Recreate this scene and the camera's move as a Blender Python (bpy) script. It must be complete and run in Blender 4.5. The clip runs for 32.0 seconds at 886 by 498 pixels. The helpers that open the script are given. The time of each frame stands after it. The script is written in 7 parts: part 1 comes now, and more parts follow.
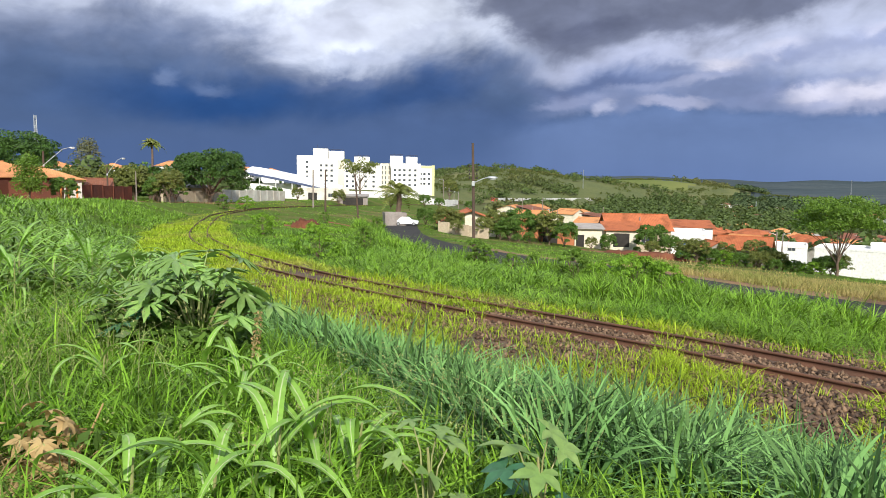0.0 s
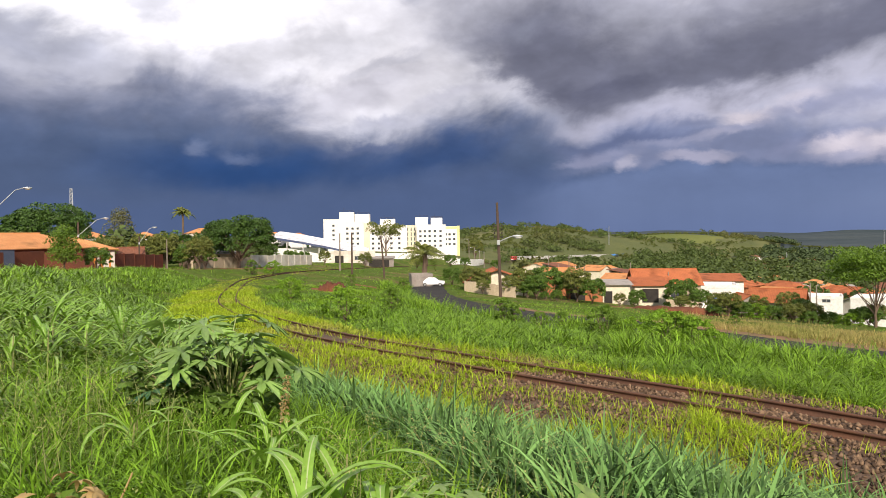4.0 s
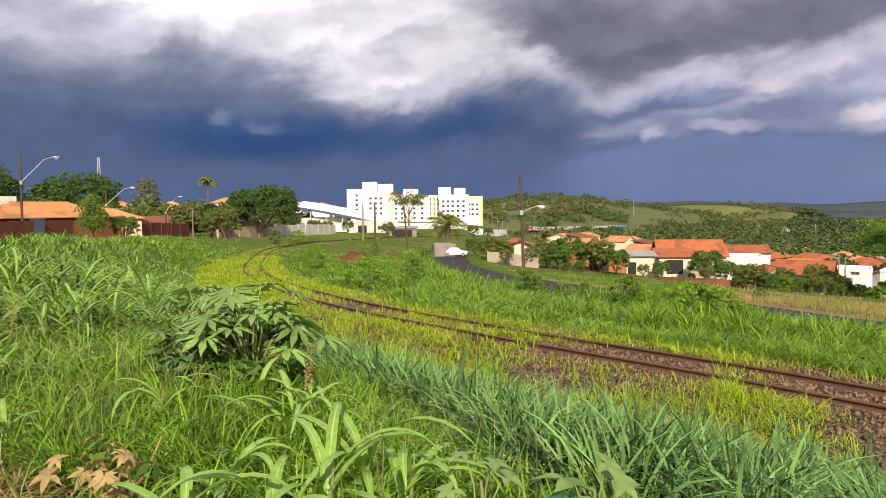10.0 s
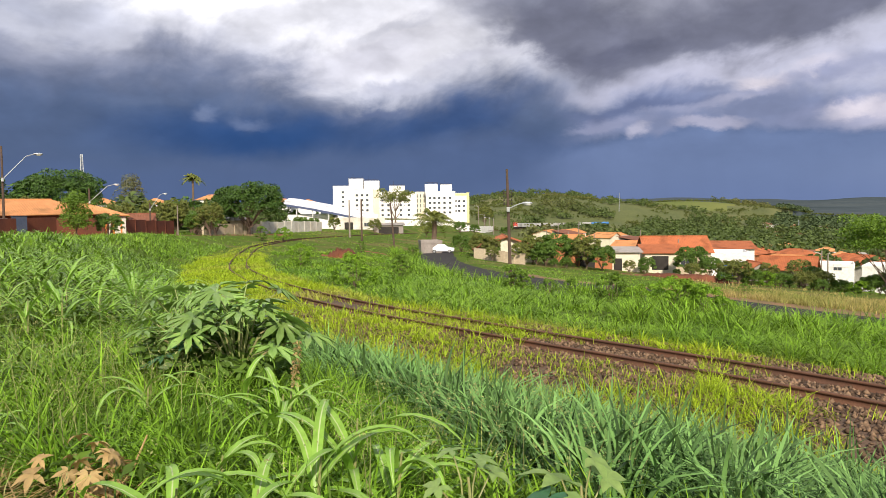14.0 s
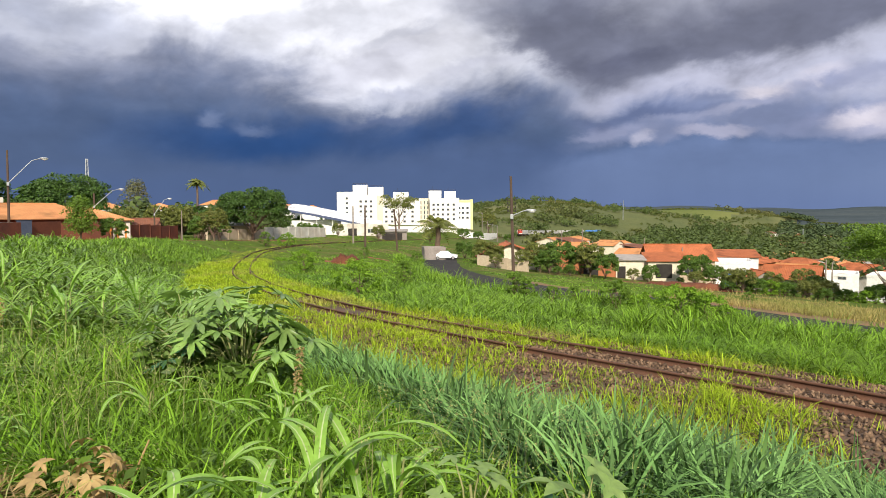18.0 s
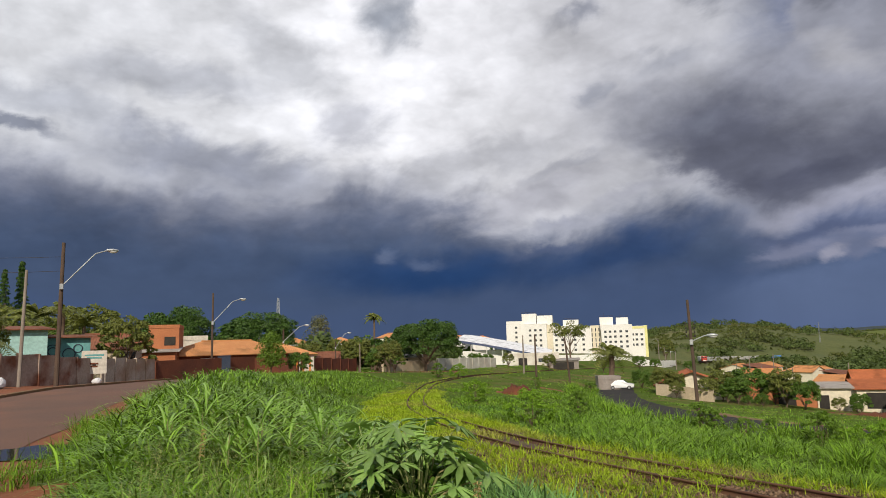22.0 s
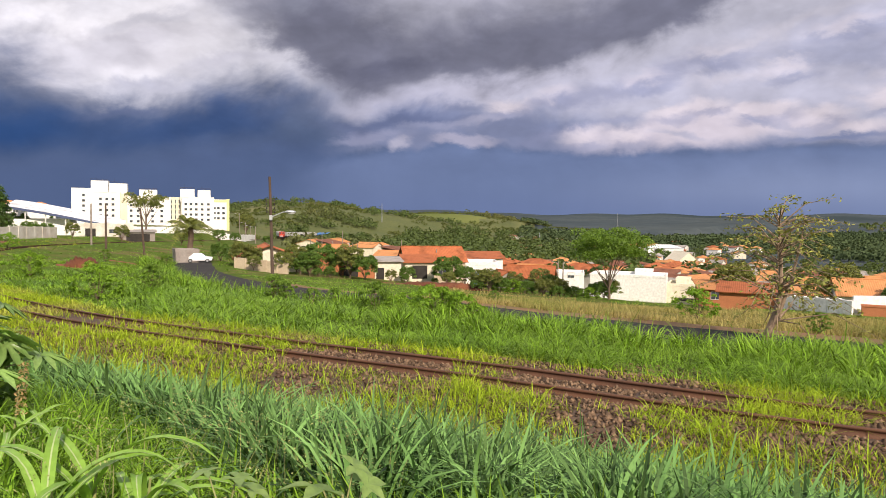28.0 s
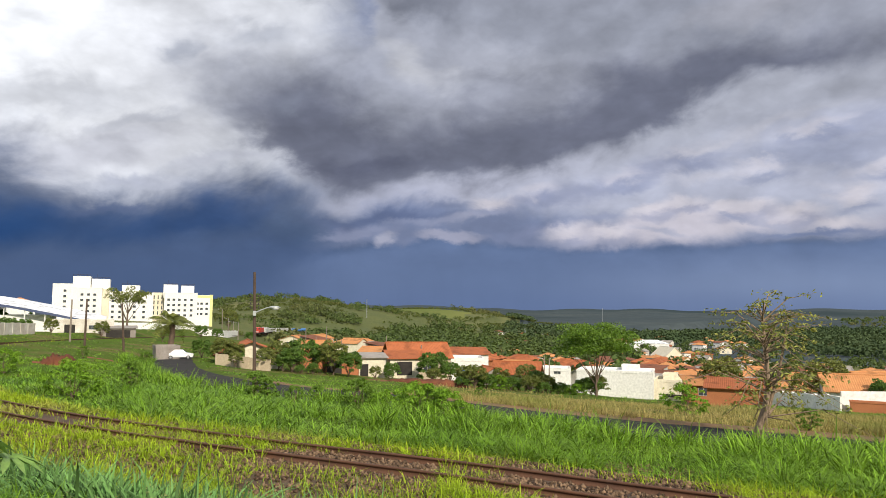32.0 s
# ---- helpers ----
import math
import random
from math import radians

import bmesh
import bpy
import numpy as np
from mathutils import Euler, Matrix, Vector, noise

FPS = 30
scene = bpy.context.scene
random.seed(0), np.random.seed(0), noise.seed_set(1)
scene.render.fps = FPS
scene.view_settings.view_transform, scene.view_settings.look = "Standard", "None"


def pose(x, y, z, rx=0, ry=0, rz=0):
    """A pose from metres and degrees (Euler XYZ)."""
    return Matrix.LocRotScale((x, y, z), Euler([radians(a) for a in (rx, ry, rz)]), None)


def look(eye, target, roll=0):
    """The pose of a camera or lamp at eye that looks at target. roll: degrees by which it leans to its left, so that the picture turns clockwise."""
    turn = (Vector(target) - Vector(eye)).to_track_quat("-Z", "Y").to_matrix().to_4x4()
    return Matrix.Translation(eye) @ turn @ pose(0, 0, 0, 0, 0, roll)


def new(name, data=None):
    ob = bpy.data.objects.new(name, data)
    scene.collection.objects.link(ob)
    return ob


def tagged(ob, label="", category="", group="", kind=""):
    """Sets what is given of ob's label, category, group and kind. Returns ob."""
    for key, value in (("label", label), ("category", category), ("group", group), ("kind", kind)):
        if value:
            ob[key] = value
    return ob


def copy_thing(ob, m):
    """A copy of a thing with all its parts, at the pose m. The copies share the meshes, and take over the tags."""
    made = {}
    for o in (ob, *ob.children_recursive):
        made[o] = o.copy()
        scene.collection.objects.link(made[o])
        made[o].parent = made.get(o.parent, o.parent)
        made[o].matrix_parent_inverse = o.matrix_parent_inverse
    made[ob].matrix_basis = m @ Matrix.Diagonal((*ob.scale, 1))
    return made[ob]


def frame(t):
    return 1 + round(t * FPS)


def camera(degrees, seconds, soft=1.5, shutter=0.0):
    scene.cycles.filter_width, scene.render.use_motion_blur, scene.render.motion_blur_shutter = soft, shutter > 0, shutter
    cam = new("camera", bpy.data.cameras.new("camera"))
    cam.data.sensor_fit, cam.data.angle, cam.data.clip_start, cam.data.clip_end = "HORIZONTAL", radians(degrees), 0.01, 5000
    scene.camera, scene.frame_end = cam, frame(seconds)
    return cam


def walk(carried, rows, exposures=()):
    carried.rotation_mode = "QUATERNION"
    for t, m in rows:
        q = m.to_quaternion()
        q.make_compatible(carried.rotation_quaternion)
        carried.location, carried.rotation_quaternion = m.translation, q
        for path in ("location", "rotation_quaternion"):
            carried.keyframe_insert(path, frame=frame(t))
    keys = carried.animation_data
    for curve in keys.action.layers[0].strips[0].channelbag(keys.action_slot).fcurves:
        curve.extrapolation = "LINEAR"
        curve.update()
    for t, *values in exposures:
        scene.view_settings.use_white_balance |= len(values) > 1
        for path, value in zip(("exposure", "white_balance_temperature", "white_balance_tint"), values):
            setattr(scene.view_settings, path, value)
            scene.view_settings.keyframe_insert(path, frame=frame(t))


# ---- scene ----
import collections

# ---- the camera: a hand-held turn on one spot of the verge ----
cam = camera(63.58, 32.0, soft=0.8)
PATH = [
    (0, pose(0.000, 0, 1.62, 84.328, -0.854, -1.846)),
    (0.5, pose(0.000, 0, 1.62, 84.440, -0.581, -1.607)),
    (1, pose(0.000, 0, 1.62, 84.562, -0.011, -1.928)),
    (1.5, pose(0.000, 0, 1.62, 84.836, -0.153, -2.299)),
    (2, pose(0.000, 0, 1.62, 84.930, -0.001, -2.193)),
    (2.5, pose(0.000, 0, 1.62, 86.650, 0.181, -1.535)),
    (3, pose(0.000, 0, 1.62, 88.199, 0.115, -0.880)),
    (3.5, pose(0.000, 0, 1.62, 89.060, 0.379, -0.268)),
    (5.5, pose(0.000, 0, 1.62, 89.188, 0.781, 0.952)),
    (6, pose(0.000, 0, 1.62, 88.557, 0.064, 1.252)),
    (6.5, pose(0.000, 0, 1.62, 88.388, 0.263, 1.083)),
    (7, pose(0.000, 0, 1.62, 88.314, 0.005, 0.321)),
    (7.5, pose(0.000, 0, 1.62, 87.986, 0.311, -0.057)),
    (8, pose(0.000, 0, 1.62, 87.658, 0.137, -0.230)),
    (8.5, pose(0.000, 0, 1.62, 87.782, 0.355, 0.169)),
    (9, pose(0.000, 0, 1.62, 87.386, 0.582, -0.027)),
    (9.5, pose(0.000, 0, 1.62, 87.417, 0.750, 1.805)),
    (10, pose(0.000, 0, 1.62, 86.758, 0.516, 2.008)),
    (10.5, pose(0.000, 0, 1.62, 86.290, 0.333, 1.095)),
    (11, pose(0.000, 0, 1.62, 86.634, 0.333, 1.205)),
    (11.5, pose(0.000, 0, 1.62, 86.790, 0.400, 1.081)),
    (12, pose(0.000, 0, 1.62, 86.301, 0.448, 0.927)),
    (12.5, pose(0.000, 0, 1.62, 85.842, 0.159, 0.969)),
    (13, pose(0.000, 0, 1.62, 85.576, 0.063, 0.922)),
    (13.5, pose(0.000, 0, 1.62, 86.010, 0.493, 0.930)),
    (14, pose(0.000, 0, 1.62, 86.483, 0.596, 0.935)),
    (14.5, pose(0.000, 0, 1.62, 86.773, 0.322, 0.828)),
    (16.5, pose(0.000, 0, 1.62, 86.483, 0.579, 0.776)),
    (17, pose(0.000, 0, 1.62, 86.376, 0.328, 0.476)),
    (17.5, pose(0.000, 0, 1.62, 86.472, 0.273, 1.044)),
    (18, pose(0.000, 0, 1.62, 87.022, 0.234, 1.230)),
    (18.5, pose(0.000, 0, 1.62, 86.998, 0.417, 1.741)),
    (19, pose(-0.013, 0, 1.62, 87.741, 0.313, 3.952)),
    (19.5, pose(-0.027, 0, 1.62, 88.088, 0.809, 7.614)),
    (20, pose(-0.040, 0, 1.62, 87.570, 0.872, 9.986)),
    (20.5, pose(-0.038, 0, 1.62, 87.325, 1.031, 10.824)),
    (21, pose(-0.037, 0, 1.62, 88.783, 1.564, 13.263)),
    (21.5, pose(-0.035, 0, 1.62, 92.963, 1.197, 14.487)),
    (22, pose(-0.033, 0, 1.62, 97.547, 1.579, 14.705)),
    (22.5, pose(-0.032, 0, 1.62, 99.826, 1.662, 15.194)),
    (23, pose(-0.030, 0, 1.62, 98.754, 1.742, 14.912)),
    (23.5, pose(-0.027, 0, 1.62, 96.483, 1.683, 13.300)),
    (24, pose(-0.023, 0, 1.62, 93.578, 1.557, 10.036)),
    (24.5, pose(-0.020, 0, 1.62, 91.509, 1.162, 5.488)),
    (25, pose(-0.010, 0, 1.62, 90.517, 0.246, -1.366)),
    (25.5, pose(0.000, 0, 1.62, 89.238, 0.589, -3.853)),
    (27.5, pose(0.000, 0, 1.62, 87.597, -0.681, -12.126)),
    (28, pose(0.005, 0, 1.62, 87.255, -0.695, -17.785)),
    (28.5, pose(0.010, 0, 1.62, 86.956, -1.562, -24.659)),
    (29, pose(0.015, 0, 1.62, 84.994, -0.970, -27.312)),
    (29.5, pose(0.020, 0, 1.62, 87.350, -1.282, -30.153)),
    (30, pose(0.016, 0, 1.62, 91.083, -1.303, -31.843)),
    (30.5, pose(0.012, 0, 1.62, 93.495, -1.253, -31.705)),
    (31, pose(0.008, 0, 1.62, 93.926, -1.302, -30.565)),
    (31.5, pose(0.004, 0, 1.62, 94.517, -0.764, -25.284)),
    (32, pose(0.000, 0, 1.62, 94.902, -0.624, -18.977)),
]
EXPOSURES = [(0.0, 0.42, 5950, 9), (2.0, 0.36, 6000, 9), (3.0, 0.3, 6350, 12), (6.0, 0.22, 6750, 15), (8.0, 0.26, 6800, 15), (10.0, 0.34, 6800, 15), (12.0, 0.38, 6750, 14), (14.0, 0.38, 6550, 12), (16.0, 0.38, 6500, 11), (18.0, 0.36, 6450, 11), (19.5, 0.36, 6650, 13),
             (20.8, 0.3, 6750, 13), (21.5, 0.05, 6650, 11), (22.0, -0.25, 6550, 10), (22.5, -0.56, 6600, 8), (23.0, -0.65, 6600, 8), (24.0, -0.56, 6500, 6), (24.5, -0.34, 6500, 8), (25.0, -0.07, 6500, 7),
             (25.5, 0.1, 6550, 12), (27.5, 0.28, 6700, 15), (29.0, 0.35, 6750, 17), (30.5, 0.4, 6750, 17), (31.0, 0.35, 6650, 14), (31.5, 0.25, 6500, 10), (32.0, 0.12, 6450, 8)]
walk(cam, PATH, EXPOSURES)

# ---- the sun and the storm sky ----
SUN_AZ, SUN_EL = 173.0, 34.0   # degrees clockwise from +y, degrees above the ground
sun = new("sun", bpy.data.lights.new("sun", "SUN"))
sun.data.energy, sun.data.angle, sun.data.color = 4.4, radians(0.6), (1.0, 0.90, 0.75)
sun.matrix_world = look((math.sin(radians(SUN_AZ)) * 50, math.cos(radians(SUN_AZ)) * 50, 50 * math.tan(radians(SUN_EL))), (0, 0, 0))


def srgb(r, g, b):
    return tuple((c / 255 / 12.92 if c < 10.3 else ((c / 255 + 0.055) / 1.055) ** 2.4) for c in (r, g, b)) + (1.0,)


world = bpy.data.worlds.new("storm_sky")
scene.world = world
world.use_nodes = True
WN, WL = world.node_tree.nodes, world.node_tree.links
WN.clear()


def wmath(op, a, b=None, c=None, clamp=False):
    n = WN.new("ShaderNodeMath")
    n.operation, n.use_clamp = op, clamp
    for i, v in enumerate((a, b, c)):
        if v is None:
            continue
        if isinstance(v, (int, float)):
            n.inputs[i].default_value = v
        else:
            WL.new(v, n.inputs[i])
    return n.outputs[0]


def wnoise(vec, scale, detail, rough=0.55, dist=0.0):
    n = WN.new("ShaderNodeTexNoise")
    n.inputs["Scale"].default_value, n.inputs["Detail"].default_value = scale, detail
    n.inputs["Roughness"].default_value, n.inputs["Distortion"].default_value = rough, dist
    WL.new(vec, n.inputs["Vector"])
    return n.outputs["Fac"], n.outputs["Color"]


def wmix(fac, a, b, blend="MIX"):
    n = WN.new("ShaderNodeMix")
    n.data_type, n.blend_type = "RGBA", blend
    for sock, v in ((n.inputs[0], fac), (n.inputs[6], a), (n.inputs[7], b)):
        if isinstance(v, (int, float)):
            sock.default_value = v
        elif isinstance(v, tuple):
            sock.default_value = v
        else:
            WL.new(v, sock)
    return n.outputs[2]


tc = WN.new("ShaderNodeTexCoord")
sep = WN.new("ShaderNodeSeparateXYZ")
WL.new(tc.outputs["Generated"], sep.inputs[0])
AZ0 = wmath("MULTIPLY", wmath("ARCTAN2", sep.outputs[0], sep.outputs[1]), 57.2958)
EL0 = wmath("MULTIPLY", wmath("ARCSINE", sep.outputs[2]), 57.2958)


def flat(ka, ke, offset=0.0, shear=0.0):
    """Cloud coordinates: degrees to the side and up, scaled, and leaning with the wind."""
    c = WN.new("ShaderNodeCombineXYZ")
    WL.new(wmath("MULTIPLY_ADD", AZ0, ka, offset), c.inputs[0])
    WL.new(wmath("MULTIPLY_ADD", AZ0, -shear * ke, wmath("MULTIPLY", EL0, ke)), c.inputs[1])
    return c.outputs[0]


# lower clouds lie farther off and are flatter and finer
LIFT = wmath("MULTIPLY_ADD", wmath("MULTIPLY", EL0, 0.085, clamp=True), 0.8, 0.2)


def warp(vec, scale, detail, rough, wa, we):
    """The sky's two angles, bent by one cloud noise."""
    _, col = wnoise(vec, scale, detail, rough, 0.25)
    s = WN.new("ShaderNodeSeparateColor")
    WL.new(col, s.inputs[0])
    a = wmath("MULTIPLY", wmath("MULTIPLY", wmath("SUBTRACT", s.outputs[0], 0.5), wa), LIFT)
    e = wmath("MULTIPLY", wmath("MULTIPLY", wmath("SUBTRACT", s.outputs[1], 0.5), we), LIFT)
    return wmath("ADD", AZ0, a), wmath("ADD", EL0, e)


WARPS = {"soft": warp(flat(0.10, 0.16), 1.0, 3.0, 0.5, 8.0, 4.0),
         "torn": warp(flat(0.16, 0.24, 7.0, 0.15), 1.0, 6.0, 0.56, 9.0, 6.0),
         "puffy": warp(flat(0.30, 0.50, 3.0), 1.0, 6.0, 0.60, 4.5, 3.4)}


def puffs(vec, scale):
    """Heaped heads with darker creases between them."""
    n = WN.new("ShaderNodeTexVoronoi")
    n.feature = "SMOOTH_F1"
    n.inputs["Scale"].default_value, n.inputs["Detail"].default_value = scale, 3.0
    n.inputs["Roughness"].default_value, n.inputs["Smoothness"].default_value = 0.55, 0.6
    n.normalize = True
    _, col = wnoise(vec, scale * 1.4, 3.0, 0.5)
    v = WN.new("ShaderNodeVectorMath")
    v.operation = "MULTIPLY_ADD"
    v.inputs[1].default_value = (0.5, 0.5, 0.0)
    WL.new(col, v.inputs[0]), WL.new(vec, v.inputs[2])
    WL.new(v.outputs[0], n.inputs["Vector"])
    return n.outputs["Distance"]


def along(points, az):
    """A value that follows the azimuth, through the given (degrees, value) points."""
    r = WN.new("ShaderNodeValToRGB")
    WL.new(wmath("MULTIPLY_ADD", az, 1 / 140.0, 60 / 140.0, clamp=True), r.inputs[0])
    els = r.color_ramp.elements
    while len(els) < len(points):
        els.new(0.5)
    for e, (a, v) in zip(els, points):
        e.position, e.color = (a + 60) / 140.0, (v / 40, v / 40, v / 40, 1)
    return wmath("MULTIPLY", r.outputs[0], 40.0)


def step(value, lo, hi):
    n = WN.new("ShaderNodeMapRange")
    n.interpolation_type = "SMOOTHSTEP"
    n.inputs["From Min"].default_value, n.inputs["From Max"].default_value = lo, hi
    WL.new(value, n.inputs["Value"])
    return n.outputs[0]


ramp = WN.new("ShaderNodeValToRGB")
WL.new(wmath("MULTIPLY_ADD", WARPS["soft"][0], 1 / 140.0, 60 / 140.0, clamp=True), ramp.inputs[0])
stops = [(0.0, srgb(262, 265, 272)), (0.2, srgb(268, 270, 277)), (0.28, srgb(296, 297, 304)), (0.36, srgb(274, 275, 282)), (0.41, srgb(238, 239, 247)), (0.5, srgb(228, 230, 240)),
         (0.62, srgb(196, 198, 213)), (0.75, srgb(190, 192, 210)), (1.0, srgb(214, 216, 226))]
while len(ramp.color_ramp.elements) < len(stops):
    ramp.color_ramp.elements.new(0.5)
for e, (p, c) in zip(ramp.color_ramp.elements, stops):
    e.position, e.color = p, c
SKY = ramp.outputs[0]


def sheet(colour, low, high, soft_low, soft_high, strength=1.0, kind="torn", span=None):
    """A cloud sheet between a lower and an upper edge, each a line of (azimuth, elevation) points; span: its ends and how softly they fade."""
    global SKY
    az, el = WARPS[kind]
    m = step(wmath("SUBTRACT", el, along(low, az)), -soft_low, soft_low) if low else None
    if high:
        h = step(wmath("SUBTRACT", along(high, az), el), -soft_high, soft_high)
        m = wmath("MULTIPLY", m, h) if m else h
    if span:
        m = wmath("MULTIPLY", m, wmath("MULTIPLY", step(az, span[0] - span[2], span[0] + span[2]), step(az, span[1] + span[2], span[1] - span[2])))
    SKY = wmix(wmath("MULTIPLY", m, strength), SKY, srgb(*colour))


def cloud(az, el, w, h, colour, strength=1.0, tilt=0.0, soft=0.75, kind="torn"):
    """Lay a cloud mass of half-width w and half-height h (degrees) over the sky."""
    global SKY
    c, s = math.cos(radians(tilt)), math.sin(radians(tilt))
    dx, dy = wmath("SUBTRACT", WARPS[kind][0], az), wmath("SUBTRACT", WARPS[kind][1], el)
    u = wmath("MULTIPLY", wmath("ADD", wmath("MULTIPLY", dx, c), wmath("MULTIPLY", dy, s)), 1 / w)
    v = wmath("MULTIPLY", wmath("SUBTRACT", wmath("MULTIPLY", dy, c), wmath("MULTIPLY", dx, s)), 1 / h)
    r = wmath("SQRT", wmath("ADD", wmath("MULTIPLY", u, u), wmath("MULTIPLY", v, v)))
    SKY = wmix(wmath("MULTIPLY", step(r, 1.0, 1.0 - soft), strength), SKY, srgb(*colour))


# the pale upper deck: grey folds on the left, torn dark scraps near the top
cloud(-36, 20, 12, 2.4, (214, 218, 230), 0.8, 4)
cloud(-27, 22.5, 8, 3.0, (226, 229, 238), 0.75, -30)
cloud(-19, 25.0, 3.6, 3.2, (158, 167, 184), 0.85, 60, 0.95)
cloud(-22, 17.5, 4.2, 2.8, (212, 215, 228), 0.75)
cloud(-44, 17.6, 9, 2.0, (206, 211, 224), 0.8, -8)
cloud(-48, 16.2, 6, 1.0, (140, 148, 170), 0.85, -10)
cloud(-33, 14.6, 15, 2.4, (172, 178, 197), 0.85, -4)
cloud(-12, 14.2, 11, 2.4, (224, 226, 236), 0.75, 8)
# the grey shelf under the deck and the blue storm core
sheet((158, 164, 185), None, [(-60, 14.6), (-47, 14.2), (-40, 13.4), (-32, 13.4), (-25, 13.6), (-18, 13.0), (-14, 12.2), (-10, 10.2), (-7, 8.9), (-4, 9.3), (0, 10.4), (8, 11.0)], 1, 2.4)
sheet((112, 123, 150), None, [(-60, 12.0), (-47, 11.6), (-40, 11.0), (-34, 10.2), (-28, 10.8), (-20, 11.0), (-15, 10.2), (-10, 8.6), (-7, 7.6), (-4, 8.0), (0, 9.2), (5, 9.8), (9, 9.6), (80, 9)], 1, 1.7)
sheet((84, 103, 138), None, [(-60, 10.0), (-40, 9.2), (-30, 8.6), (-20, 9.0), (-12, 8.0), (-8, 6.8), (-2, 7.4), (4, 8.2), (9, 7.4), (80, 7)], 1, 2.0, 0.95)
cloud(-15, 5.6, 16, 3.0, (46, 79, 130), 0.95, 3, 0.9)
cloud(-1, 6.6, 11, 2.2, (56, 83, 130), 0.85, 14, 0.9)
cloud(-24, 7.8, 7, 0.8, (98, 114, 146), 0.55, 4, 0.9)
cloud(-6, 7.4, 5, 0.6, (92, 108, 146), 0.6, 10, 0.9)
cloud(-19.3, 7.0, 1.5, 0.8, (112, 128, 162), 0.9, 10, 0.9, "puffy")
cloud(-16.0, 6.5, 2.4, 0.65, (102, 120, 157), 0.85, -8, 0.9, "puffy")
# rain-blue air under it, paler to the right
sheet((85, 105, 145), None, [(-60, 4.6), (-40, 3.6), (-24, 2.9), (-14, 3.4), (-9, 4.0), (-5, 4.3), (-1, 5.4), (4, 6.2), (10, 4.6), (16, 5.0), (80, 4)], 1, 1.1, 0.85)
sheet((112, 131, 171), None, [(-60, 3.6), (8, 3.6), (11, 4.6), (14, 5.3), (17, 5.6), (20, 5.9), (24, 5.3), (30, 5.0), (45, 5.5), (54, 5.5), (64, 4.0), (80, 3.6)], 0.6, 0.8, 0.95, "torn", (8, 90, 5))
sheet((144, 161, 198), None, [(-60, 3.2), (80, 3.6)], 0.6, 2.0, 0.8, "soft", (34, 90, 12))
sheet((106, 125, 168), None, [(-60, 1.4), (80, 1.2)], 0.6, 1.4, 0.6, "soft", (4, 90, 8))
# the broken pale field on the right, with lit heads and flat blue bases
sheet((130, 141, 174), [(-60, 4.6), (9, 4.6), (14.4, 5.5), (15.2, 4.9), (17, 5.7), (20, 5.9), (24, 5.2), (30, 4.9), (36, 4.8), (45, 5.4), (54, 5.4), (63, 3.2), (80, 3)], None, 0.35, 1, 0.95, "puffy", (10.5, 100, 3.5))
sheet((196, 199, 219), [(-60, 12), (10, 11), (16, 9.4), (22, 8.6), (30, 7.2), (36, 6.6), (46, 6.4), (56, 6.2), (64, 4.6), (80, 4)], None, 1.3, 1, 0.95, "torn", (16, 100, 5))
cloud(12, 6.0, 4.4, 0.6, (146, 153, 183), 0.9, 8, 0.7, "puffy")
cloud(14.3, 5.6, 1.1, 0.75, (178, 180, 202), 0.95, 20, 0.7, "puffy")
cloud(19.5, 6.0, 3.6, 0.6, (170, 172, 196), 0.95, 0, 0.7, "puffy")
cloud(14.5, 7.2, 8.0, 0.9, (98, 111, 147), 0.85, 4, 0.9)
cloud(20, 7.4, 7.5, 0.5, (154, 160, 188), 0.85, 8, 0.9)
cloud(24, 8.2, 6, 0.7, (174, 177, 201), 0.85, 14, 0.9)
cloud(19, 8.5, 4, 0.7, (116, 127, 160), 0.8, 4, 0.9)
cloud(30, 9.4, 7, 1.4, (150, 157, 188), 0.65, 10, 0.95, "puffy")
cloud(36, 11.0, 6, 1.3, (158, 164, 194), 0.6, 12, 0.95, "puffy")
cloud(27, 6.2, 5, 0.7, (138, 147, 180), 0.85, 6, 0.8)
cloud(47, 11.4, 9, 1.5, (160, 168, 198), 0.6, 2, 0.95, "puffy")
cloud(59, 8.0, 9, 1.4, (160, 170, 202), 0.6, -4, 0.95, "puffy")
cloud(52, 13.5, 8, 1.6, (160, 166, 193), 0.6, 8, 0.95, "puffy")
cloud(62, 14, 7, 1.4, (164, 169, 194), 0.8, 0, 0.9)
cloud(44, 13.4, 10, 0.8, (210, 210, 225), 0.85, 12, 0.9)
cloud(40, 10.4, 6, 0.7, (208, 208, 224), 0.85, 6, 0.9, "puffy")
cloud(55, 10.2, 6, 0.8, (220, 217, 230), 0.9, 2, 0.8, "puffy")
cloud(50, 9.0, 5, 0.7, (206, 206, 222), 0.8, -4, 0.9, "puffy")
cloud(58, 15.4, 6, 0.8, (222, 219, 230), 0.85, -6, 0.8, "puffy")
cloud(62, 6.4, 8, 1.2, (210, 209, 224), 0.9, -8, 0.8, "puffy")
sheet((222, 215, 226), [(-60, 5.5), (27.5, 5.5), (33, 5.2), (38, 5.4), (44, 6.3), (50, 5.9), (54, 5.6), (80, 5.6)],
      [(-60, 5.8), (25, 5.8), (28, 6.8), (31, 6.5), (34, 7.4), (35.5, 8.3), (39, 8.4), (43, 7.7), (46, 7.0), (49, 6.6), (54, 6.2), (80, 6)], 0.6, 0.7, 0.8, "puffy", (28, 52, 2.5))
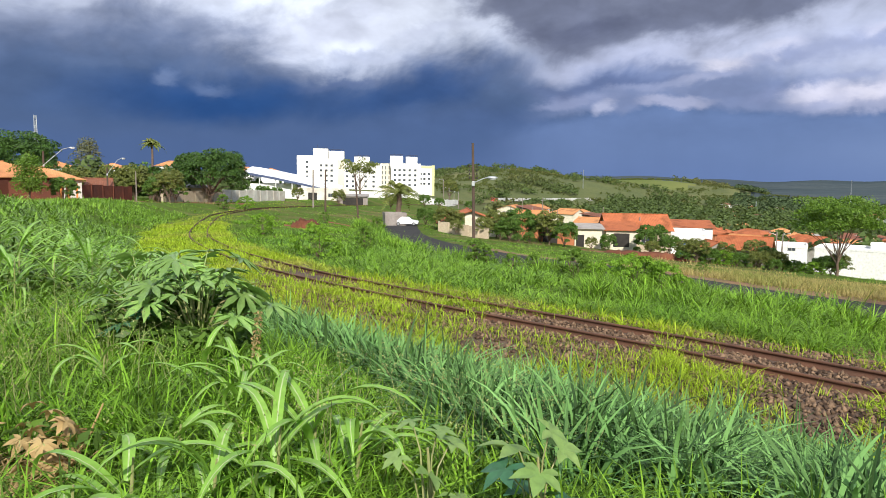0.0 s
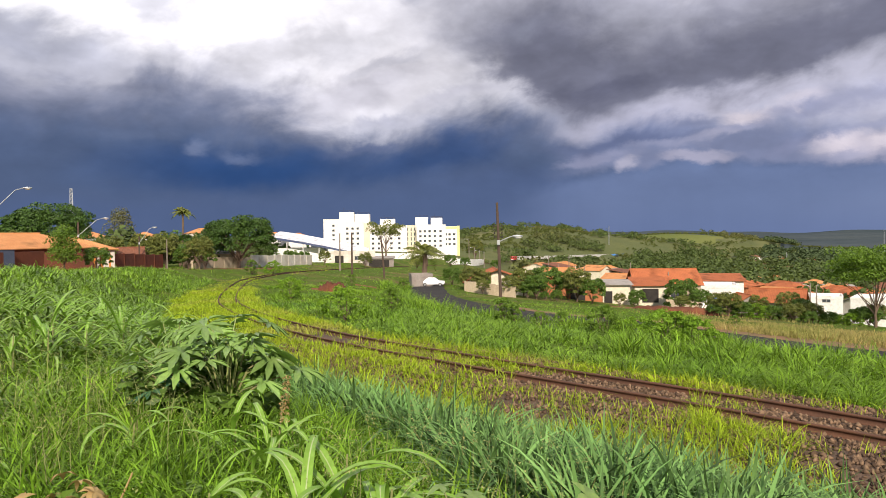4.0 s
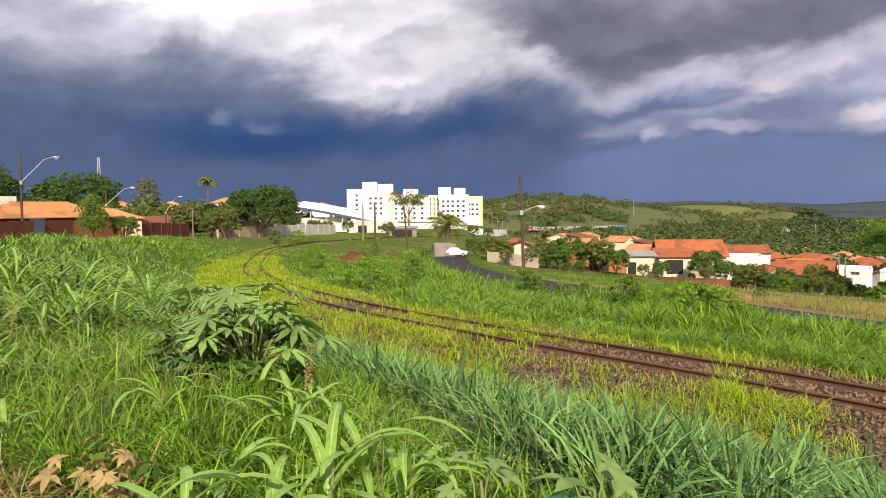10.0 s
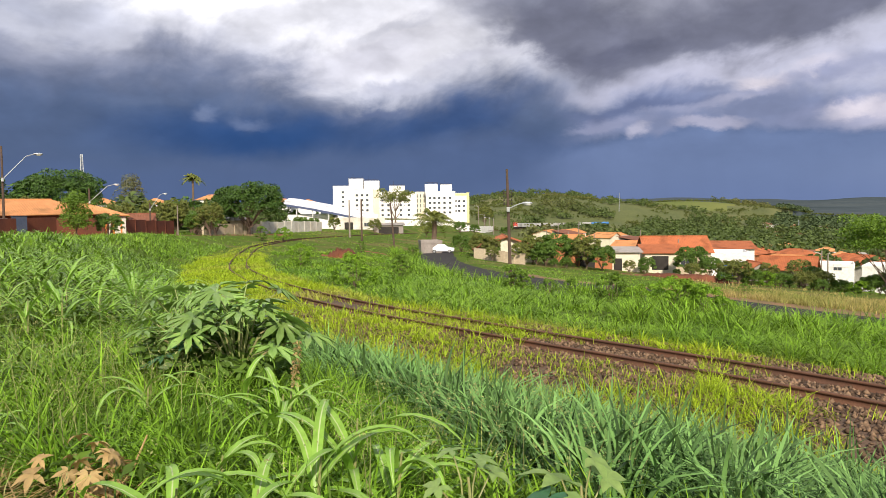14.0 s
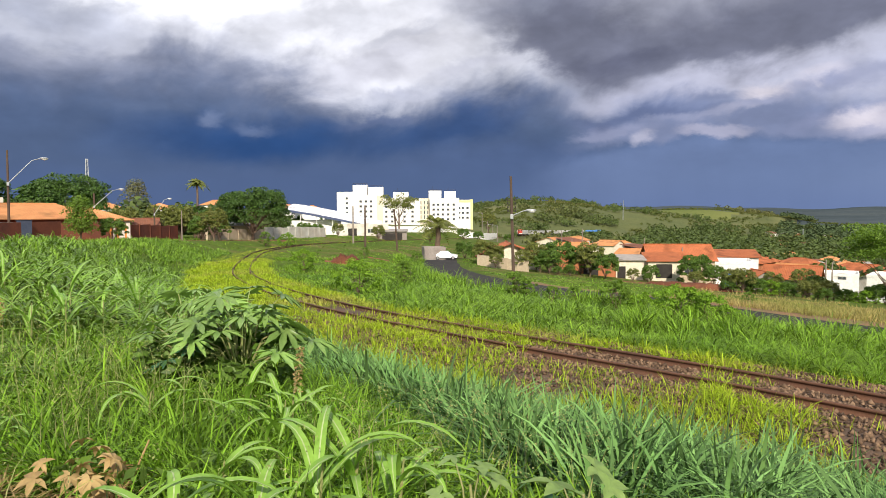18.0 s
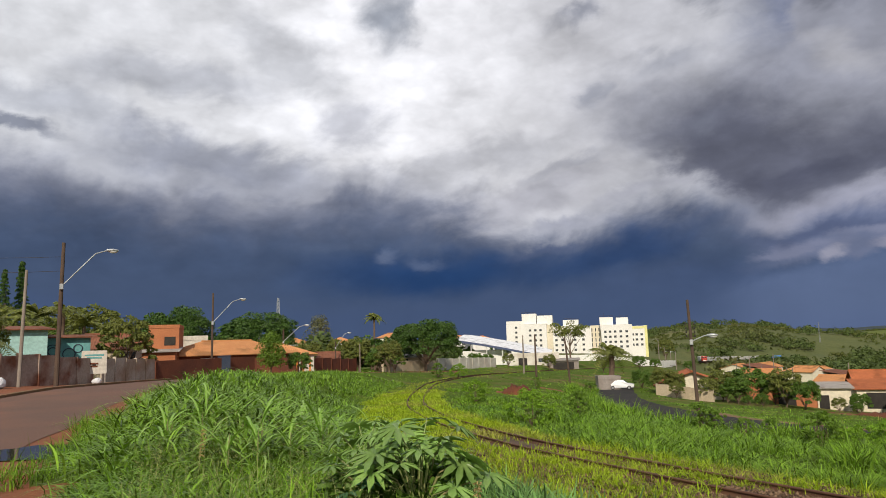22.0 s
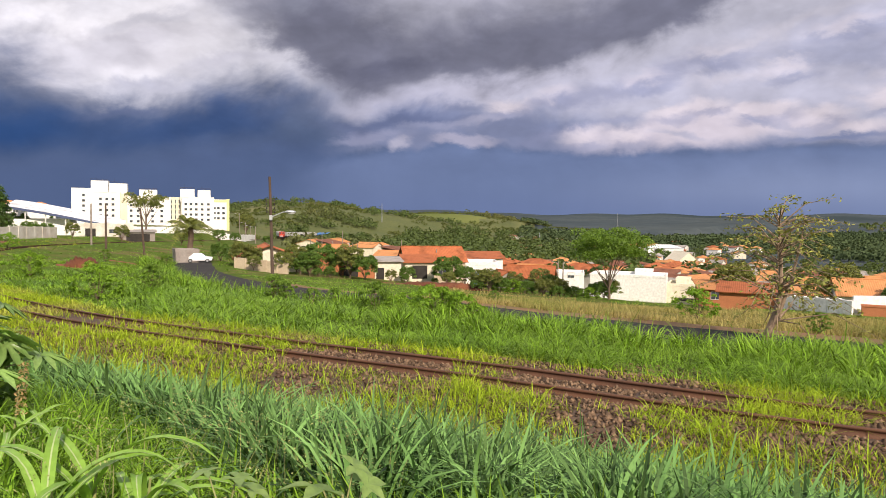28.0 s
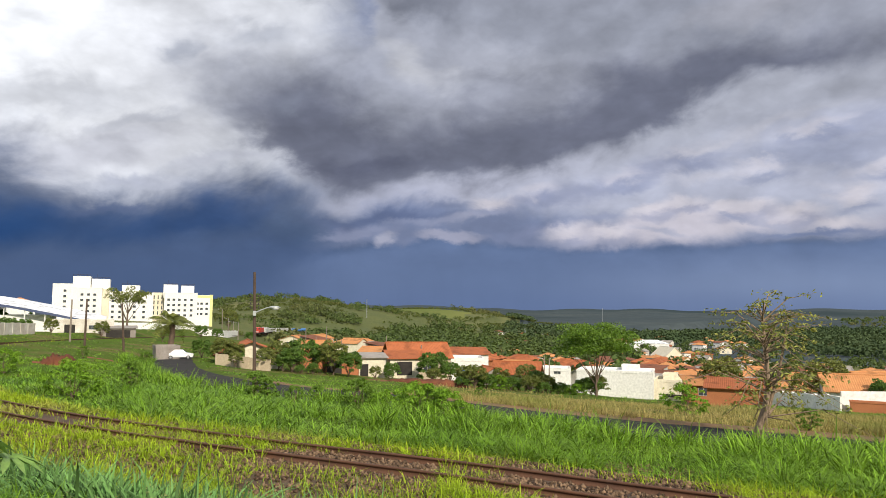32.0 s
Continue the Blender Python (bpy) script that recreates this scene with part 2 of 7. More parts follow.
cloud(31, 7.4, 3.4, 0.5, (164, 170, 198), 0.85, 8, 0.9, "puffy")
cloud(36, 6.2, 3.4, 0.4, (182, 185, 207), 0.8, -8, 0.9, "puffy")
cloud(42, 6.9, 4, 0.4, (176, 180, 204), 0.8, -14, 0.9, "puffy")
for az, el, w in ((29, 6.5, 1.7), (32, 6.2, 1.5), (35, 8.0, 1.5), (37.5, 8.5, 1.8), (40.5, 7.8, 1.4), (42.8, 7.9, 1.2), (45.2, 7.3, 1.6), (48.2, 6.5, 1.5), (51, 10.3, 1.8), (54, 9.7, 1.6),
                  (57, 10.8, 1.7), (47, 13.2, 2.0), (38, 12.2, 1.7), (61, 11.6, 1.8), (26.5, 9.4, 1.6), (33, 10.6, 1.5), (43, 10.6, 1.4), (58, 15.4, 1.9), (52.5, 15.8, 1.7), (63, 8.6, 1.8), (22.5, 8.7, 1.4), (49, 8.4, 1.3)):
    cloud(az + 0.6, el - 0.75, w * 1.8, 0.65, (152, 160, 192), 0.55, 4, 0.95, "puffy")
    cloud(az, el, w * 1.7, 0.75, (230, 224, 234), 0.8 if el < 9 else 0.42, 8, 0.95, "puffy")
cloud(47, 5.7, 6, 0.35, (128, 141, 178), 0.85, 0, 0.9, "puffy")
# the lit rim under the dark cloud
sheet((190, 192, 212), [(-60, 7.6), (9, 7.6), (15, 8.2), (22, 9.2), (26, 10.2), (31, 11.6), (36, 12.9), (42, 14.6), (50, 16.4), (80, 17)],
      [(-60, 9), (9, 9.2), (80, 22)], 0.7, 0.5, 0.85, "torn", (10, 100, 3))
# the pale end of the deck left of the dark cloud
cloud(-7, 11.4, 9, 2.6, (214, 215, 227), 0.95, 12, 0.85)
cloud(1.5, 11.4, 5.5, 0.9, (206, 208, 222), 0.85, 12, 0.9)
cloud(-4, 9.4, 4.5, 0.8, (190, 194, 212), 0.85, 10, 0.95)
cloud(-5, 13.4, 5, 0.7, (200, 203, 217), 0.6, 12, 0.9)
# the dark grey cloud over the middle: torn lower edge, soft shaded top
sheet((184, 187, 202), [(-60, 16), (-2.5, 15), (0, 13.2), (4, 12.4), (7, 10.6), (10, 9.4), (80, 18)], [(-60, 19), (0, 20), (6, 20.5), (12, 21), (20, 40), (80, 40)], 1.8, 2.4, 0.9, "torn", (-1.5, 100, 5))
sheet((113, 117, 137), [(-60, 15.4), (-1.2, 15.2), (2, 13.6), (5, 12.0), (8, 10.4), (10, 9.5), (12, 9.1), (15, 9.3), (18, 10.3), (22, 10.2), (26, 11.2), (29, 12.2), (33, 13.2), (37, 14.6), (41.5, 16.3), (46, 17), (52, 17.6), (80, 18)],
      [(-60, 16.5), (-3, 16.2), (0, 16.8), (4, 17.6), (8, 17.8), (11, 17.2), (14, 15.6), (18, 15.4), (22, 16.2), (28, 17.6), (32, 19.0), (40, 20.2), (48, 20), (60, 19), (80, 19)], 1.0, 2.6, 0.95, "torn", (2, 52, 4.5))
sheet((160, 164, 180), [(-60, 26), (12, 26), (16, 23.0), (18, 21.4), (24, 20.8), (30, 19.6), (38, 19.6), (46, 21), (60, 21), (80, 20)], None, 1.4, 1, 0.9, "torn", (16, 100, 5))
cloud(7, 25.4, 7, 1.4, (168, 172, 186), 0.85, -10, 0.9)
cloud(17, 24.0, 5, 1.6, (128, 132, 148), 0.8, -10, 0.9)
cloud(-3, 25.2, 4, 1.6, (160, 165, 182), 0.8, 20, 0.9)
cloud(4, 21.6, 5, 1.5, (188, 192, 206), 0.75, 10, 0.95)
cloud(-1.5, 19.0, 2.4, 1.4, (180, 185, 201), 0.75, 60, 0.95)
cloud(16.5, 19.2, 6, 1.9, (210, 211, 221), 0.9, -24, 0.95)
cloud(24, 17.9, 6, 1.2, (160, 163, 179), 0.85, -6, 0.95)
cloud(43, 21.8, 8, 2.0, (174, 175, 188), 0.85, 0, 0.95)
cloud(6.5, 15.4, 3.8, 1.3, (136, 141, 159), 0.75, 10, 0.95)
cloud(13, 11.5, 7, 1.6, (94, 98, 119), 0.75, 4, 0.95)
# streaks and billows inside the masses, and the soft shafts of rain under them
f1, _ = wnoise(flat(0.10, 0.17, 11.0), 1.0, 5.0, 0.50, 0.5)
f2, _ = wnoise(flat(0.36, 0.62, 5.0), 1.0, 5.0, 0.52, 0.3)
f4 = puffs(flat(0.26, 0.46, 9.0), 1.0)
f3, _ = wnoise(flat(0.35, 0.03, 2.0, -2.0), 1.0, 3.0, 0.5)
shade = wmath("ADD", wmath("MULTIPLY", wmath("SUBTRACT", f1, 0.5), 0.6), wmath("MULTIPLY", wmath("SUBTRACT", f2, 0.5), 0.34))
shade = wmath("ADD", shade, wmath("MULTIPLY", wmath("SUBTRACT", 0.34, f4), 0.9))
shade = wmath("MULTIPLY", shade, wmath("MULTIPLY_ADD", wmath("MULTIPLY", wmath("SUBTRACT", EL0, 2.0), 0.16, clamp=True), 0.9, 0.1))
shade = wmath("ADD", wmath("ADD", shade, wmath("MULTIPLY", wmath("SUBTRACT", f3, 0.5), wmath("SUBTRACT", 0.16, wmath("MULTIPLY", EL0, 0.025), clamp=True))), 1.0)
cc = WN.new("ShaderNodeCombineColor")
for i in range(3):
    WL.new(shade, cc.inputs[i])
SKY = wmix(1.0, SKY, cc.outputs[0], "MULTIPLY")
# behind the camera the sky is broken cloud with the low sun in it
nishita = WN.new("ShaderNodeTexSky")
nishita.sky_type, nishita.sun_disc = "NISHITA", False
nishita.sun_elevation, nishita.sun_rotation = radians(SUN_EL), radians(SUN_AZ)
open_sky = wmix(0.5, wmix(1.0, nishita.outputs[0], (0.10, 0.10, 0.10, 1.0), "MULTIPLY"), srgb(205, 208, 216))
back = wmath("MULTIPLY_ADD", wmath("ABSOLUTE", wmath("ADD", AZ0, -5.0)), 1 / 40.0, -2.0, clamp=True)
SKY = wmix(back, SKY, open_sky)
below = wmath("MULTIPLY", wmath("ADD", EL0, 0.6), -2.0, clamp=True)
SKY = wmix(below, SKY, srgb(70, 84, 110))
bg = WN.new("ShaderNodeBackground")
bg.inputs["Strength"].default_value = 0.76
WL.new(SKY, bg.inputs["Color"])
wout = WN.new("ShaderNodeOutputWorld")
WL.new(bg.outputs[0], wout.inputs[0])


# ---- the lie of the land ----
TRACK = [(34, -17), (20.3, -2.6), (11.6, 5.6), (8.0, 9.0), (4.6, 12.8), (1.1, 16.4), (-1.7, 19.8), (-5.4, 25.6), (-9.6, 34.0), (-14.1, 46.0),
         (-19.0, 65.3), (-21.6, 80.0), (-22.4, 102.6), (-20, 150), (-8, 240), (12, 330), (27, 385), (33.1, 405), (38.3, 425),
         (40.6, 450), (40.7, 480), (46, 520), (58, 560), (80, 605), (109, 645), (150, 690), (210, 740), (300, 790)]
ROAD = [(50, -22), (33, 4), (25.5, 13.5), (19.4, 21.2), (14.2, 28.8), (9.5, 38.5), (4.4, 49.8), (0.3, 68), (-2, 89), (-3, 110), (-3, 128)]
STREET = [(4, -18), (-9, 3), (-17.2, 16.5), (-24.2, 29.0), (-33.0, 50.0), (-38.5, 72.0), (-36.0, 98.0), (-28, 124)]
TRACK_Z = ([-20, 18, 46, 80, 105, 150, 240, 330, 425, 480, 560, 645, 800], [-1.3, -1.3, -2.1, -2.6, -3.05, -4.5, -7.5, -10.5, -13.4, -14.5, -17.3, -19.2, -20.5])
LEFT_Z = ([-100, 30, 59, 90, 130, 200, 300, 400, 600, 900], [0.0, 0.0, -0.8, -1.9, -3.4, -5.0, -7.2, -8.5, -12, -20])


def spline(points, step):
    """A smooth line (Catmull-Rom) through the points, sampled about every step metres."""
    p = np.array([np.array(points[0]) * 2 - np.array(points[1]), *points, np.array(points[-1]) * 2 - np.array(points[-2])], float)
    out = []
    for i in range(1, len(p) - 2):
        n = max(2, int(np.linalg.norm(p[i + 1] - p[i]) / step))
        t = (np.arange(n) / n)[:, None]
        out.append(0.5 * (2 * p[i] + (p[i + 1] - p[i - 1]) * t + (2 * p[i - 1] - 5 * p[i] + 4 * p[i + 1] - p[i + 2]) * t ** 2
                          + (3 * p[i] - p[i - 1] - 3 * p[i + 1] + p[i + 2]) * t ** 3))
    out.append(p[-2][None])
    return np.concatenate(out)


TRACK_L, ROAD_L, STREET_L = spline(TRACK, 2.0), spline(ROAD, 2.0), spline(STREET, 2.0)


def beside(line, x, y):
    """For points x, y: the signed distance from the line (positive to its right, looking along it backwards to the camera's side) and the y of the foot."""
    best, foot = np.full(x.shape, 1e9), np.zeros(x.shape)
    sign = np.ones(x.shape)
    for a, b in zip(line[:-1], line[1:]):
        d = b - a
        t = np.clip(((x - a[0]) * d[0] + (y - a[1]) * d[1]) / (d @ d), 0, 1)
        fx, fy = a[0] + t * d[0], a[1] + t * d[1]
        dist = np.hypot(x - fx, y - fy)
        near = dist < best
        best, foot = np.where(near, dist, best), np.where(near, fy, foot)
        sign = np.where(near, np.where((x - a[0]) * d[1] - (y - a[1]) * d[0] > 0, 1.0, -1.0), sign)
    return best * sign, foot


def smooth(a, b, v):
    t = np.clip((v - a) / (b - a), 0, 1)
    return t * t * (3 - 2 * t)


def waves(x, y):
    return (np.sin(x * 0.31 + 1.3 * np.sin(y * 0.17)) * np.cos(y * 0.27 + 0.8 * np.sin(x * 0.21)) * 0.5
            + np.sin(x * 0.83 + y * 0.41) * np.cos(y * 0.71 - x * 0.33) * 0.3)


def bump(x, y, cx, cy, sx, sy):
    return np.exp(-0.5 * (((x - cx) / sx) ** 2 + ((y - cy) / sy) ** 2))


def height(x, y):
    """The ground's height at x, y (arrays)."""
    x, y = np.asarray(x, float), np.asarray(y, float)
    u, fy = beside(TRACK_L, x, y)
    zt = np.interp(fy, *TRACK_Z)
    zl = np.interp(y, *LEFT_Z) - 0.008 * np.clip(-x - 60, 0, 400) + 5.4 * bump(x, y, -26, 372, 48, 34)
    k = np.interp(fy, [40, 60, 105, 200], [0.09, 0.10, 0.15, 0.12])
    right = zt - 0.32 - k * np.clip(u - 2.6, 0, 13.4) - 0.095 * np.clip(u - 16, 0, 110) - 0.03 * np.clip(u - 126, 0, 250)
    left = zt - 0.32 + (zl - zt + 0.32) * smooth(-3.5, -10.2, u)
    z = np.where(u > 0, right, left)
    z = z + 0.15 * np.exp(-0.5 * ((u - 7.2) / 2.0) ** 2) * (u > 0) * (1 - smooth(60, 90, fy))
    rough = smooth(2.2, 5.0, np.abs(u)) * (1 - smooth(300, 900, np.hypot(x, y)))
    us, _ = beside(STREET_L, x, y)
    ur, fr = beside(ROAD_L, x, y)
    level_r = np.interp(fr, [-30, 13, 40, 68, 90, 128], [-2.9, -2.95, -3.35, -4.6, -5.6, -6.5])
    z = z + 0.10 * waves(x, y) * rough * smooth(4.6, 7.0, np.abs(us))
    z = np.where(np.abs(ur) < 9, level_r + (z - level_r) * smooth(3.2, 7.5, np.abs(ur)), z)
    kerb = smooth(3.9, 6.2, np.abs(us))
    z = z * kerb + (zl - 0.10) * (1 - kerb)
    r = np.hypot(x, y)
    far = smooth(260, 620, r)
    floor = -27.0 - 12 * smooth(900, 2400, r)
    z = z * (1 - far * smooth(-60, 60, u + 40)) + floor * far * smooth(-60, 60, u + 40)
    z = z + 34 * bump(x, y, 108, 1000, 95, 200) + 20 * bump(x, y, 330, 975, 72, 170) + 10 * bump(x, y, -120, 1050, 150, 250)
    z = z + 72 * bump(x, y, 2090, 1380, 34, 70) + 12 * bump(x, y, 2120, 1300, 90, 120) + 40 * bump(x, y, 1380, 800, 210, 230) + 150 * bump(x, y, 2650, 1130, 210, 330) + 26 * bump(x, y, 1700, 1300, 420, 300) + 14 * bump(x, y, 900, 620, 150, 160)
    z = z + (42 + 7 * np.sin(np.arctan2(x, y) * 9) + 6 * np.sin(np.arctan2(x, y) * 23 + 1) + 3 * np.sin(np.arctan2(x, y) * 61 + 2)) * smooth(3200, 4700, r)
    z = z + 3.0 * smooth(700, 1300, r) * np.sin(x * 0.011) * np.cos(y * 0.009)
    # the bed of the rails, kept even
    bed = 1 - smooth(1.5, 2.6, np.abs(u))
    return z * (1 - bed) + (zt - 0.118) * bed


def ground(x, y):
    return float(height(np.array([x]), np.array([y]))[0])


def spot(az, r, up=0.0):
    """The place on the ground r metres from the camera's stand, az degrees to the right of +y."""
    x, y = r * math.sin(radians(az)), r * math.cos(radians(az))
    return Vector((x, y, ground(x, y) + up))


# ---- materials ----
def material(name, colour, rough=0.8, second=None, scale=3.0, fine=40.0, contrast=0.6, bump_at=0.0, bump_scale=60.0, metal=0.0, thin=0.0,
             island=0.0, obj=0.0, third=None, spec=0.3, space="Object"):
    """A surface with two scales of variation between two or three colours, fine relief, and a change from piece to piece."""
    m = bpy.data.materials.new(name)
    m.use_nodes = True
    n, l = m.node_tree.nodes, m.node_tree.links
    b = n["Principled BSDF"]
    b.inputs["Roughness"].default_value, b.inputs["Metallic"].default_value = rough, metal
    b.inputs["Specular IOR Level"].default_value = spec
    co = n.new("ShaderNodeTexCoord").outputs[space] if space != "World" else n.new("ShaderNodeNewGeometry").outputs["Position"]

    def tex(s, detail):
        t = n.new("ShaderNodeTexNoise")
        t.inputs["Scale"].default_value, t.inputs["Detail"].default_value = s, detail
        l.new(co, t.inputs["Vector"])
        return t.outputs["Fac"]

    def mix(fac, a, c, blend="MIX"):
        x = n.new("ShaderNodeMix")
        x.data_type, x.blend_type = "RGBA", blend
        for sock, v in ((x.inputs[0], fac), (x.inputs[6], a), (x.inputs[7], c)):
            if isinstance(v, float):
                sock.default_value = v
            elif isinstance(v, tuple):
                sock.default_value = v if len(v) == 4 else (*v, 1.0)
            else:
                l.new(v, sock)
        return x.outputs[2]

    def spread(v, lo, hi):
        r = n.new("ShaderNodeMapRange")
        r.inputs["From Min"].default_value, r.inputs["From Max"].default_value = lo, hi
        l.new(v, r.inputs["Value"])
        return r.outputs[0]

    second = second or tuple(c * 0.7 for c in colour)
    out = mix(spread(tex(scale, 4.0), 0.5 - 0.25 * contrast, 0.5 + 0.25 * contrast), tuple(colour), tuple(second))
    grain = tex(fine, 3.0)
    g = mix(spread(grain, 0.3, 0.7), tuple(0.82 for _ in range(3)), tuple(1.14 for _ in range(3)))
    out = mix(0.8, out, g, "MULTIPLY")
    geo = n.new("ShaderNodeNewGeometry")
    if third:
        out = mix(spread(tex(scale * 0.31, 3.0), 0.52, 0.66), out, tuple(third))
    if island:
        out = mix(1.0, out, mix(geo.outputs["Random Per Island"], tuple(1 - island for _ in range(3)), (1 + island, 1 + island, 1 + island * 0.7)), "MULTIPLY")
    if obj:
        rnd = n.new("ShaderNodeObjectInfo").outputs["Random"]
        out = mix(1.0, out, mix(rnd, tuple(1 - obj for _ in range(3)), tuple(1 + obj for _ in range(3))), "MULTIPLY")
    l.new(out, b.inputs["Base Color"])
    if bump_at:
        bm_ = n.new("ShaderNodeBump")
        bm_.inputs["Strength"].default_value, bm_.inputs["Distance"].default_value = 0.6, bump_at
        l.new(tex(bump_scale, 4.0), bm_.inputs["Height"])
        l.new(bm_.outputs[0], b.inputs["Normal"])
    if thin:
        tr = n.new("ShaderNodeBsdfTranslucent")
        l.new(mix(1.0, out, (1.35, 1.3, 0.7), "MULTIPLY"), tr.inputs["Color"])
        ms = n.new("ShaderNodeMixShader")
        ms.inputs[0].default_value = thin
        l.new(b.outputs[0], ms.inputs[1]), l.new(tr.outputs[0], ms.inputs[2])
        l.new(ms.outputs[0], n["Material Output"].inputs["Surface"])
    return m


def tiled(name, colour, second, pitch=0.24, course=0.36):
    """Clay roof tiles: rows of rounded ridges and stepped courses, stained."""
    m = material(name, colour, 0.85, second, 1.3, 9.0, 0.9, obj=0.12, third=tuple(c * 0.55 for c in colour))
    n, l = m.node_tree.nodes, m.node_tree.links
    uv = n.new("ShaderNodeTexCoord").outputs["UV"]
    s = n.new("ShaderNodeSeparateXYZ")
    l.new(uv, s.inputs[0])

    def math_(op, a, b=0.0):
        x = n.new("ShaderNodeMath")
        x.operation = op
        for i, v in enumerate((a, b)):
            if isinstance(v, float):
                x.inputs[i].default_value = v
            else:
                l.new(v, x.inputs[i])
        return x.outputs[0]
    ridge = math_("ABSOLUTE", math_("SINE", math_("MULTIPLY", s.outputs[0], math.pi / pitch)))
    step = math_("FRACT", math_("MULTIPLY", s.outputs[1], 1.0 / course))
    b = n.new("ShaderNodeBump")
    b.inputs["Strength"].default_value, b.inputs["Distance"].default_value = 0.7, 0.04
    l.new(math_("ADD", ridge, math_("MULTIPLY", step, 0.5)), b.inputs["Height"])
    l.new(b.outputs[0], n["Principled BSDF"].inputs["Normal"])
    return m


M = {}
M["ground"] = material("weedy_earth", (0.065, 0.11, 0.015), 0.95, (0.095, 0.14, 0.02), 0.35, 4.0, 0.9, 0.05, 9.0, third=(0.15, 0.13, 0.05), spec=0.05, space="World")
M["soil"] = material("red_earth", (0.26, 0.085, 0.035), 0.95, (0.20, 0.08, 0.04), 1.2, 12.0, 0.8, 0.04, 10.0, space="World")
M["bank_soil"] = material("damp_red_earth", (0.145, 0.048, 0.024), 0.95, (0.10, 0.042, 0.024), 1.2, 12.0, 0.8, 0.05, 8.0, third=(0.19, 0.07, 0.035))
# blue-grey of distance haze is mixed into this base colour
M["far"] = material("haze_tinted_plain", (0.060, 0.078, 0.090), 1.0, (0.080, 0.096, 0.098), 0.004, 0.03, 0.9, space="World", third=(0.044, 0.060, 0.066), spec=0.0)
M["pasture"] = material("green_pasture", (0.16, 0.185, 0.06), 1.0, (0.115, 0.15, 0.048), 0.012, 0.4, 0.9, 0.3, 0.5, space="World", third=(0.19, 0.20, 0.07), spec=0.0)
M["hill"] = material("hill_pasture", (0.115, 0.128, 0.04), 1.0, (0.085, 0.105, 0.034), 0.03, 0.3, 0.9, 0.8, 0.3, space="World", third=(0.155, 0.155, 0.055))
M["asphalt"] = material("asphalt", (0.038, 0.037, 0.038), 0.92, (0.055, 0.052, 0.05), 0.5, 60.0, 0.8, 0.004, 80.0, spec=0.08, space="World")
M["street"] = material("dusty_asphalt", (0.19, 0.10, 0.068), 0.75, (0.135, 0.082, 0.062), 0.35, 30.0, 0.9, 0.006, 50.0, third=(0.27, 0.12, 0.068), spec=0.15, space="World")
M["dirt"] = material("dirt_verge", (0.27, 0.14, 0.075), 0.95, (0.17, 0.13, 0.06), 0.7, 14.0, 0.9, 0.03, 12.0, space="World")
M["ballast"] = material("ballast_bed", (0.085, 0.058, 0.042), 0.95, (0.13, 0.085, 0.058), 1.5, 18.0, 0.9, 0.04, 22.0, space="World")
M["stone"] = material("ballast_stone", (0.20, 0.132, 0.094), 0.95, (0.13, 0.085, 0.06), 3.0, 30.0, 0.8, island=0.65, spec=0.1)
M["rust"] = material("rusty_rail_steel", (0.15, 0.072, 0.042), 0.75, (0.095, 0.052, 0.036), 1.5, 40.0, 0.9, 0.004, 60.0, metal=0.1, spec=0.25)
M["sleeper"] = material("weathered_sleeper", (0.105, 0.072, 0.055), 0.9, (0.07, 0.05, 0.04), 2.0, 30.0, 0.8, 0.01, 40.0, obj=0.25)
M["g_bright"] = material("meadow_grass", (0.12, 0.245, 0.02), 0.55, (0.175, 0.305, 0.028), 0.4, 3.0, 0.9, thin=0.2, island=0.65, third=(0.22, 0.285, 0.065), spec=0.15, space="World")
M["g_guinea"] = material("guinea_grass", (0.10, 0.208, 0.064), 0.62, (0.15, 0.27, 0.094), 0.7, 4.0, 0.9, thin=0.08, island=0.7, spec=0.1, space="World")
M["g_yellow"] = material("yellow_green_grass", (0.36, 0.46, 0.03), 0.6, (0.27, 0.40, 0.03), 0.5, 4.0, 0.9, thin=0.28, island=0.4, third=(0.36, 0.36, 0.09), spec=0.12, space="World")
M["g_deep"] = material("lush_grass", (0.135, 0.26, 0.026), 0.55, (0.195, 0.33, 0.036), 0.3, 2.0, 0.9, thin=0.2, island=0.65, third=(0.10, 0.20, 0.035), spec=0.15, space="World")
M["g_dry"] = material("dry_seeding_grass", (0.42, 0.33, 0.15), 0.8, (0.30, 0.28, 0.10), 0.2, 3.0, 0.9, thin=0.25, island=0.4, third=(0.22, 0.25, 0.07), spec=0.1, space="World")
M["g_tall"] = material("tall_verge_grass", (0.125, 0.245, 0.026), 0.45, (0.195, 0.325, 0.042), 0.6, 6.0, 0.9, thin=0.16, island=0.6, spec=0.2, space="World")
M["g_sorghum"] = material("broad_grass_leaf", (0.19, 0.37, 0.045), 0.42, (0.26, 0.43, 0.08), 2.0, 20.0, 0.8, thin=0.25, island=0.3, spec=0.35)
M["seeds"] = material("seeding_stalk", (0.30, 0.31, 0.13), 0.8, (0.24, 0.28, 0.10), 3.0, 30.0, thin=0.2, island=0.4)
M["midrib"] = material("pale_midrib", (0.42, 0.52, 0.24), 0.45, (0.36, 0.46, 0.2), 3.0, 30.0, thin=0.2)
M["straw"] = material("dry_straw", (0.44, 0.32, 0.15), 0.8, (0.33, 0.22, 0.10), 4.0, 30.0, 0.8, thin=0.2, island=0.3, obj=0.2)
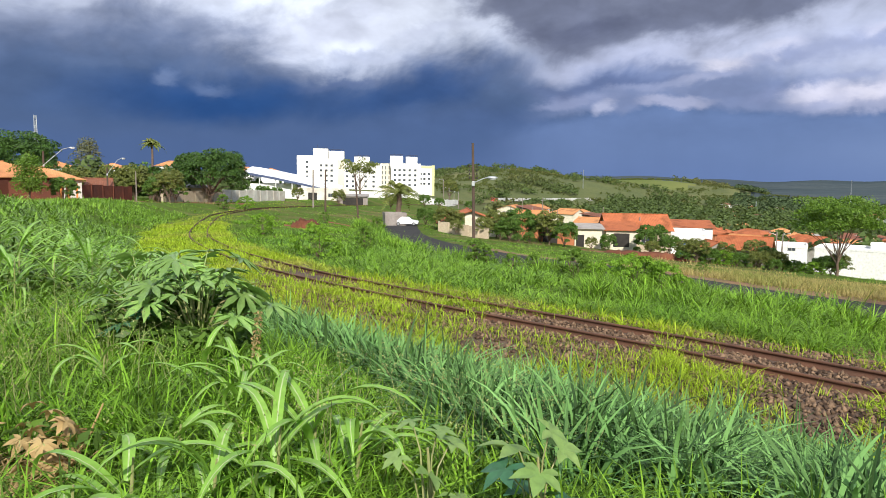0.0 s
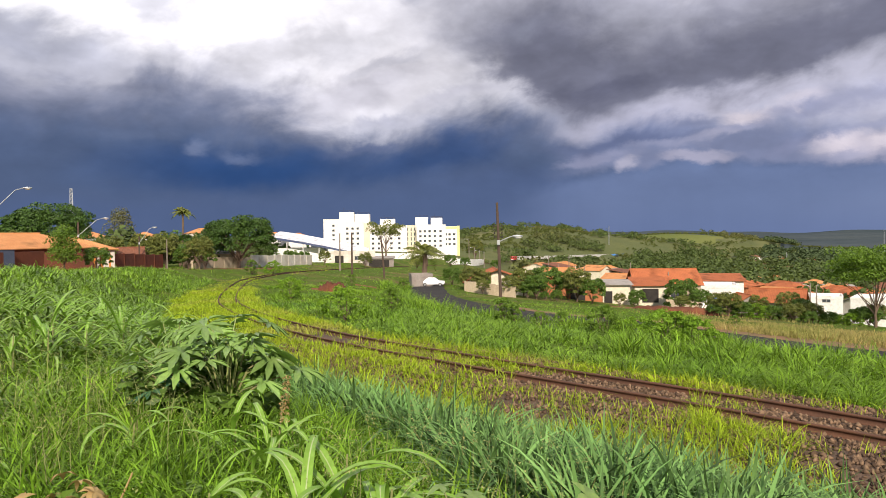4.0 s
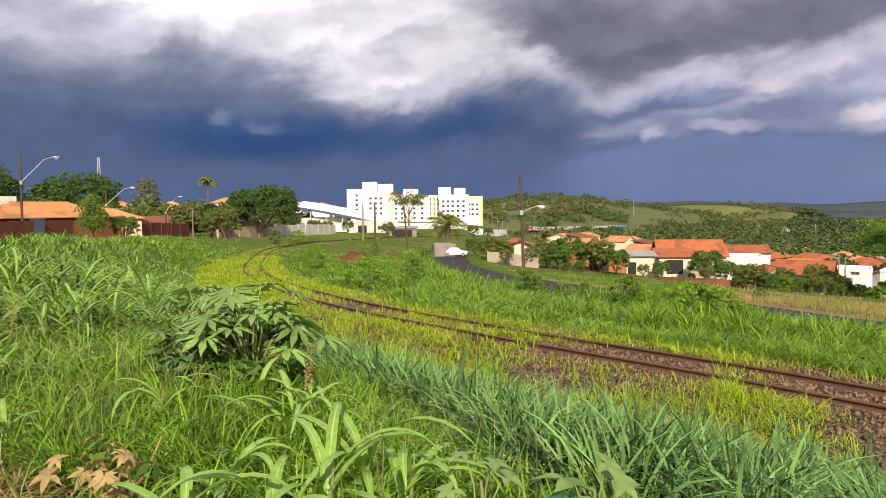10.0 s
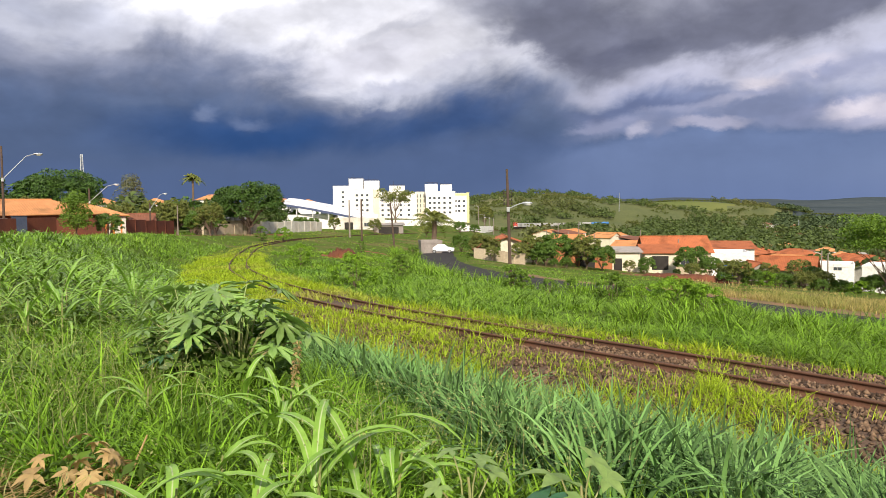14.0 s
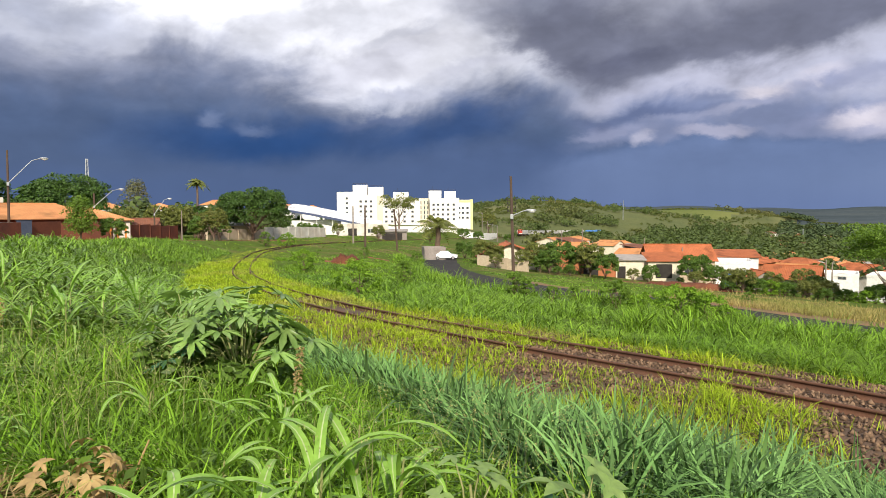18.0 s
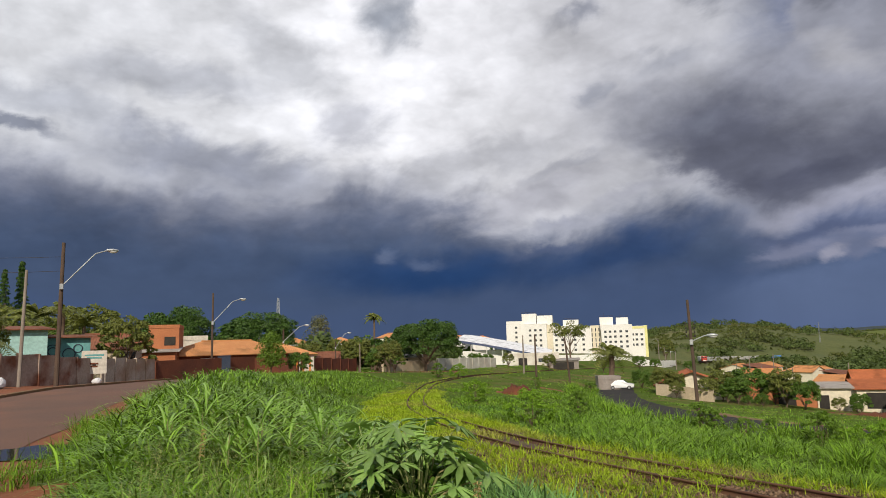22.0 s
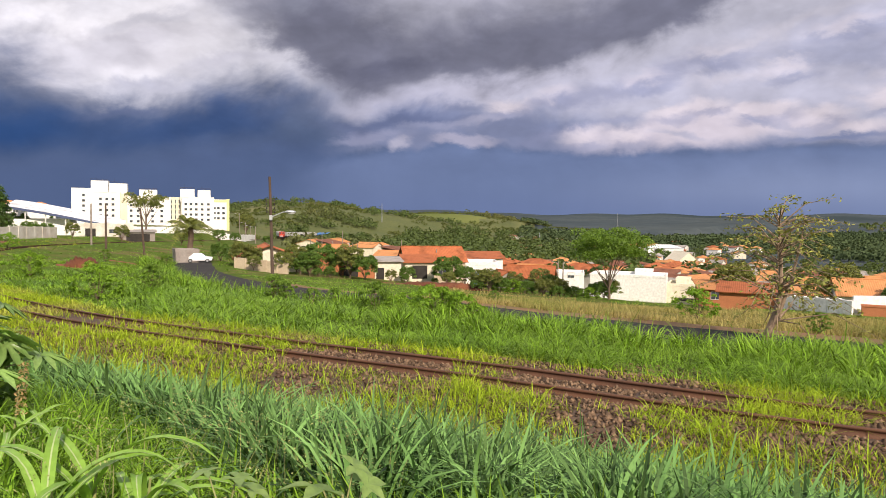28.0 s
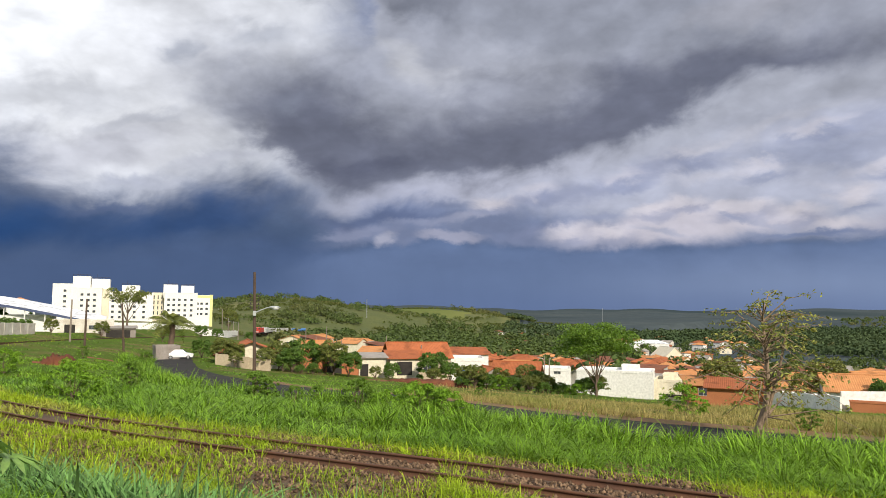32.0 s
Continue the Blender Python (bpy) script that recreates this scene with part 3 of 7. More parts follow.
M["castor"] = material("castor_leaf", (0.175, 0.315, 0.07), 0.38, (0.25, 0.385, 0.115), 9.0, 40.0, 0.8, 0.004, 60.0, thin=0.22, island=0.3, obj=0.35, spec=0.4)
M["castor_young"] = material("pale_young_leaf", (0.19, 0.30, 0.085), 0.42, (0.26, 0.355, 0.125), 3.0, 30.0, 0.8, thin=0.25, island=0.35, spec=0.3)
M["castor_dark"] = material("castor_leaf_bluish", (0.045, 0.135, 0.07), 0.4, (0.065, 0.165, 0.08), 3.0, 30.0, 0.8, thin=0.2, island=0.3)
M["stem"] = material("green_stem", (0.24, 0.33, 0.10), 0.5, (0.30, 0.22, 0.12), 2.0, 30.0)
M["pale_bark"] = material("pale_bark", (0.34, 0.25, 0.17), 0.9, (0.22, 0.16, 0.11), 3.0, 25.0, 0.9, 0.02, 30.0)
M["bark"] = material("bark", (0.19, 0.13, 0.09), 0.9, (0.11, 0.08, 0.06), 3.0, 25.0, 0.9, 0.02, 30.0)
M["leaf_a"] = material("tree_leaves", (0.075, 0.145, 0.022), 0.5, (0.11, 0.19, 0.03), 0.6, 6.0, 0.9, thin=0.25, island=0.4)
M["leaf_b"] = material("dark_tree_leaves", (0.045, 0.10, 0.018), 0.5, (0.07, 0.135, 0.025), 0.5, 6.0, 0.9, thin=0.2, island=0.4)
M["leaf_f"] = material("pale_olive_leaves", (0.22, 0.25, 0.06), 0.5, (0.28, 0.28, 0.07), 0.6, 6.0, 0.9, thin=0.25, island=0.4)
M["leaf_c"] = material("olive_leaves", (0.13, 0.165, 0.035), 0.55, (0.18, 0.195, 0.05), 0.6, 6.0, 0.9, thin=0.25, island=0.4)
M["leaf_d"] = material("light_green_leaves", (0.11, 0.20, 0.024), 0.5, (0.15, 0.25, 0.03), 0.6, 6.0, 0.9, thin=0.3, island=0.35)
M["leaf_g"] = material("lime_shrub_leaves", (0.15, 0.28, 0.025), 0.55, (0.20, 0.34, 0.035), 0.8, 6.0, 0.9, thin=0.3, island=0.4, spec=0.15)
M["leaf_e"] = material("brownish_leaves", (0.17, 0.155, 0.085), 0.7, (0.13, 0.15, 0.07), 0.5, 6.0, 0.9, thin=0.2, island=0.4)
M["wood_plain"] = material("plain_forest", (0.066, 0.098, 0.05), 0.9, (0.085, 0.118, 0.058), 0.006, 0.05, 0.9, thin=0.15, island=0.25, space="World", spec=0.0)
M["wood_far"] = material("hill_foliage", (0.078, 0.118, 0.034), 0.7, (0.105, 0.145, 0.045), 0.012, 0.2, 0.9, thin=0.3, island=0.4, space="World", third=(0.15, 0.15, 0.06))
M["scrub"] = material("olive_scrub", (0.105, 0.125, 0.036), 0.9, (0.085, 0.108, 0.032), 0.02, 0.2, 0.9, thin=0.15, island=0.25, space="World", third=(0.14, 0.14, 0.05), spec=0.1)
M["concrete"] = material("pole_concrete", (0.30, 0.26, 0.22), 0.85, (0.22, 0.18, 0.15), 1.5, 30.0, 0.8, 0.004, 40.0)
M["pole_wood"] = material("dark_pole_wood", (0.12, 0.08, 0.058), 0.9, (0.07, 0.05, 0.04), 1.0, 30.0, 0.9, 0.01, 30.0)
M["steel"] = material("galvanised_steel", (0.52, 0.54, 0.55), 0.45, (0.42, 0.44, 0.45), 2.0, 30.0, metal=0.6)
M["dark"] = material("dark_iron", (0.035, 0.033, 0.032), 0.6, (0.05, 0.04, 0.035), 3.0, 30.0)
M["lampglass"] = material("lamp_bowl", (0.80, 0.80, 0.77), 0.25, (0.7, 0.7, 0.68), 3.0, 30.0, spec=0.5)
M["white"] = material("white_render", (0.82, 0.81, 0.78), 0.85, (0.76, 0.75, 0.71), 0.25, 3.0, 0.8, 0.004, 30.0)
M["cream"] = material("cream_render", (0.74, 0.68, 0.54), 0.85, (0.68, 0.61, 0.47), 0.25, 3.0, 0.8, 0.004, 30.0)
M["yellow"] = material("pale_yellow_render", (0.78, 0.75, 0.36), 0.85, (0.72, 0.69, 0.30), 0.25, 3.0, 0.8)
M["offwhite"] = material("stained_white_wall", (0.72, 0.69, 0.63), 0.9, (0.52, 0.46, 0.38), 0.5, 5.0, 0.9, 0.006, 20.0)
M["beige"] = material("beige_render", (0.55, 0.46, 0.33), 0.9, (0.44, 0.35, 0.25), 0.4, 6.0, 0.9, 0.006, 25.0)
M["grey"] = material("grey_cement", (0.34, 0.31, 0.28), 0.9, (0.24, 0.20, 0.18), 0.5, 6.0, 0.9, 0.006, 25.0)
M["brown"] = material("red_brown_wall", (0.20, 0.065, 0.033), 0.9, (0.12, 0.045, 0.03), 0.5, 8.0, 0.9, 0.006, 25.0)
M["patched"] = material("patched_wall", (0.20, 0.085, 0.05), 0.92, (0.40, 0.33, 0.27), 0.55, 7.0, 0.35, 0.008, 20.0, third=(0.28, 0.13, 0.08))
M["sheet"] = material("weathered_sheet", (0.56, 0.51, 0.43), 0.85, (0.36, 0.27, 0.19), 0.5, 9.0, 0.6, 0.006, 25.0, third=(0.36, 0.19, 0.11))
M["brick"] = material("orange_block", (0.46, 0.18, 0.08), 0.9, (0.38, 0.14, 0.065), 0.8, 10.0, 0.9, 0.01, 15.0)
M["aqua"] = material("aqua_render", (0.42, 0.66, 0.62), 0.85, (0.36, 0.57, 0.54), 0.5, 6.0, 0.8)
# aqua darkened for the annex's shaded side; the sign's letters share it
M["teal"] = material("teal_and_shaded_aqua", (0.17, 0.40, 0.39), 0.85, (0.12, 0.32, 0.32), 0.6, 6.0, 0.9)
M["blue"] = material("blue_paint", (0.05, 0.19, 0.55), 0.5, (0.04, 0.16, 0.48), 1.0, 10.0)
M["skyblue"] = material("sky_blue_render", (0.25, 0.46, 0.66), 0.85, (0.22, 0.42, 0.60), 0.5, 8.0)
M["navy"] = material("navy_gate", (0.035, 0.05, 0.085), 0.6, (0.05, 0.06, 0.09), 1.0, 10.0)
M["glass"] = material("window_glass", (0.05, 0.06, 0.07), 0.12, (0.07, 0.08, 0.09), 0.5, 4.0, spec=0.6)
# near-black colour for the shade inside open bays and empty windows
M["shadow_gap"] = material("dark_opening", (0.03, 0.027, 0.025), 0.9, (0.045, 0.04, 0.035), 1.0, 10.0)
M["frame"] = material("window_frame", (0.60, 0.58, 0.54), 0.6, (0.5, 0.48, 0.45), 2.0, 20.0)
M["tile"] = tiled("clay_tiles", (0.46, 0.145, 0.055), (0.36, 0.11, 0.045))
M["tile_new"] = tiled("orange_clay_tiles", (0.62, 0.29, 0.115), (0.54, 0.23, 0.09))
M["tile_old"] = tiled("old_brown_tiles", (0.26, 0.10, 0.055), (0.18, 0.075, 0.045))
M["fibro"] = tiled("fibre_cement_sheets", (0.38, 0.35, 0.32), (0.30, 0.27, 0.24), 0.18, 1.8)
M["metal_roof"] = tiled("white_metal_sheets", (0.78, 0.79, 0.81), (0.70, 0.72, 0.75), 0.4, 6.0)
M["blue_trim"] = material("blue_roof_edge", (0.06, 0.08, 0.16), 0.6, (0.08, 0.10, 0.18), 1.0, 10.0)
M["car_paint"] = material("white_car_paint", (0.80, 0.81, 0.82), 0.25, (0.76, 0.77, 0.78), 1.0, 20.0, spec=0.6)
M["rubber"] = material("tyre_rubber", (0.022, 0.022, 0.023), 0.85, (0.03, 0.03, 0.03), 4.0, 40.0)
M["chrome"] = material("wheel_rim_metal", (0.55, 0.55, 0.56), 0.35, (0.45, 0.45, 0.46), 3.0, 20.0, metal=0.8)
M["red_lens"] = material("red_lens", (0.45, 0.02, 0.02), 0.3, (0.4, 0.02, 0.02), 3.0, 20.0)
M["loco_red"] = material("locomotive_red", (0.55, 0.06, 0.035), 0.5, (0.46, 0.05, 0.035), 0.6, 6.0)
M["wagon_grey"] = material("wagon_grey", (0.55, 0.55, 0.52), 0.6, (0.42, 0.40, 0.37), 0.4, 4.0, obj=0.2)
M["wagon_blue"] = material("wagon_blue", (0.07, 0.22, 0.52), 0.5, (0.06, 0.18, 0.44), 0.5, 5.0)
M["water"] = material("puddle_water", (0.05, 0.04, 0.035), 0.03, (0.06, 0.045, 0.04), 0.5, 3.0, spec=0.6)
M["plastic"] = material("white_plastic", (0.72, 0.73, 0.75), 0.4, (0.6, 0.61, 0.64), 3.0, 20.0)
M["bin_green"] = material("pale_green_plastic", (0.42, 0.58, 0.50), 0.4, (0.36, 0.5, 0.43), 3.0, 20.0)
M["orange_paint"] = material("orange_paint", (0.70, 0.26, 0.05), 0.7, (0.6, 0.22, 0.05), 2.0, 20.0)


# ---- mesh helpers ----
def part(name, bm, mat, parent=None, label="", loc=None):
    """One bmesh as one mesh object, under a thing or a part."""
    me = bpy.data.meshes.new(name)
    bm.to_mesh(me)
    bm.free()
    me.materials.append(mat)
    ob = new(name, me)
    if parent is not None:
        ob.parent = parent
    if loc is not None:
        ob.location = loc
    if label:
        ob["label"] = label
    return ob


def thing(name, label, category, loc=(0, 0, 0), yaw=0.0, group="", kind=""):
    ob = new(name)
    ob.empty_display_size = 0.3
    ob.matrix_basis = pose(*loc, 0, 0, yaw)
    return tagged(ob, label, category, group, kind)


def np_mesh(name, verts, tris, mat, parent=None, smooth_=False):
    """A mesh of triangles from arrays."""
    me = bpy.data.meshes.new(name)
    verts, tris = np.asarray(verts, np.float32), np.asarray(tris, np.int32)
    me.vertices.add(len(verts))
    me.vertices.foreach_set("co", verts.ravel())
    me.loops.add(tris.size)
    me.loops.foreach_set("vertex_index", tris.ravel())
    me.polygons.add(len(tris))
    me.polygons.foreach_set("loop_start", np.arange(0, tris.size, 3, dtype=np.int32))
    if smooth_:
        me.polygons.foreach_set("use_smooth", np.ones(len(tris), bool))
    me.update(calc_edges=True)
    me.materials.append(mat)
    ob = new(name, me)
    if parent is not None:
        ob.parent = parent
    return ob


def box(bm, x0, y0, z0, x1, y1, z1, bevel=0.0):
    r = bmesh.ops.create_cube(bm, size=1.0, matrix=Matrix.LocRotScale(((x0 + x1) / 2, (y0 + y1) / 2, (z0 + z1) / 2), None, (x1 - x0, y1 - y0, z1 - z0)))
    if bevel:
        es = {e for v in r["verts"] for e in v.link_edges}
        bmesh.ops.bevel(bm, geom=list(es), offset=bevel, segments=1, affect="EDGES")
    return bm


def tube(bm, points, radii, sides=8, caps=True):
    """A tapered round bar along the points."""
    rings = []
    pts = [Vector(p) for p in points]
    for i, p in enumerate(pts):
        d = (pts[min(i + 1, len(pts) - 1)] - pts[max(i - 1, 0)]).normalized()
        a = d.cross(Vector((0.3, 0.9, 0.2) if abs(d.y) < 0.9 else (1, 0, 0))).normalized()
        b = d.cross(a)
        rings.append([bm.verts.new(p + (a * math.cos(k * 2 * math.pi / sides) + b * math.sin(k * 2 * math.pi / sides)) * radii[i]) for k in range(sides)])
    for r0, r1 in zip(rings, rings[1:]):
        for k in range(sides):
            bm.faces.new((r0[k], r0[(k + 1) % sides], r1[(k + 1) % sides], r1[k]))
    if caps:
        bm.faces.new(rings[0][::-1]), bm.faces.new(rings[-1])
    return bm


def one(fn, *a, **k):
    bm = bmesh.new()
    fn(bm, *a, **k)
    return bm


def poly_slab(bm, corners, thick):
    """A sheet through the corners with its thickness below it, with roof-wise uv (metres)."""
    top = [bm.verts.new(c) for c in corners]
    n = (Vector(corners[1]) - Vector(corners[0])).cross(Vector(corners[2]) - Vector(corners[0])).normalized()
    if n.z < 0:
        n = -n
    low = [bm.verts.new(Vector(c) - n * thick) for c in corners]
    fs = [bm.faces.new(top), bm.faces.new(low[::-1])]
    for i in range(len(top)):
        j = (i + 1) % len(top)
        fs.append(bm.faces.new((top[j], top[i], low[i], low[j])))
    bmesh.ops.recalc_face_normals(bm, faces=fs)
    uv = bm.loops.layers.uv.verify()
    o = Vector(corners[0])
    e = (Vector(corners[1]) - o).normalized()
    g = n.cross(e)
    for f in fs:
        for lo in f.loops:
            d = lo.vert.co - o
            lo[uv].uv = (d.dot(e), d.dot(g))
    return bm


# ---- the ground, one sheet to the horizon ----
def build_ground():
    az = np.radians(np.concatenate([np.arange(-180, -64, 6.0), np.arange(-64, 80, 0.55), np.arange(80, 180, 6.0)]))
    rr = [0.0]
    r = 0.6
    while r < 4900:
        rr.append(r)
        r *= 1.028 if r < 120 else 1.045
    rr = np.array(rr[1:])
    A, R_ = np.meshgrid(az, rr)
    X, Y = R_ * np.sin(A), R_ * np.cos(A)
    Z = height(X.ravel(), Y.ravel())
    verts = np.column_stack([X.ravel(), Y.ravel(), Z])
    n, k = len(rr), len(az)
    i = np.arange((n - 1) * k).reshape(n - 1, k)
    j = np.roll(i, -1, axis=1)
    q = np.stack([i, j, j + k, i + k], -1).reshape(-1, 4)
    tris = np.concatenate([q[:, [0, 2, 1]], q[:, [0, 3, 2]]])
    verts = np.concatenate([verts, [[0, 0, float(height(np.array([0.0]), np.array([0.0]))[0])]]])
    fan = np.stack([np.full(k, len(verts) - 1), np.arange(k), np.roll(np.arange(k), -1)], -1)[:, [0, 2, 1]]
    ob = np_mesh("ground", verts, np.concatenate([tris, fan]), M["ground"], None, True)
    tagged(ob, "weedy green ground falling towards the valley", "ground", kind="structure")
    me = ob.data
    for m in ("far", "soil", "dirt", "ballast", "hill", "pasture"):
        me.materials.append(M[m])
    c = np.empty(len(me.polygons) * 3, np.float32)
    me.polygons.foreach_get("center", c)
    c = c.reshape(-1, 3)
    u, fy = beside(TRACK_L, c[:, 0], c[:, 1])
    us, _ = beside(STREET_L, c[:, 0], c[:, 1])
    ur, _ = beside(ROAD_L, c[:, 0], c[:, 1])
    w = waves(c[:, 0] * 1.7, c[:, 1] * 1.7)
    r = np.hypot(c[:, 0], c[:, 1])
    idx = np.zeros(len(c), np.int32)
    idx[r > 330] = 5
    # ground beyond the town and far ridges take the haze-tinted colour
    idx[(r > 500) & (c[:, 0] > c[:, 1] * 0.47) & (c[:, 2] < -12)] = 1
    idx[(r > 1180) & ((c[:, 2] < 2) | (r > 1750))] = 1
    az = np.degrees(np.arctan2(c[:, 0], c[:, 1]))
    idx[(bump(c[:, 0], c[:, 1], 296, 905, 34, 55) > 0.4 + 0.2 * w) | ((az > -1) & (az < 6.5) & (r > 300) & (r < 480) & (u > 6)) ] = 6
    idx[(us < 3.7 + 0.9 * w) & (us > -8.2) & (c[:, 1] < 130)] = 2
    idx[(us > 0) & (us < 5.4) & (r < 13) & (w > 0.0)] = 2
    idx[(ur > 2.5) & (ur < 6.2 + 1.5 * w) & (c[:, 1] < 60)] = 3
    idx[(u > -4.2 + 0.5 * w) & (u < 2.1 + 0.3 * w) & (r < 34)] = 4
    bare = (np.hypot(c[:, 0] + 2.9, c[:, 1] - 3.4) < 0.7 + 0.5 * w) | (np.hypot(c[:, 0] + 10.5, c[:, 1] - 67.5) < 2.2 + 0.6 * w)
    bare |= (np.hypot((c[:, 0] - 30.5) / 3.0, c[:, 1] - 97) < 3.2 + 0.8 * w) | (np.hypot((c[:, 0] + 8) / 2.0, c[:, 1] - 92) < 1.6 + w)
    idx[bare] = 2
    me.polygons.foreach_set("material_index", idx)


build_ground()


def ribbon(name, line, half, mat, label, lift=0.03, cross=9, curve=0.05, left=-1.0, right=1.0):
    p = np.asarray(line)
    d = np.gradient(p, axis=0)
    d /= np.linalg.norm(d, axis=1)[:, None]
    nrm = np.column_stack([d[:, 1], -d[:, 0]])
    t = np.linspace(left, right, cross)
    edge = half + 0.22 * waves(p[:, 0] * 2, p[:, 1] * 2)[:, None]
    X, Y = p[:, :1] + nrm[:, :1] * t * edge, p[:, 1:] + nrm[:, 1:] * t * edge
    Z = height(X.ravel(), Y.ravel()).reshape(X.shape) + lift + curve * (1 - t ** 2)
    v = np.stack([X, Y, Z], -1).reshape(-1, 3)
    n = len(p)
    i = (np.arange(n - 1)[:, None] * cross + np.arange(cross - 1)).ravel()
    q = np.stack([i, i + 1, i + cross + 1, i + cross], -1)
    ob = np_mesh(name, v, np.concatenate([q[:, [0, 1, 2]], q[:, [0, 2, 3]]]), mat, None, True)
    return tagged(ob, label, "road", kind="structure")


ribbon("road", spline(ROAD, 0.8), 2.75, M["asphalt"], "narrow dark asphalt road below the railway")
ribbon("street", spline(STREET, 0.8), 3.8, M["street"], "worn reddish asphalt street with wet patches", 0.012, curve=0.0, left=-0.76, right=0.66)


def kerb(line, side, off, name):
    p = spline(line, 2.4)
    d = np.gradient(p, axis=0)
    d /= np.linalg.norm(d, axis=1)[:, None]
    q = p + np.column_stack([d[:, 1], -d[:, 0]]) * side * off
    bm = bmesh.new()
    for a, b in zip(q[:-1], q[1:]):
        if a[1] > 120 or a[1] < -15:
            continue
        za, zb = ground(*a), ground(*b)
        v = Vector((b[0] - a[0], b[1] - a[1], zb - za))
        s = Vector((v.y, -v.x, 0)).normalized() * 0.07
        o = Vector((a[0], a[1], za))
        vs = [bm.verts.new(o + v * f + s * g + Vector((0, 0, h))) for f in (0.01, 0.99) for g, h in ((-1, -0.1), (-1, 0.14), (1, 0.12), (1, -0.1))]
        for f in ((0, 1, 2, 3), (7, 6, 5, 4), (0, 4, 5, 1), (1, 5, 6, 2), (2, 6, 7, 3)):
            bm.faces.new([vs[i] for i in f])
    return tagged(part(name, bm, M["dirt"]), "low worn concrete kerb beside the street", "kerb", kind="structure")


kerb(STREET, -1, 3.02, "kerb")


# ---- the railway ----
def build_track():
    top = thing("railway_track", "rusty metre-gauge railway track overgrown with grass", "railway track")
    p = spline(TRACK, 1.0)
    d = np.gradient(p, axis=0)
    d /= np.linalg.norm(d, axis=1)[:, None]
    nrm = np.column_stack([d[:, 1], -d[:, 0]])
    zt = np.interp(p[:, 1], *TRACK_Z)
    prof = [(-0.055, -0.14), (-0.055, -0.125), (-0.012, -0.11), (-0.012, -0.045), (-0.034, -0.035), (-0.034, -0.004), (-0.026, 0.0), (0.026, 0.0),
            (0.034, -0.004), (0.034, -0.035), (0.012, -0.045), (0.012, -0.11), (0.055, -0.125), (0.055, -0.14)]
    k = len(prof)
    for side in (-0.535, 0.535):
        v = np.concatenate([np.column_stack([p[:, 0] + nrm[:, 0] * (side + a), p[:, 1] + nrm[:, 1] * (side + a), zt + 0.02 + b]) for a, b in prof])
        n = len(p)
        i = np.arange(n - 1)
        tris = []
        for c in range(k - 1):
            a0, b0 = c * n + i, (c + 1) * n + i
            tris += [np.stack([a0, a0 + 1, b0 + 1], -1), np.stack([a0, b0 + 1, b0], -1)]
        np_mesh("rail", v, np.concatenate(tris), M["rust"], top)
    bm = one(box, -0.11, -1.0, -0.14, 0.11, 1.0, 0.0, 0.012)
    me = bpy.data.meshes.new("sleeper")
    bm.to_mesh(me), bm.free()
    me.materials.append(M["sleeper"])
    q = spline(TRACK, 0.62)
    dq = np.gradient(q, axis=0)
    rng = random.Random(3)
    for i in range(len(q)):
        if not -6 < q[i][1] < 62:
            continue
        ob = new("sleeper", me)
        ob.parent = top
        ob.matrix_basis = pose(q[i][0], q[i][1], float(np.interp(q[i][1], *TRACK_Z)) - 0.125 + rng.uniform(-0.02, 0.012), 0, 0,
                               math.degrees(math.atan2(dq[i][1], dq[i][0])) + rng.uniform(-2, 2))


build_track()


# ---- plants in the ground: blades, stones ----
RNG = np.random.default_rng(7)


def blades(name, base, length, width, segs, mat, label, category, lean=0.25, curl=0.55, parent=None, head=None):
    """A stand of grass: one bent, tapering blade for each base point."""
    n = len(base)
    head = RNG.uniform(0, 2 * math.pi, n) if head is None else head + RNG.normal(0, 0.6, n)
    twist = head + math.pi / 2 + RNG.normal(0, 0.5, n)
    le, cu = np.abs(RNG.normal(lean, 0.16, n)), np.clip(RNG.normal(curl, 0.25, n), 0.05, 1.2)
    prof = {1: [1.0, 0.0], 2: [0.8, 0.8, 0.0], 3: [0.7, 1.0, 0.75, 0.0], 4: [0.6, 1.0, 0.95, 0.6, 0.0], 5: [0.5, 0.9, 1.0, 0.85, 0.55, 0.0]}[segs]
    rows = []
    for k in range(segs + 1):
        t = k / segs
        out = length * (le * t + cu * t ** 2.4 * 0.8)
        up = length * (t * (1 - 0.35 * le) - 0.62 * cu * t ** 2.4)
        c = base + np.column_stack([np.cos(head) * out, np.sin(head) * out, up])
        if k == segs:
            rows.append(c[:, None])
        else:
            s = (width * prof[k] * 0.5)[:, None] * np.column_stack([np.cos(twist), np.sin(twist), np.zeros(n)])
            rows.append(np.stack([c - s, c + s], 1))
    v = np.concatenate(rows, 1)
    m = 2 * segs + 1
    t = []
    for k in range(segs - 1):
        t += [(2 * k, 2 * k + 1, 2 * k + 3), (2 * k, 2 * k + 3, 2 * k + 2)]
    t.append((2 * segs - 2, 2 * segs - 1, 2 * segs))
    tris = (np.arange(n)[:, None, None] * m + np.array(t)[None]).reshape(-1, 3)
    ob = np_mesh(name, v.reshape(-1, 3), tris, mat, parent)
    if label:
        tagged(ob, label, category, kind="stuff")
    return ob


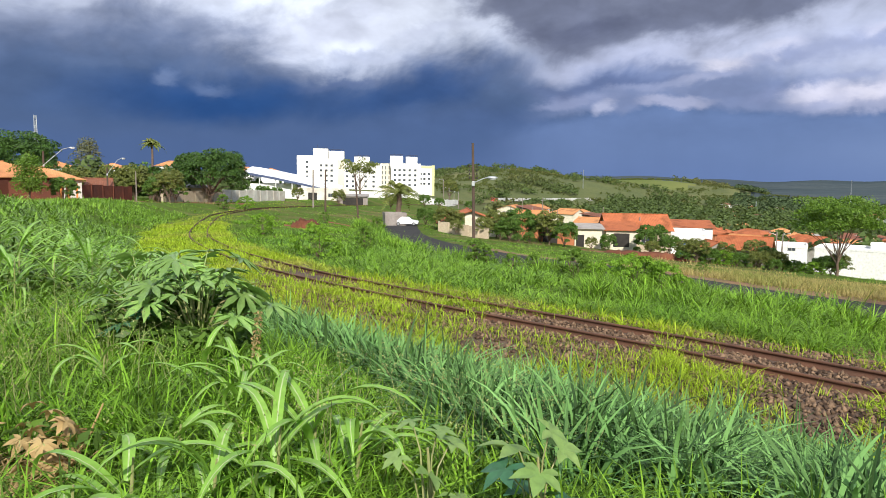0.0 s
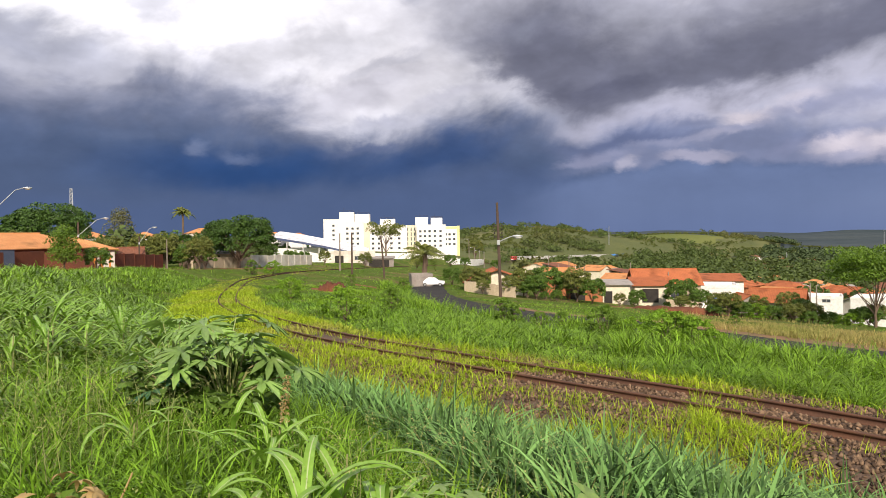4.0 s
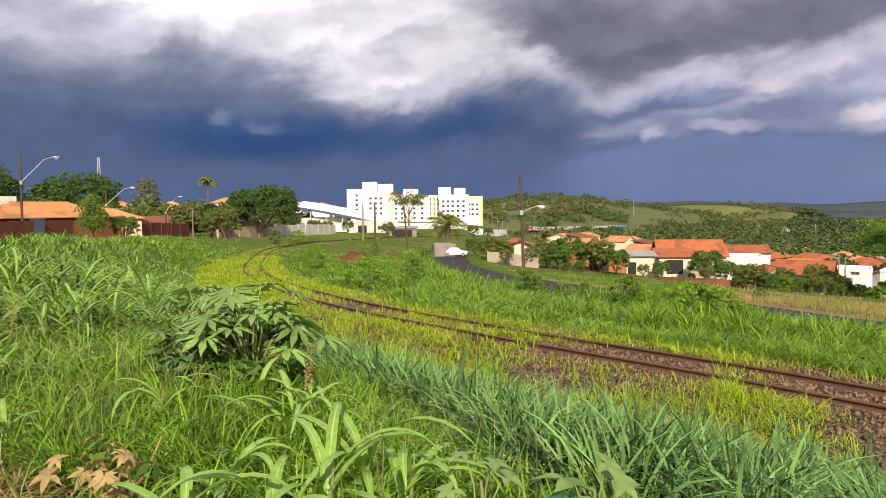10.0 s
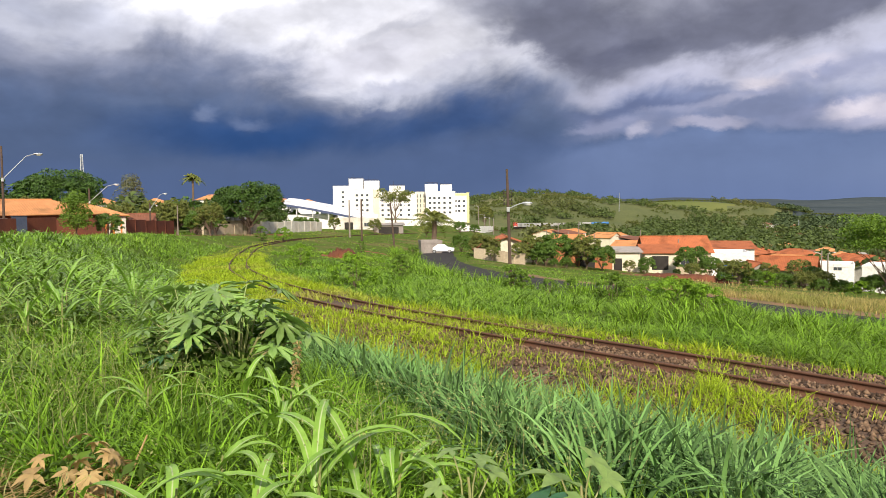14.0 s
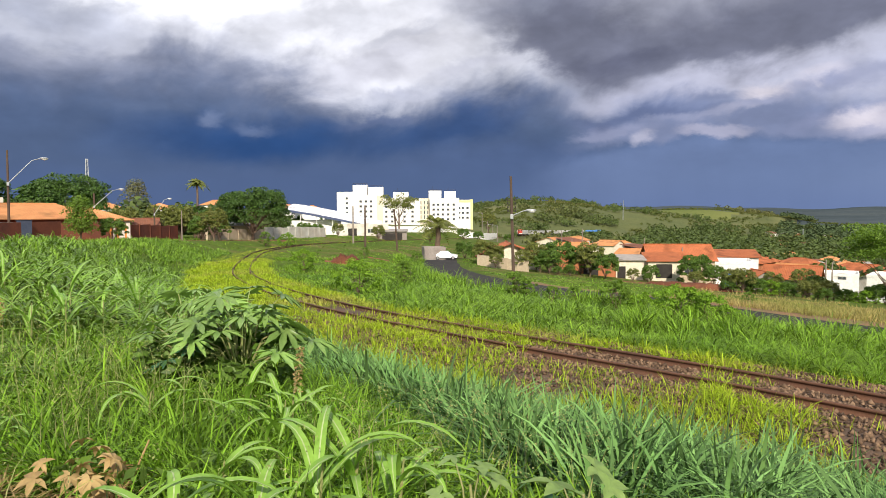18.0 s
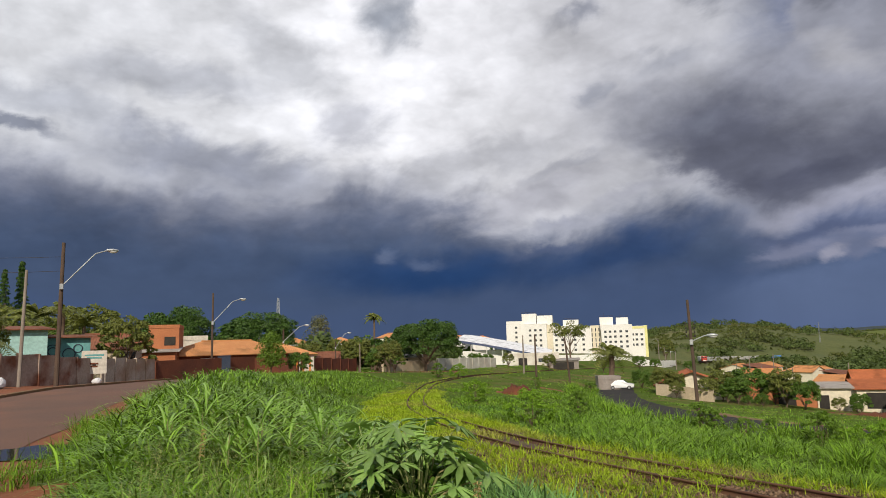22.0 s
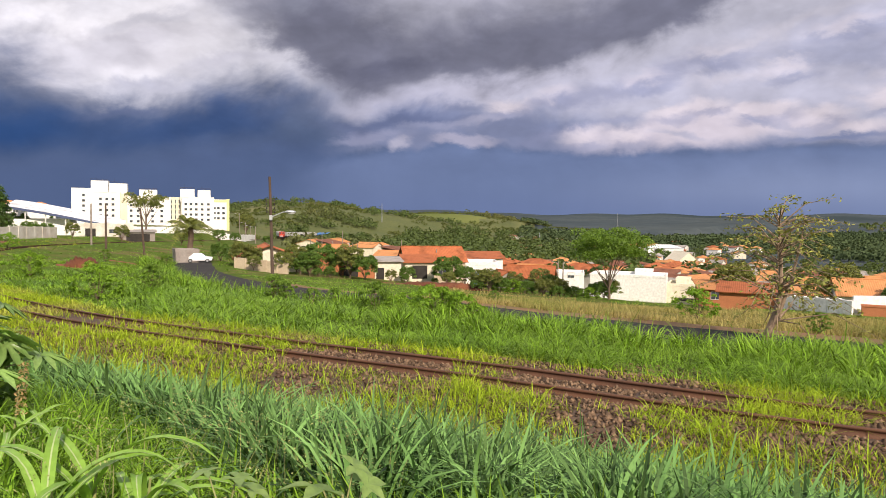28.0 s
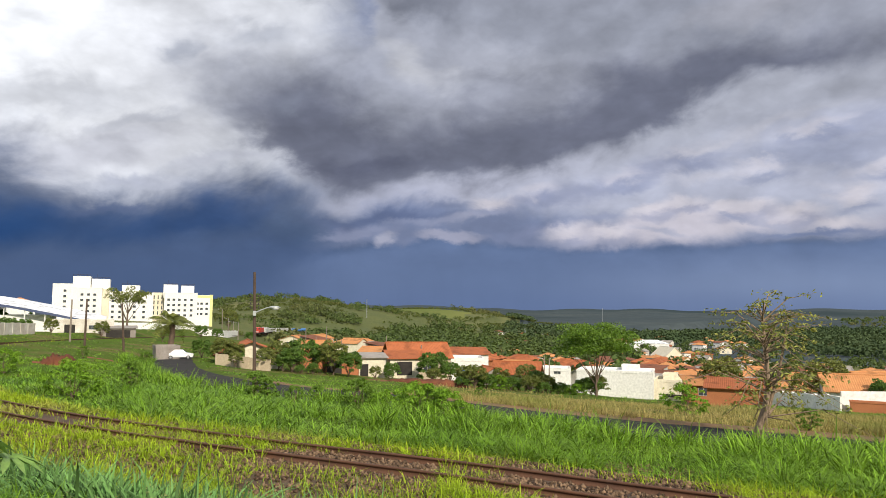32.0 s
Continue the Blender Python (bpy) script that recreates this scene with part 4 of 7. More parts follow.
def scatter(n, r0, r1, a0=-58, a1=74, tuft=0.0, per=1):
    """Points on the ground in a ring sector, even by area, gathered in tufts."""
    k = max(1, n // per)
    r = np.sqrt(RNG.uniform(r0 * r0, r1 * r1, k))
    a = np.radians(RNG.uniform(a0, a1, k))
    x, y = r * np.sin(a), r * np.cos(a)
    if per > 1:
        dx, dy = RNG.normal(0, tuft, k * per), RNG.normal(0, tuft, k * per)
        return np.repeat(x, per) + dx, np.repeat(y, per) + dy, np.arctan2(dy, dx), np.repeat(RNG.uniform(0.7, 1.3, k), per)
    return x, y


def zone(x, y):
    u, _ = beside(TRACK_L, x, y)
    us, _ = beside(STREET_L, x, y)
    ur, _ = beside(ROAD_L, x, y)
    return u, us, ur


def on_ground(x, y, keep):
    x, y = x[keep], y[keep]
    return np.column_stack([x, y, height(x, y) - 0.02])


def lush(r0, r1, n, per, tuft, lo, hi, w, segs):
    """One ring of the meadow, each kind of grass in its own strip."""
    x, y, fan, big = scatter(n, r0, r1, tuft=tuft, per=per)
    u, uss, ur = zone(x, y)
    us = np.abs(uss)
    r = np.hypot(x, y)
    az = np.degrees(np.arctan2(x, y))
    w1 = waves(x * 1.1, y * 1.1) + RNG.normal(0, 0.12, len(x))
    open_ = (np.hypot(x + 2.9, y - 3.4) > 0.8) & (np.hypot(x + 1.95, y - 3.6) > 0.42) & (np.hypot(x + 10.5, y - 67.5) > 2.2) & (np.hypot((x - 30.5) / 3.0, y - 97) > 3.0) & (r > 1.9)
    open_ &= ((uss > 3.1 + 0.6 * w1) | (uss < -8.4)) & ~((uss > 0) & (uss < 5.4) & (r < 13) & (waves(x * 1.7, y * 1.7) > 0.1)) & ((np.abs(ur) > 3.5 + 0.35 * w1) | (y > 126))
    guinea = (u > -9.2 + 0.7 * w1) & (u < -4.5 + 0.5 * w1) & (az > np.maximum(6 - 3.4 * (r - 4.2), -13) + 3 * w1) & (r < 24) & (r > 3.6)
    yellow = ((u > np.where((az < -9) & (r > 11), -3.4, -4.9) + 0.6 * w1) & (u < 1.9)) | ((u > -3.6 + w1) & (u <= 2.3) & (r > 17))
    patch = waves(x * 2.3 + 3, y * 2.3) + 0.6 * waves(x * 5.1, y * 5.1)
    dry = (ur > 3.4) & (u > 14) & (ur < 44) & (az > 17 + 4 * w1) & ~((az > 34) & (ur < 5.6 + w1))
    right = (u > 2.0) & ~dry & ~((az > 34) & (ur > 0) & (ur < 7))
    left = ~guinea & ~yellow & (u <= 0)
    q = RNG.random(len(x))

    def put(name, keep, mat, label, k_len, k_w, lean, curl, cat="grass"):
        keep = keep & open_
        if keep.sum() < 5:
            return
        b = on_ground(x, y, keep)
        L = RNG.uniform(lo, hi, len(b)) * k_len * big[keep] * (1 + 0.35 * waves(b[:, 0] * 0.9, b[:, 1] * 0.9))
        blades(name, b, L, RNG.uniform(0.7, 1.3, len(b)) * w * k_w, segs, mat, label, cat, lean, curl, None, fan[keep])
    put("meadow_grass", left & ((q < 0.9) | (r < 5)), M["g_bright"], "bright green mixed grass and weeds on the verge", 1.2, 0.9, 0.3, 0.6)
    put("guinea_grass", guinea & (q < 0.16), M["g_guinea"], "tall arching blue-green guinea grass along the bank", 1.4, 1.3, 0.3, 0.7)
    put("yellow_grass", yellow & ((np.abs(u) > 1.0) | (patch > 0.0) | (r > 24)) & ((u > -2.6) & (patch > -0.25 - 0.5 * q) | (u <= -2.6) & (patch > -0.6 - 0.4 * q) | (r > 17)) & ((u < 1.2) | (q < 0.4)) & (q < np.where(r < 14, 0.5, 0.85)),
        M["g_yellow"], "sparse yellow-green grass growing over the ballast", 0.75, 0.85, 0.3, 0.45)
    put("lush_grass", right & ((q < 0.7) | (r > 40)), M["g_deep"], "lush green grass below the railway", 0.85, 1.1, 0.35, 0.8)
    put("dry_grass", dry & (q < 0.85), M["g_dry"], "dry straw-coloured seeding grass beyond the road", 1.0, 0.8, 0.18, 0.35)


lush(1.9, 5.2, 30000, 8, 0.05, 0.18, 0.46, 0.014, 4)
lush(5.2, 10.5, 66000, 10, 0.07, 0.20, 0.46, 0.014, 3)
lush(10.5, 20, 95000, 10, 0.11, 0.22, 0.48, 0.017, 2)
lush(20, 40, 110000, 10, 0.18, 0.26, 0.58, 0.030, 2)
lush(40, 80, 90000, 9, 0.28, 0.18, 0.46, 0.050, 1)
lush(80, 190, 70000, 8, 0.5, 0.2, 0.55, 0.11, 1)


# where the young castor plants stand: degrees to the right, metres
YOUNG_AT = [(0.9, 3.0), (10.0, 2.95), (57.9, 3.5)]
YOUNG = [(r * math.sin(radians(a)), r * math.cos(radians(a))) for a, r in YOUNG_AT]


def stand(name, tufts, per, spread, r0, r1, where, lo, hi, w, segs, lean, curl, mat, label, a0=-58, a1=74, rise=0.0):
    """Tussocks: many blades that arch outwards from each root."""
    x, y = scatter(tufts, r0, r1, a0, a1)
    u, us, ur = zone(x, y)
    keep = where(x, y, u, us, ur, np.hypot(x, y), waves(x * 1.1, y * 1.1))
    for cx, cy in YOUNG:
        keep &= np.hypot(x - cx, y - cy) > 0.34
    x, y = x[keep], y[keep]
    k = len(x)
    if not k:
        return
    size = np.repeat(RNG.uniform(0.7, 1.3, k), per)
    dx, dy = RNG.normal(0, spread, k * per) * size, RNG.normal(0, spread, k * per) * size
    X, Y = np.repeat(x, per) + dx, np.repeat(y, per) + dy
    b = np.column_stack([X, Y, height(X, Y) - 0.02 + rise * size * RNG.random(k * per) ** 1.3])
    L = RNG.uniform(lo, hi, k * per) * size
    blades(name, b, L, RNG.uniform(0.7, 1.3, k * per) * w, segs, mat, label, "grass", lean, curl, None, np.arctan2(dy, dx))


def clear_of(x, y, u, us, ur):
    return (us > 4.4) & (np.abs(ur) > 3.6) & (np.hypot(x + 2.9, y - 3.4) > 1.0)


stand("tussock_grass", 4200, 20, 0.14, 14, 40, lambda x, y, u, us, ur, r, w1: (u > 4.5) & (ur < -4.6) & ((waves(x * 1.9 + 1, y * 1.9) > -0.1) | (np.degrees(np.arctan2(x, y)) > 44)),
      0.6, 1.0, 0.03, 3, 0.2, 0.65, M["g_deep"], "tall bright tussocks between railway and road", 13, 74)
GUINEA = "tall arching blue-green guinea grass in tussocks"
for r0, r1, n, per, seg, w in ((3.6, 8, 1150, 30, 5, 0.025), (8, 14, 2400, 24, 4, 0.03), (14, 26, 3000, 18, 3, 0.042)):
    stand("guinea_grass", n, per, 0.11, r0, r1, lambda x, y, u, us, ur, r, w1: (u > -9.3 + 0.8 * w1) & (u < -4.7 + 0.7 * w1) & (np.degrees(np.arctan2(x, y)) > np.maximum(6 - 3.4 * (r - 4.2), -13) + 3 * w1),
          0.48, 0.84, w, seg, 0.12, 0.58, M["g_guinea"], GUINEA, -24, 74, 0.12)
for r0, r1, n, per, seg, w in ((4, 14, 8200, 9, 3, 0.012), (14, 32, 10000, 12, 2, 0.024)):
    stand("yellow_grass", n, per, 0.05, r0, r1, lambda x, y, u, us, ur, r, w1: (u > np.where((x < -1.5) & (r > 11), -3.4, -5.0) + 0.6 * w1) & (u < 1.5) & (np.abs(np.abs(u) - 0.535) > 0.13) & ((np.abs(u) > 0.9) | (waves(x * 1.1, y * 1.1) > 0.1)) & ((waves(x * 2.3 + 3, y * 2.3) > -0.16) | (u < -3.2) | (r > 15) & (u < -0.7)),
          0.18, 0.44, w, seg, 0.35, 0.6, M["g_yellow"], "vivid yellow-green grass tufts beside the rails")
for r0, r1, n, per, seg, w in ((7, 18, 3200, 36, 4, 0.017), (18, 42, 5200, 24, 3, 0.028)):
    stand("tussock_grass", n, per, 0.13, r0, r1, lambda x, y, u, us, ur, r, w1: (u > 2.1) & (ur < -3.4) & (waves(x * 1.6, y * 1.6) > -0.12),
          0.45, 0.95, w, seg, 0.24, 0.95, M["g_deep"], "bright green arching tussocks below the railway")
stand("tussock_grass", 5200, 22, 0.14, 18, 46, lambda x, y, u, us, ur, r, w1: (ur > -5.6) & (ur < -3.2) & (u > 3) & (((np.abs(np.degrees(np.arctan2(x, y)) - 13.5) < 4.0 + w1) | (np.abs(np.degrees(np.arctan2(x, y)) - 29.5) < 3.2 + w1) | (np.degrees(np.arctan2(x, y)) > 46.5 + 3 * w1) & (w1 < 0.3))),
      1.0, 1.55, 0.036, 3, 0.2, 0.6, M["g_deep"], "tall green grass along the road's edge", -12, 74)
for r0, r1, n, per, seg, w, lo, hi, up in ((7, 10, 700, 20, 4, 0.022, 0.28, 0.5, 0.1), (10, 13, 1000, 20, 5, 0.03, 0.36, 0.64, 0.22), (13, 26, 3700, 18, 4, 0.042, 0.45, 0.8, 0.42), (26, 48, 3600, 14, 2, 0.06, 0.45, 0.8, 0.42)):
    stand("tall_grass", n, per, 0.12, r0, r1, lambda x, y, u, us, ur, r, w1: clear_of(x, y, u, us, ur) & ((u < -8.8) | (u < -3.8 + 0.5 * w1) & (np.degrees(np.arctan2(x, y)) < -12 + 2 * w1)) & (waves(x * 1.5 + 4, y * 1.5) > -0.28),
          lo, hi, w, seg, 0.3, 0.95, M["g_tall"], "tall broad-bladed arching grass on the verge", -52, 0, up)


stand("dry_grass", 5200, 12, 0.12, 26, 62, lambda x, y, u, us, ur, r, w1: (ur > 4.4) & (ur < 30) & (u > 12) & (np.degrees(np.arctan2(x, y)) > 17 + 3 * w1) & (waves(x * 0.9, y * 0.9) > -0.15),
      0.4, 0.85, 0.022, 2, 0.22, 0.5, M["g_dry"], "tall straw-coloured seeding grass beyond the road", 15, 74)
stand("tussock_grass", 5200, 14, 0.16, 40, 112, lambda x, y, u, us, ur, r, w1: (ur > -6.0 + w1) & (ur < -2.5) & (u > 3) & (waves(x * 0.6, y * 0.6) > -0.4),
      0.9, 1.6, 0.06, 2, 0.25, 0.7, M["g_deep"], "tall grass hanging over the road's edge", -12, 20)
stand("dead_grass", 260, 20, 0.14, 3.4, 6.0, lambda x, y, u, us, ur, r, w1: np.hypot(x + 2.9, y - 3.6) < 1.0, 0.14, 0.36, 0.012, 3, 1.1, 0.25, M["straw"], "dry straw litter lying on bare soil", -58, -10)


stand("yellow_grass", 8000, 10, 0.14, 28, 64, lambda x, y, u, us, ur, r, w1: (u > -3.6 + 0.6 * w1) & (u < 1.8) & (np.abs(np.abs(u) - 0.535) > 0.12), 0.16, 0.36, 0.045, 2, 0.3, 0.5, M["g_yellow"], "vivid yellow-green grass over the far rails", -34, 6)
stand("tall_grass", 7000, 9, 0.25, 30, 84, lambda x, y, u, us, ur, r, w1: (us > 4.6) & (u < -3.8) & (waves(x * 0.7, y * 0.7) > -0.25), 0.3, 0.62, 0.07, 2, 0.3, 0.6, M["g_tall"], "rough green grass between street and railway", -40, -6)
stand("tussock_grass", 5000, 9, 0.22, 36, 84, lambda x, y, u, us, ur, r, w1: (u > 2.2) & (ur < -3.6) & (waves(x * 0.8, y * 0.8) > -0.1), 0.22, 0.5, 0.06, 2, 0.3, 0.6, M["g_deep"], "short bright grass between railway and road", -22, 12)


def stones(name, n, r1, size, lo, hi):
    x, y = scatter(n * 4, 4, r1)
    u, _, _ = zone(x, y)
    keep = (np.abs(u) < hi) & (np.abs(u) >= lo) & (np.abs(np.abs(u) - 0.535) > 0.07)
    x, y = x[keep][:n], y[keep][:n]
    n = len(x)
    base = np.array([(1, 0, 0), (-0.5, 0.85, 0), (-0.5, -0.85, 0), (0.3, 0.1, 0.8), (0, 0, -0.7)])
    rot = RNG.uniform(0, 6.28, n)
    s = RNG.uniform(0.6, 1.4, (n, 1, 1)) * size * RNG.uniform(0.7, 1.3, (n, 5, 3))
    b = base[None] * s
    c, sn = np.cos(rot)[:, None], np.sin(rot)[:, None]
    v = np.stack([b[..., 0] * c - b[..., 1] * sn, b[..., 0] * sn + b[..., 1] * c, b[..., 2]], -1)
    v += np.column_stack([x, y, height(x, y) + size * 0.25])[:, None]
    t = np.array([(0, 1, 3), (1, 2, 3), (2, 0, 3), (1, 0, 4), (2, 1, 4), (0, 2, 4)])
    tris = (np.arange(n)[:, None, None] * 5 + t[None]).reshape(-1, 3)
    tagged(np_mesh(name, v.reshape(-1, 3), tris, M["stone"]), "crushed brown ballast stones round the rails", "ballast", kind="stuff")


def weeds(n, r0, r1, size, per):
    """Low broad-leaved weeds among the grass of the verge."""
    x, y = scatter(n, r0, r1, -58, 30)
    u, us, _ = zone(x, y)
    keep = (u < -4) & (us > 4.8) & (waves(x * 1.3 + 5, y * 1.3) > 0.12)
    c = on_ground(x, y, keep)
    c[:, 2] += RNG.uniform(0.04, 0.26, len(c))
    v, t = leaf_cloud(c, np.full(len(c), 0.09), len(c) * per, size, RNG)
    tagged(np_mesh("low_weeds", v, t, M["leaf_a"]), "low broad-leaved weeds among the grass", "weeds", kind="stuff")


stones("ballast_stones", 30000, 22, 0.048, 0.0, 3.9)


# ---- trees ----
def leaf_cloud(centres, radii, count, size, rng, squash=0.75, droop=0.0):
    """Leaves scattered in and on clumps: arrays of verts and triangles."""
    k = len(centres)
    pick = rng.integers(0, k, count)
    d = rng.normal(0, 1, (count, 3))
    d /= np.linalg.norm(d, axis=1)[:, None]
    d[:, 2] = np.where(d[:, 2] < -0.25, -d[:, 2], d[:, 2])
    rad = rng.uniform(0.55, 1.05, count) ** 0.5
    c = np.asarray(centres)[pick] + d * (np.asarray(radii)[pick] * rad)[:, None] * np.array([1, 1, squash])
    c[:, 2] -= droop * np.linalg.norm(c[:, :2], axis=1)
    nrm = d * 0.8 + rng.normal(0, 0.55, (count, 3)) + np.array([0, 0, 0.35])
    nrm /= np.linalg.norm(nrm, axis=1)[:, None]
    a = np.cross(nrm, rng.normal(0, 1, (count, 3)))
    a /= np.linalg.norm(a, axis=1)[:, None] + 1e-9
    b = np.cross(nrm, a)
    s = size * rng.uniform(0.6, 1.4, count)[:, None]
    v = np.stack([c - a * s, c + b * s * 0.42, c + a * s, c - b * s * 0.42], 1).reshape(-1, 3)
    i = np.arange(count)[:, None] * 4
    return v, np.concatenate([i + np.array([0, 1, 2]), i + np.array([0, 2, 3])])


def make_tree(name, label, h, w, trunk_h, trunk_r, mat, clumps=26, leaves=1700, leaf=0.24, shape="dome", seed=0, lean=0.0, category="tree"):
    """A tree at the origin: tapered trunk with limbs, and a crown of many leaves in clumps."""
    rng = np.random.default_rng(seed)
    top = thing(name, label, category)
    ch = h - trunk_h
    cen, rad = [], []
    for i in range(clumps):
        f = (i + 0.5) / clumps
        ang = i * 2.4 + rng.uniform(-0.5, 0.5)
        if shape == "dome":
            zz = trunk_h + ch * (0.14 + 0.73 * math.sqrt(f) * rng.uniform(0.75, 1.05))
            rr = w * 0.5 * math.sqrt(max(0.03, 1 - ((zz - trunk_h - ch * 0.2) / (ch * 0.82)) ** 2)) * rng.uniform(0.6, 0.92)
            cr = w * rng.uniform(0.075, 0.135)
        elif shape == "spire":
            zz = trunk_h + ch * f
            rr = w * 0.42 * (1 - f) * rng.uniform(0.5, 1.0)
            cr = w * (0.2 - 0.13 * f)
        elif shape == "column":
            zz = trunk_h + ch * f
            rr = w * 0.36 * math.sin(math.pi * min(0.97, 0.18 + 0.8 * f)) * rng.uniform(0.3, 1.0)
            cr = w * rng.uniform(0.13, 0.24)
        elif shape == "flat":
            zz = trunk_h + ch * rng.uniform(0.45, 0.92)
            rr = w * 0.46 * math.sqrt(f) * rng.uniform(0.7, 1.0)
            cr = w * rng.uniform(0.07, 0.13)
        else:
            zz = trunk_h + ch * rng.uniform(0.1, 0.98)
            rr = w * 0.48 * math.sin(math.pi * (0.15 + 0.75 * (zz - trunk_h) / ch)) * rng.uniform(0.4, 1.0)
            cr = w * rng.uniform(0.05, 0.1)
        cen.append((math.cos(ang) * rr + lean * zz, math.sin(ang) * rr, zz))
        rad.append(cr)
    bm = bmesh.new()
    wob = [(lean * trunk_h * t + rng.normal(0, 0.06) * t, rng.normal(0, 0.06) * t, trunk_h * t) for t in (0, 0.35, 0.7)] + [(lean * trunk_h * 1.1, 0, trunk_h * 1.1)]
    tube(bm, [(0, 0, -0.4)] + wob, [trunk_r * 1.35, trunk_r * 1.15, trunk_r, trunk_r * 0.9, trunk_r * 0.8], 8)
    for c in cen[:: max(1, len(cen) // 14)]:
        c = Vector(c)
        s = Vector(wob[2 if rng.random() < 0.5 else 3])
        mid = s.lerp(c, 0.5) + Vector((rng.normal(0, 0.1), rng.normal(0, 0.1), 0.12 * ch * rng.random()))
        tube(bm, [s, mid, c], [trunk_r * 0.42, trunk_r * 0.24, trunk_r * 0.08], 5)
    part("trunk", bm, M["bark"], top)
    v, t = leaf_cloud(cen, rad, leaves, leaf, rng)
    np_mesh("crown", v, t, mat, top)
    return top


def make_palm(name, label, h, mat, fronds=18, flen=2.2, trunk_r=0.16, seed=0, leaf_w=0.05):
    """A palm: ringed trunk and arching fronds of narrow leaflets."""
    rng = np.random.default_rng(seed)
    top = thing(name, label, "palm tree")
    bm = bmesh.new()
    n = 10
    tube(bm, [(0.05 * math.sin(i), 0.04 * math.cos(i * 1.3), -0.3 + (h + 0.3) * i / n) for i in range(n + 1)],
         [trunk_r * (1.3 if i == 0 else 1.0 + 0.06 * (i % 2)) for i in range(n + 1)], 8)
    part("trunk", bm, M["bark"], top)
    for f in range(fronds):
        ang, rise = f * 2.4, rng.uniform(0.1, 1.2) if f > 4 else rng.uniform(1.1, 1.5)
        vs, ts = [], []
        prev = None
        steps = 16
        for k in range(steps + 1):
            t = k / steps
            out = flen * t * math.cos(rise) + 0.12 * t
            z = h + flen * (math.sin(rise) * t - (0.75 + 0.15 * math.cos(ang)) * t * t)
            p = np.array([math.cos(ang) * out, math.sin(ang) * out, z])
            side = np.array([-math.sin(ang), math.cos(ang), 0.0])
            ll = flen * 0.26 * math.sin(math.pi * min(0.96, 0.12 + t * 0.85))
            if k:
                for sg in (-1, 1):
                    b = len(vs)
                    tip = p + side * sg * ll * 0.85 + np.array([math.cos(ang), math.sin(ang), -0.7]) * ll * 0.5
                    along = (p - prev) / (np.linalg.norm(p - prev) + 1e-9) * leaf_w
                    vs += [p - along, p + along, tip]
                    ts.append((b, b + 1, b + 2))
            prev = p
        np_mesh("frond", vs, ts, mat, top)
    return top


def plant_tree(src, az, r, scale=1.0, turn=0.0, sink=0.0, wide=1.0, label=""):
    """A copy of a built tree on the ground."""
    p = spot(az, r)
    ob = copy_thing(src, pose(p.x, p.y, p.z - sink, 0, 0, turn))
    ob.scale = (scale * wide, scale * wide, scale)
    if label:
        ob["label"] = label
    return ob


def first_at(ob, az, r, scale=1.0, turn=0.0, wide=1.0):
    p = spot(az, r)
    ob.matrix_basis = pose(p.x, p.y, p.z, 0, 0, turn)
    ob.scale = (scale * wide, scale * wide, scale)
    return ob


weeds(1900, 3.0, 14.0, 0.045, 18)
weeds(2600, 14.0, 45.0, 0.07, 14)


# ---- buildings ----
def opening(parent, x, z, w, h, y, kind):
    """A window, door or dark-painted opening on a wall that faces -y at depth y."""
    if kind == "window":
        bm = bmesh.new()
        for a in ((x - w / 2 - 0.06, z - 0.06, x + w / 2 + 0.06, z), (x - w / 2 - 0.06, z + h, x + w / 2 + 0.06, z + h + 0.06),
                  (x - w / 2 - 0.06, z, x - w / 2, z + h), (x + w / 2, z, x + w / 2 + 0.06, z + h), (x - 0.025, z, x + 0.025, z + h)):
            box(bm, a[0], y - 0.05, a[1], a[2], y + 0.04, a[3])
        win = part("window", bm, M["frame"], parent)
        part("pane", one(box, x - w / 2 + 0.003, y - 0.018, z + 0.003, x + w / 2 - 0.003, y + 0.03, z + h - 0.003), M["glass"], win)
    else:
        # dark panels are painted near-black for the shade inside an opening
        mat = {"door": M["frame"], "blue": M["blue"], "dark": M["shadow_gap"], "gate": M["grey"], "navy": M["navy"]}[kind]
        leaf = part("door", one(box, x - w / 2, y - 0.03, z, x + w / 2, y + 0.03, z + h), mat, parent)
        n = int(w / 0.5) if kind in ("blue", "gate") else 0
        for i in range(n):
            part("board", one(box, x - w / 2 + w * i / n + 0.012, y - 0.055, z + 0.02, x - w / 2 + w * (i + 1) / n - 0.012, y - 0.031, z + h - 0.02), mat, leaf)


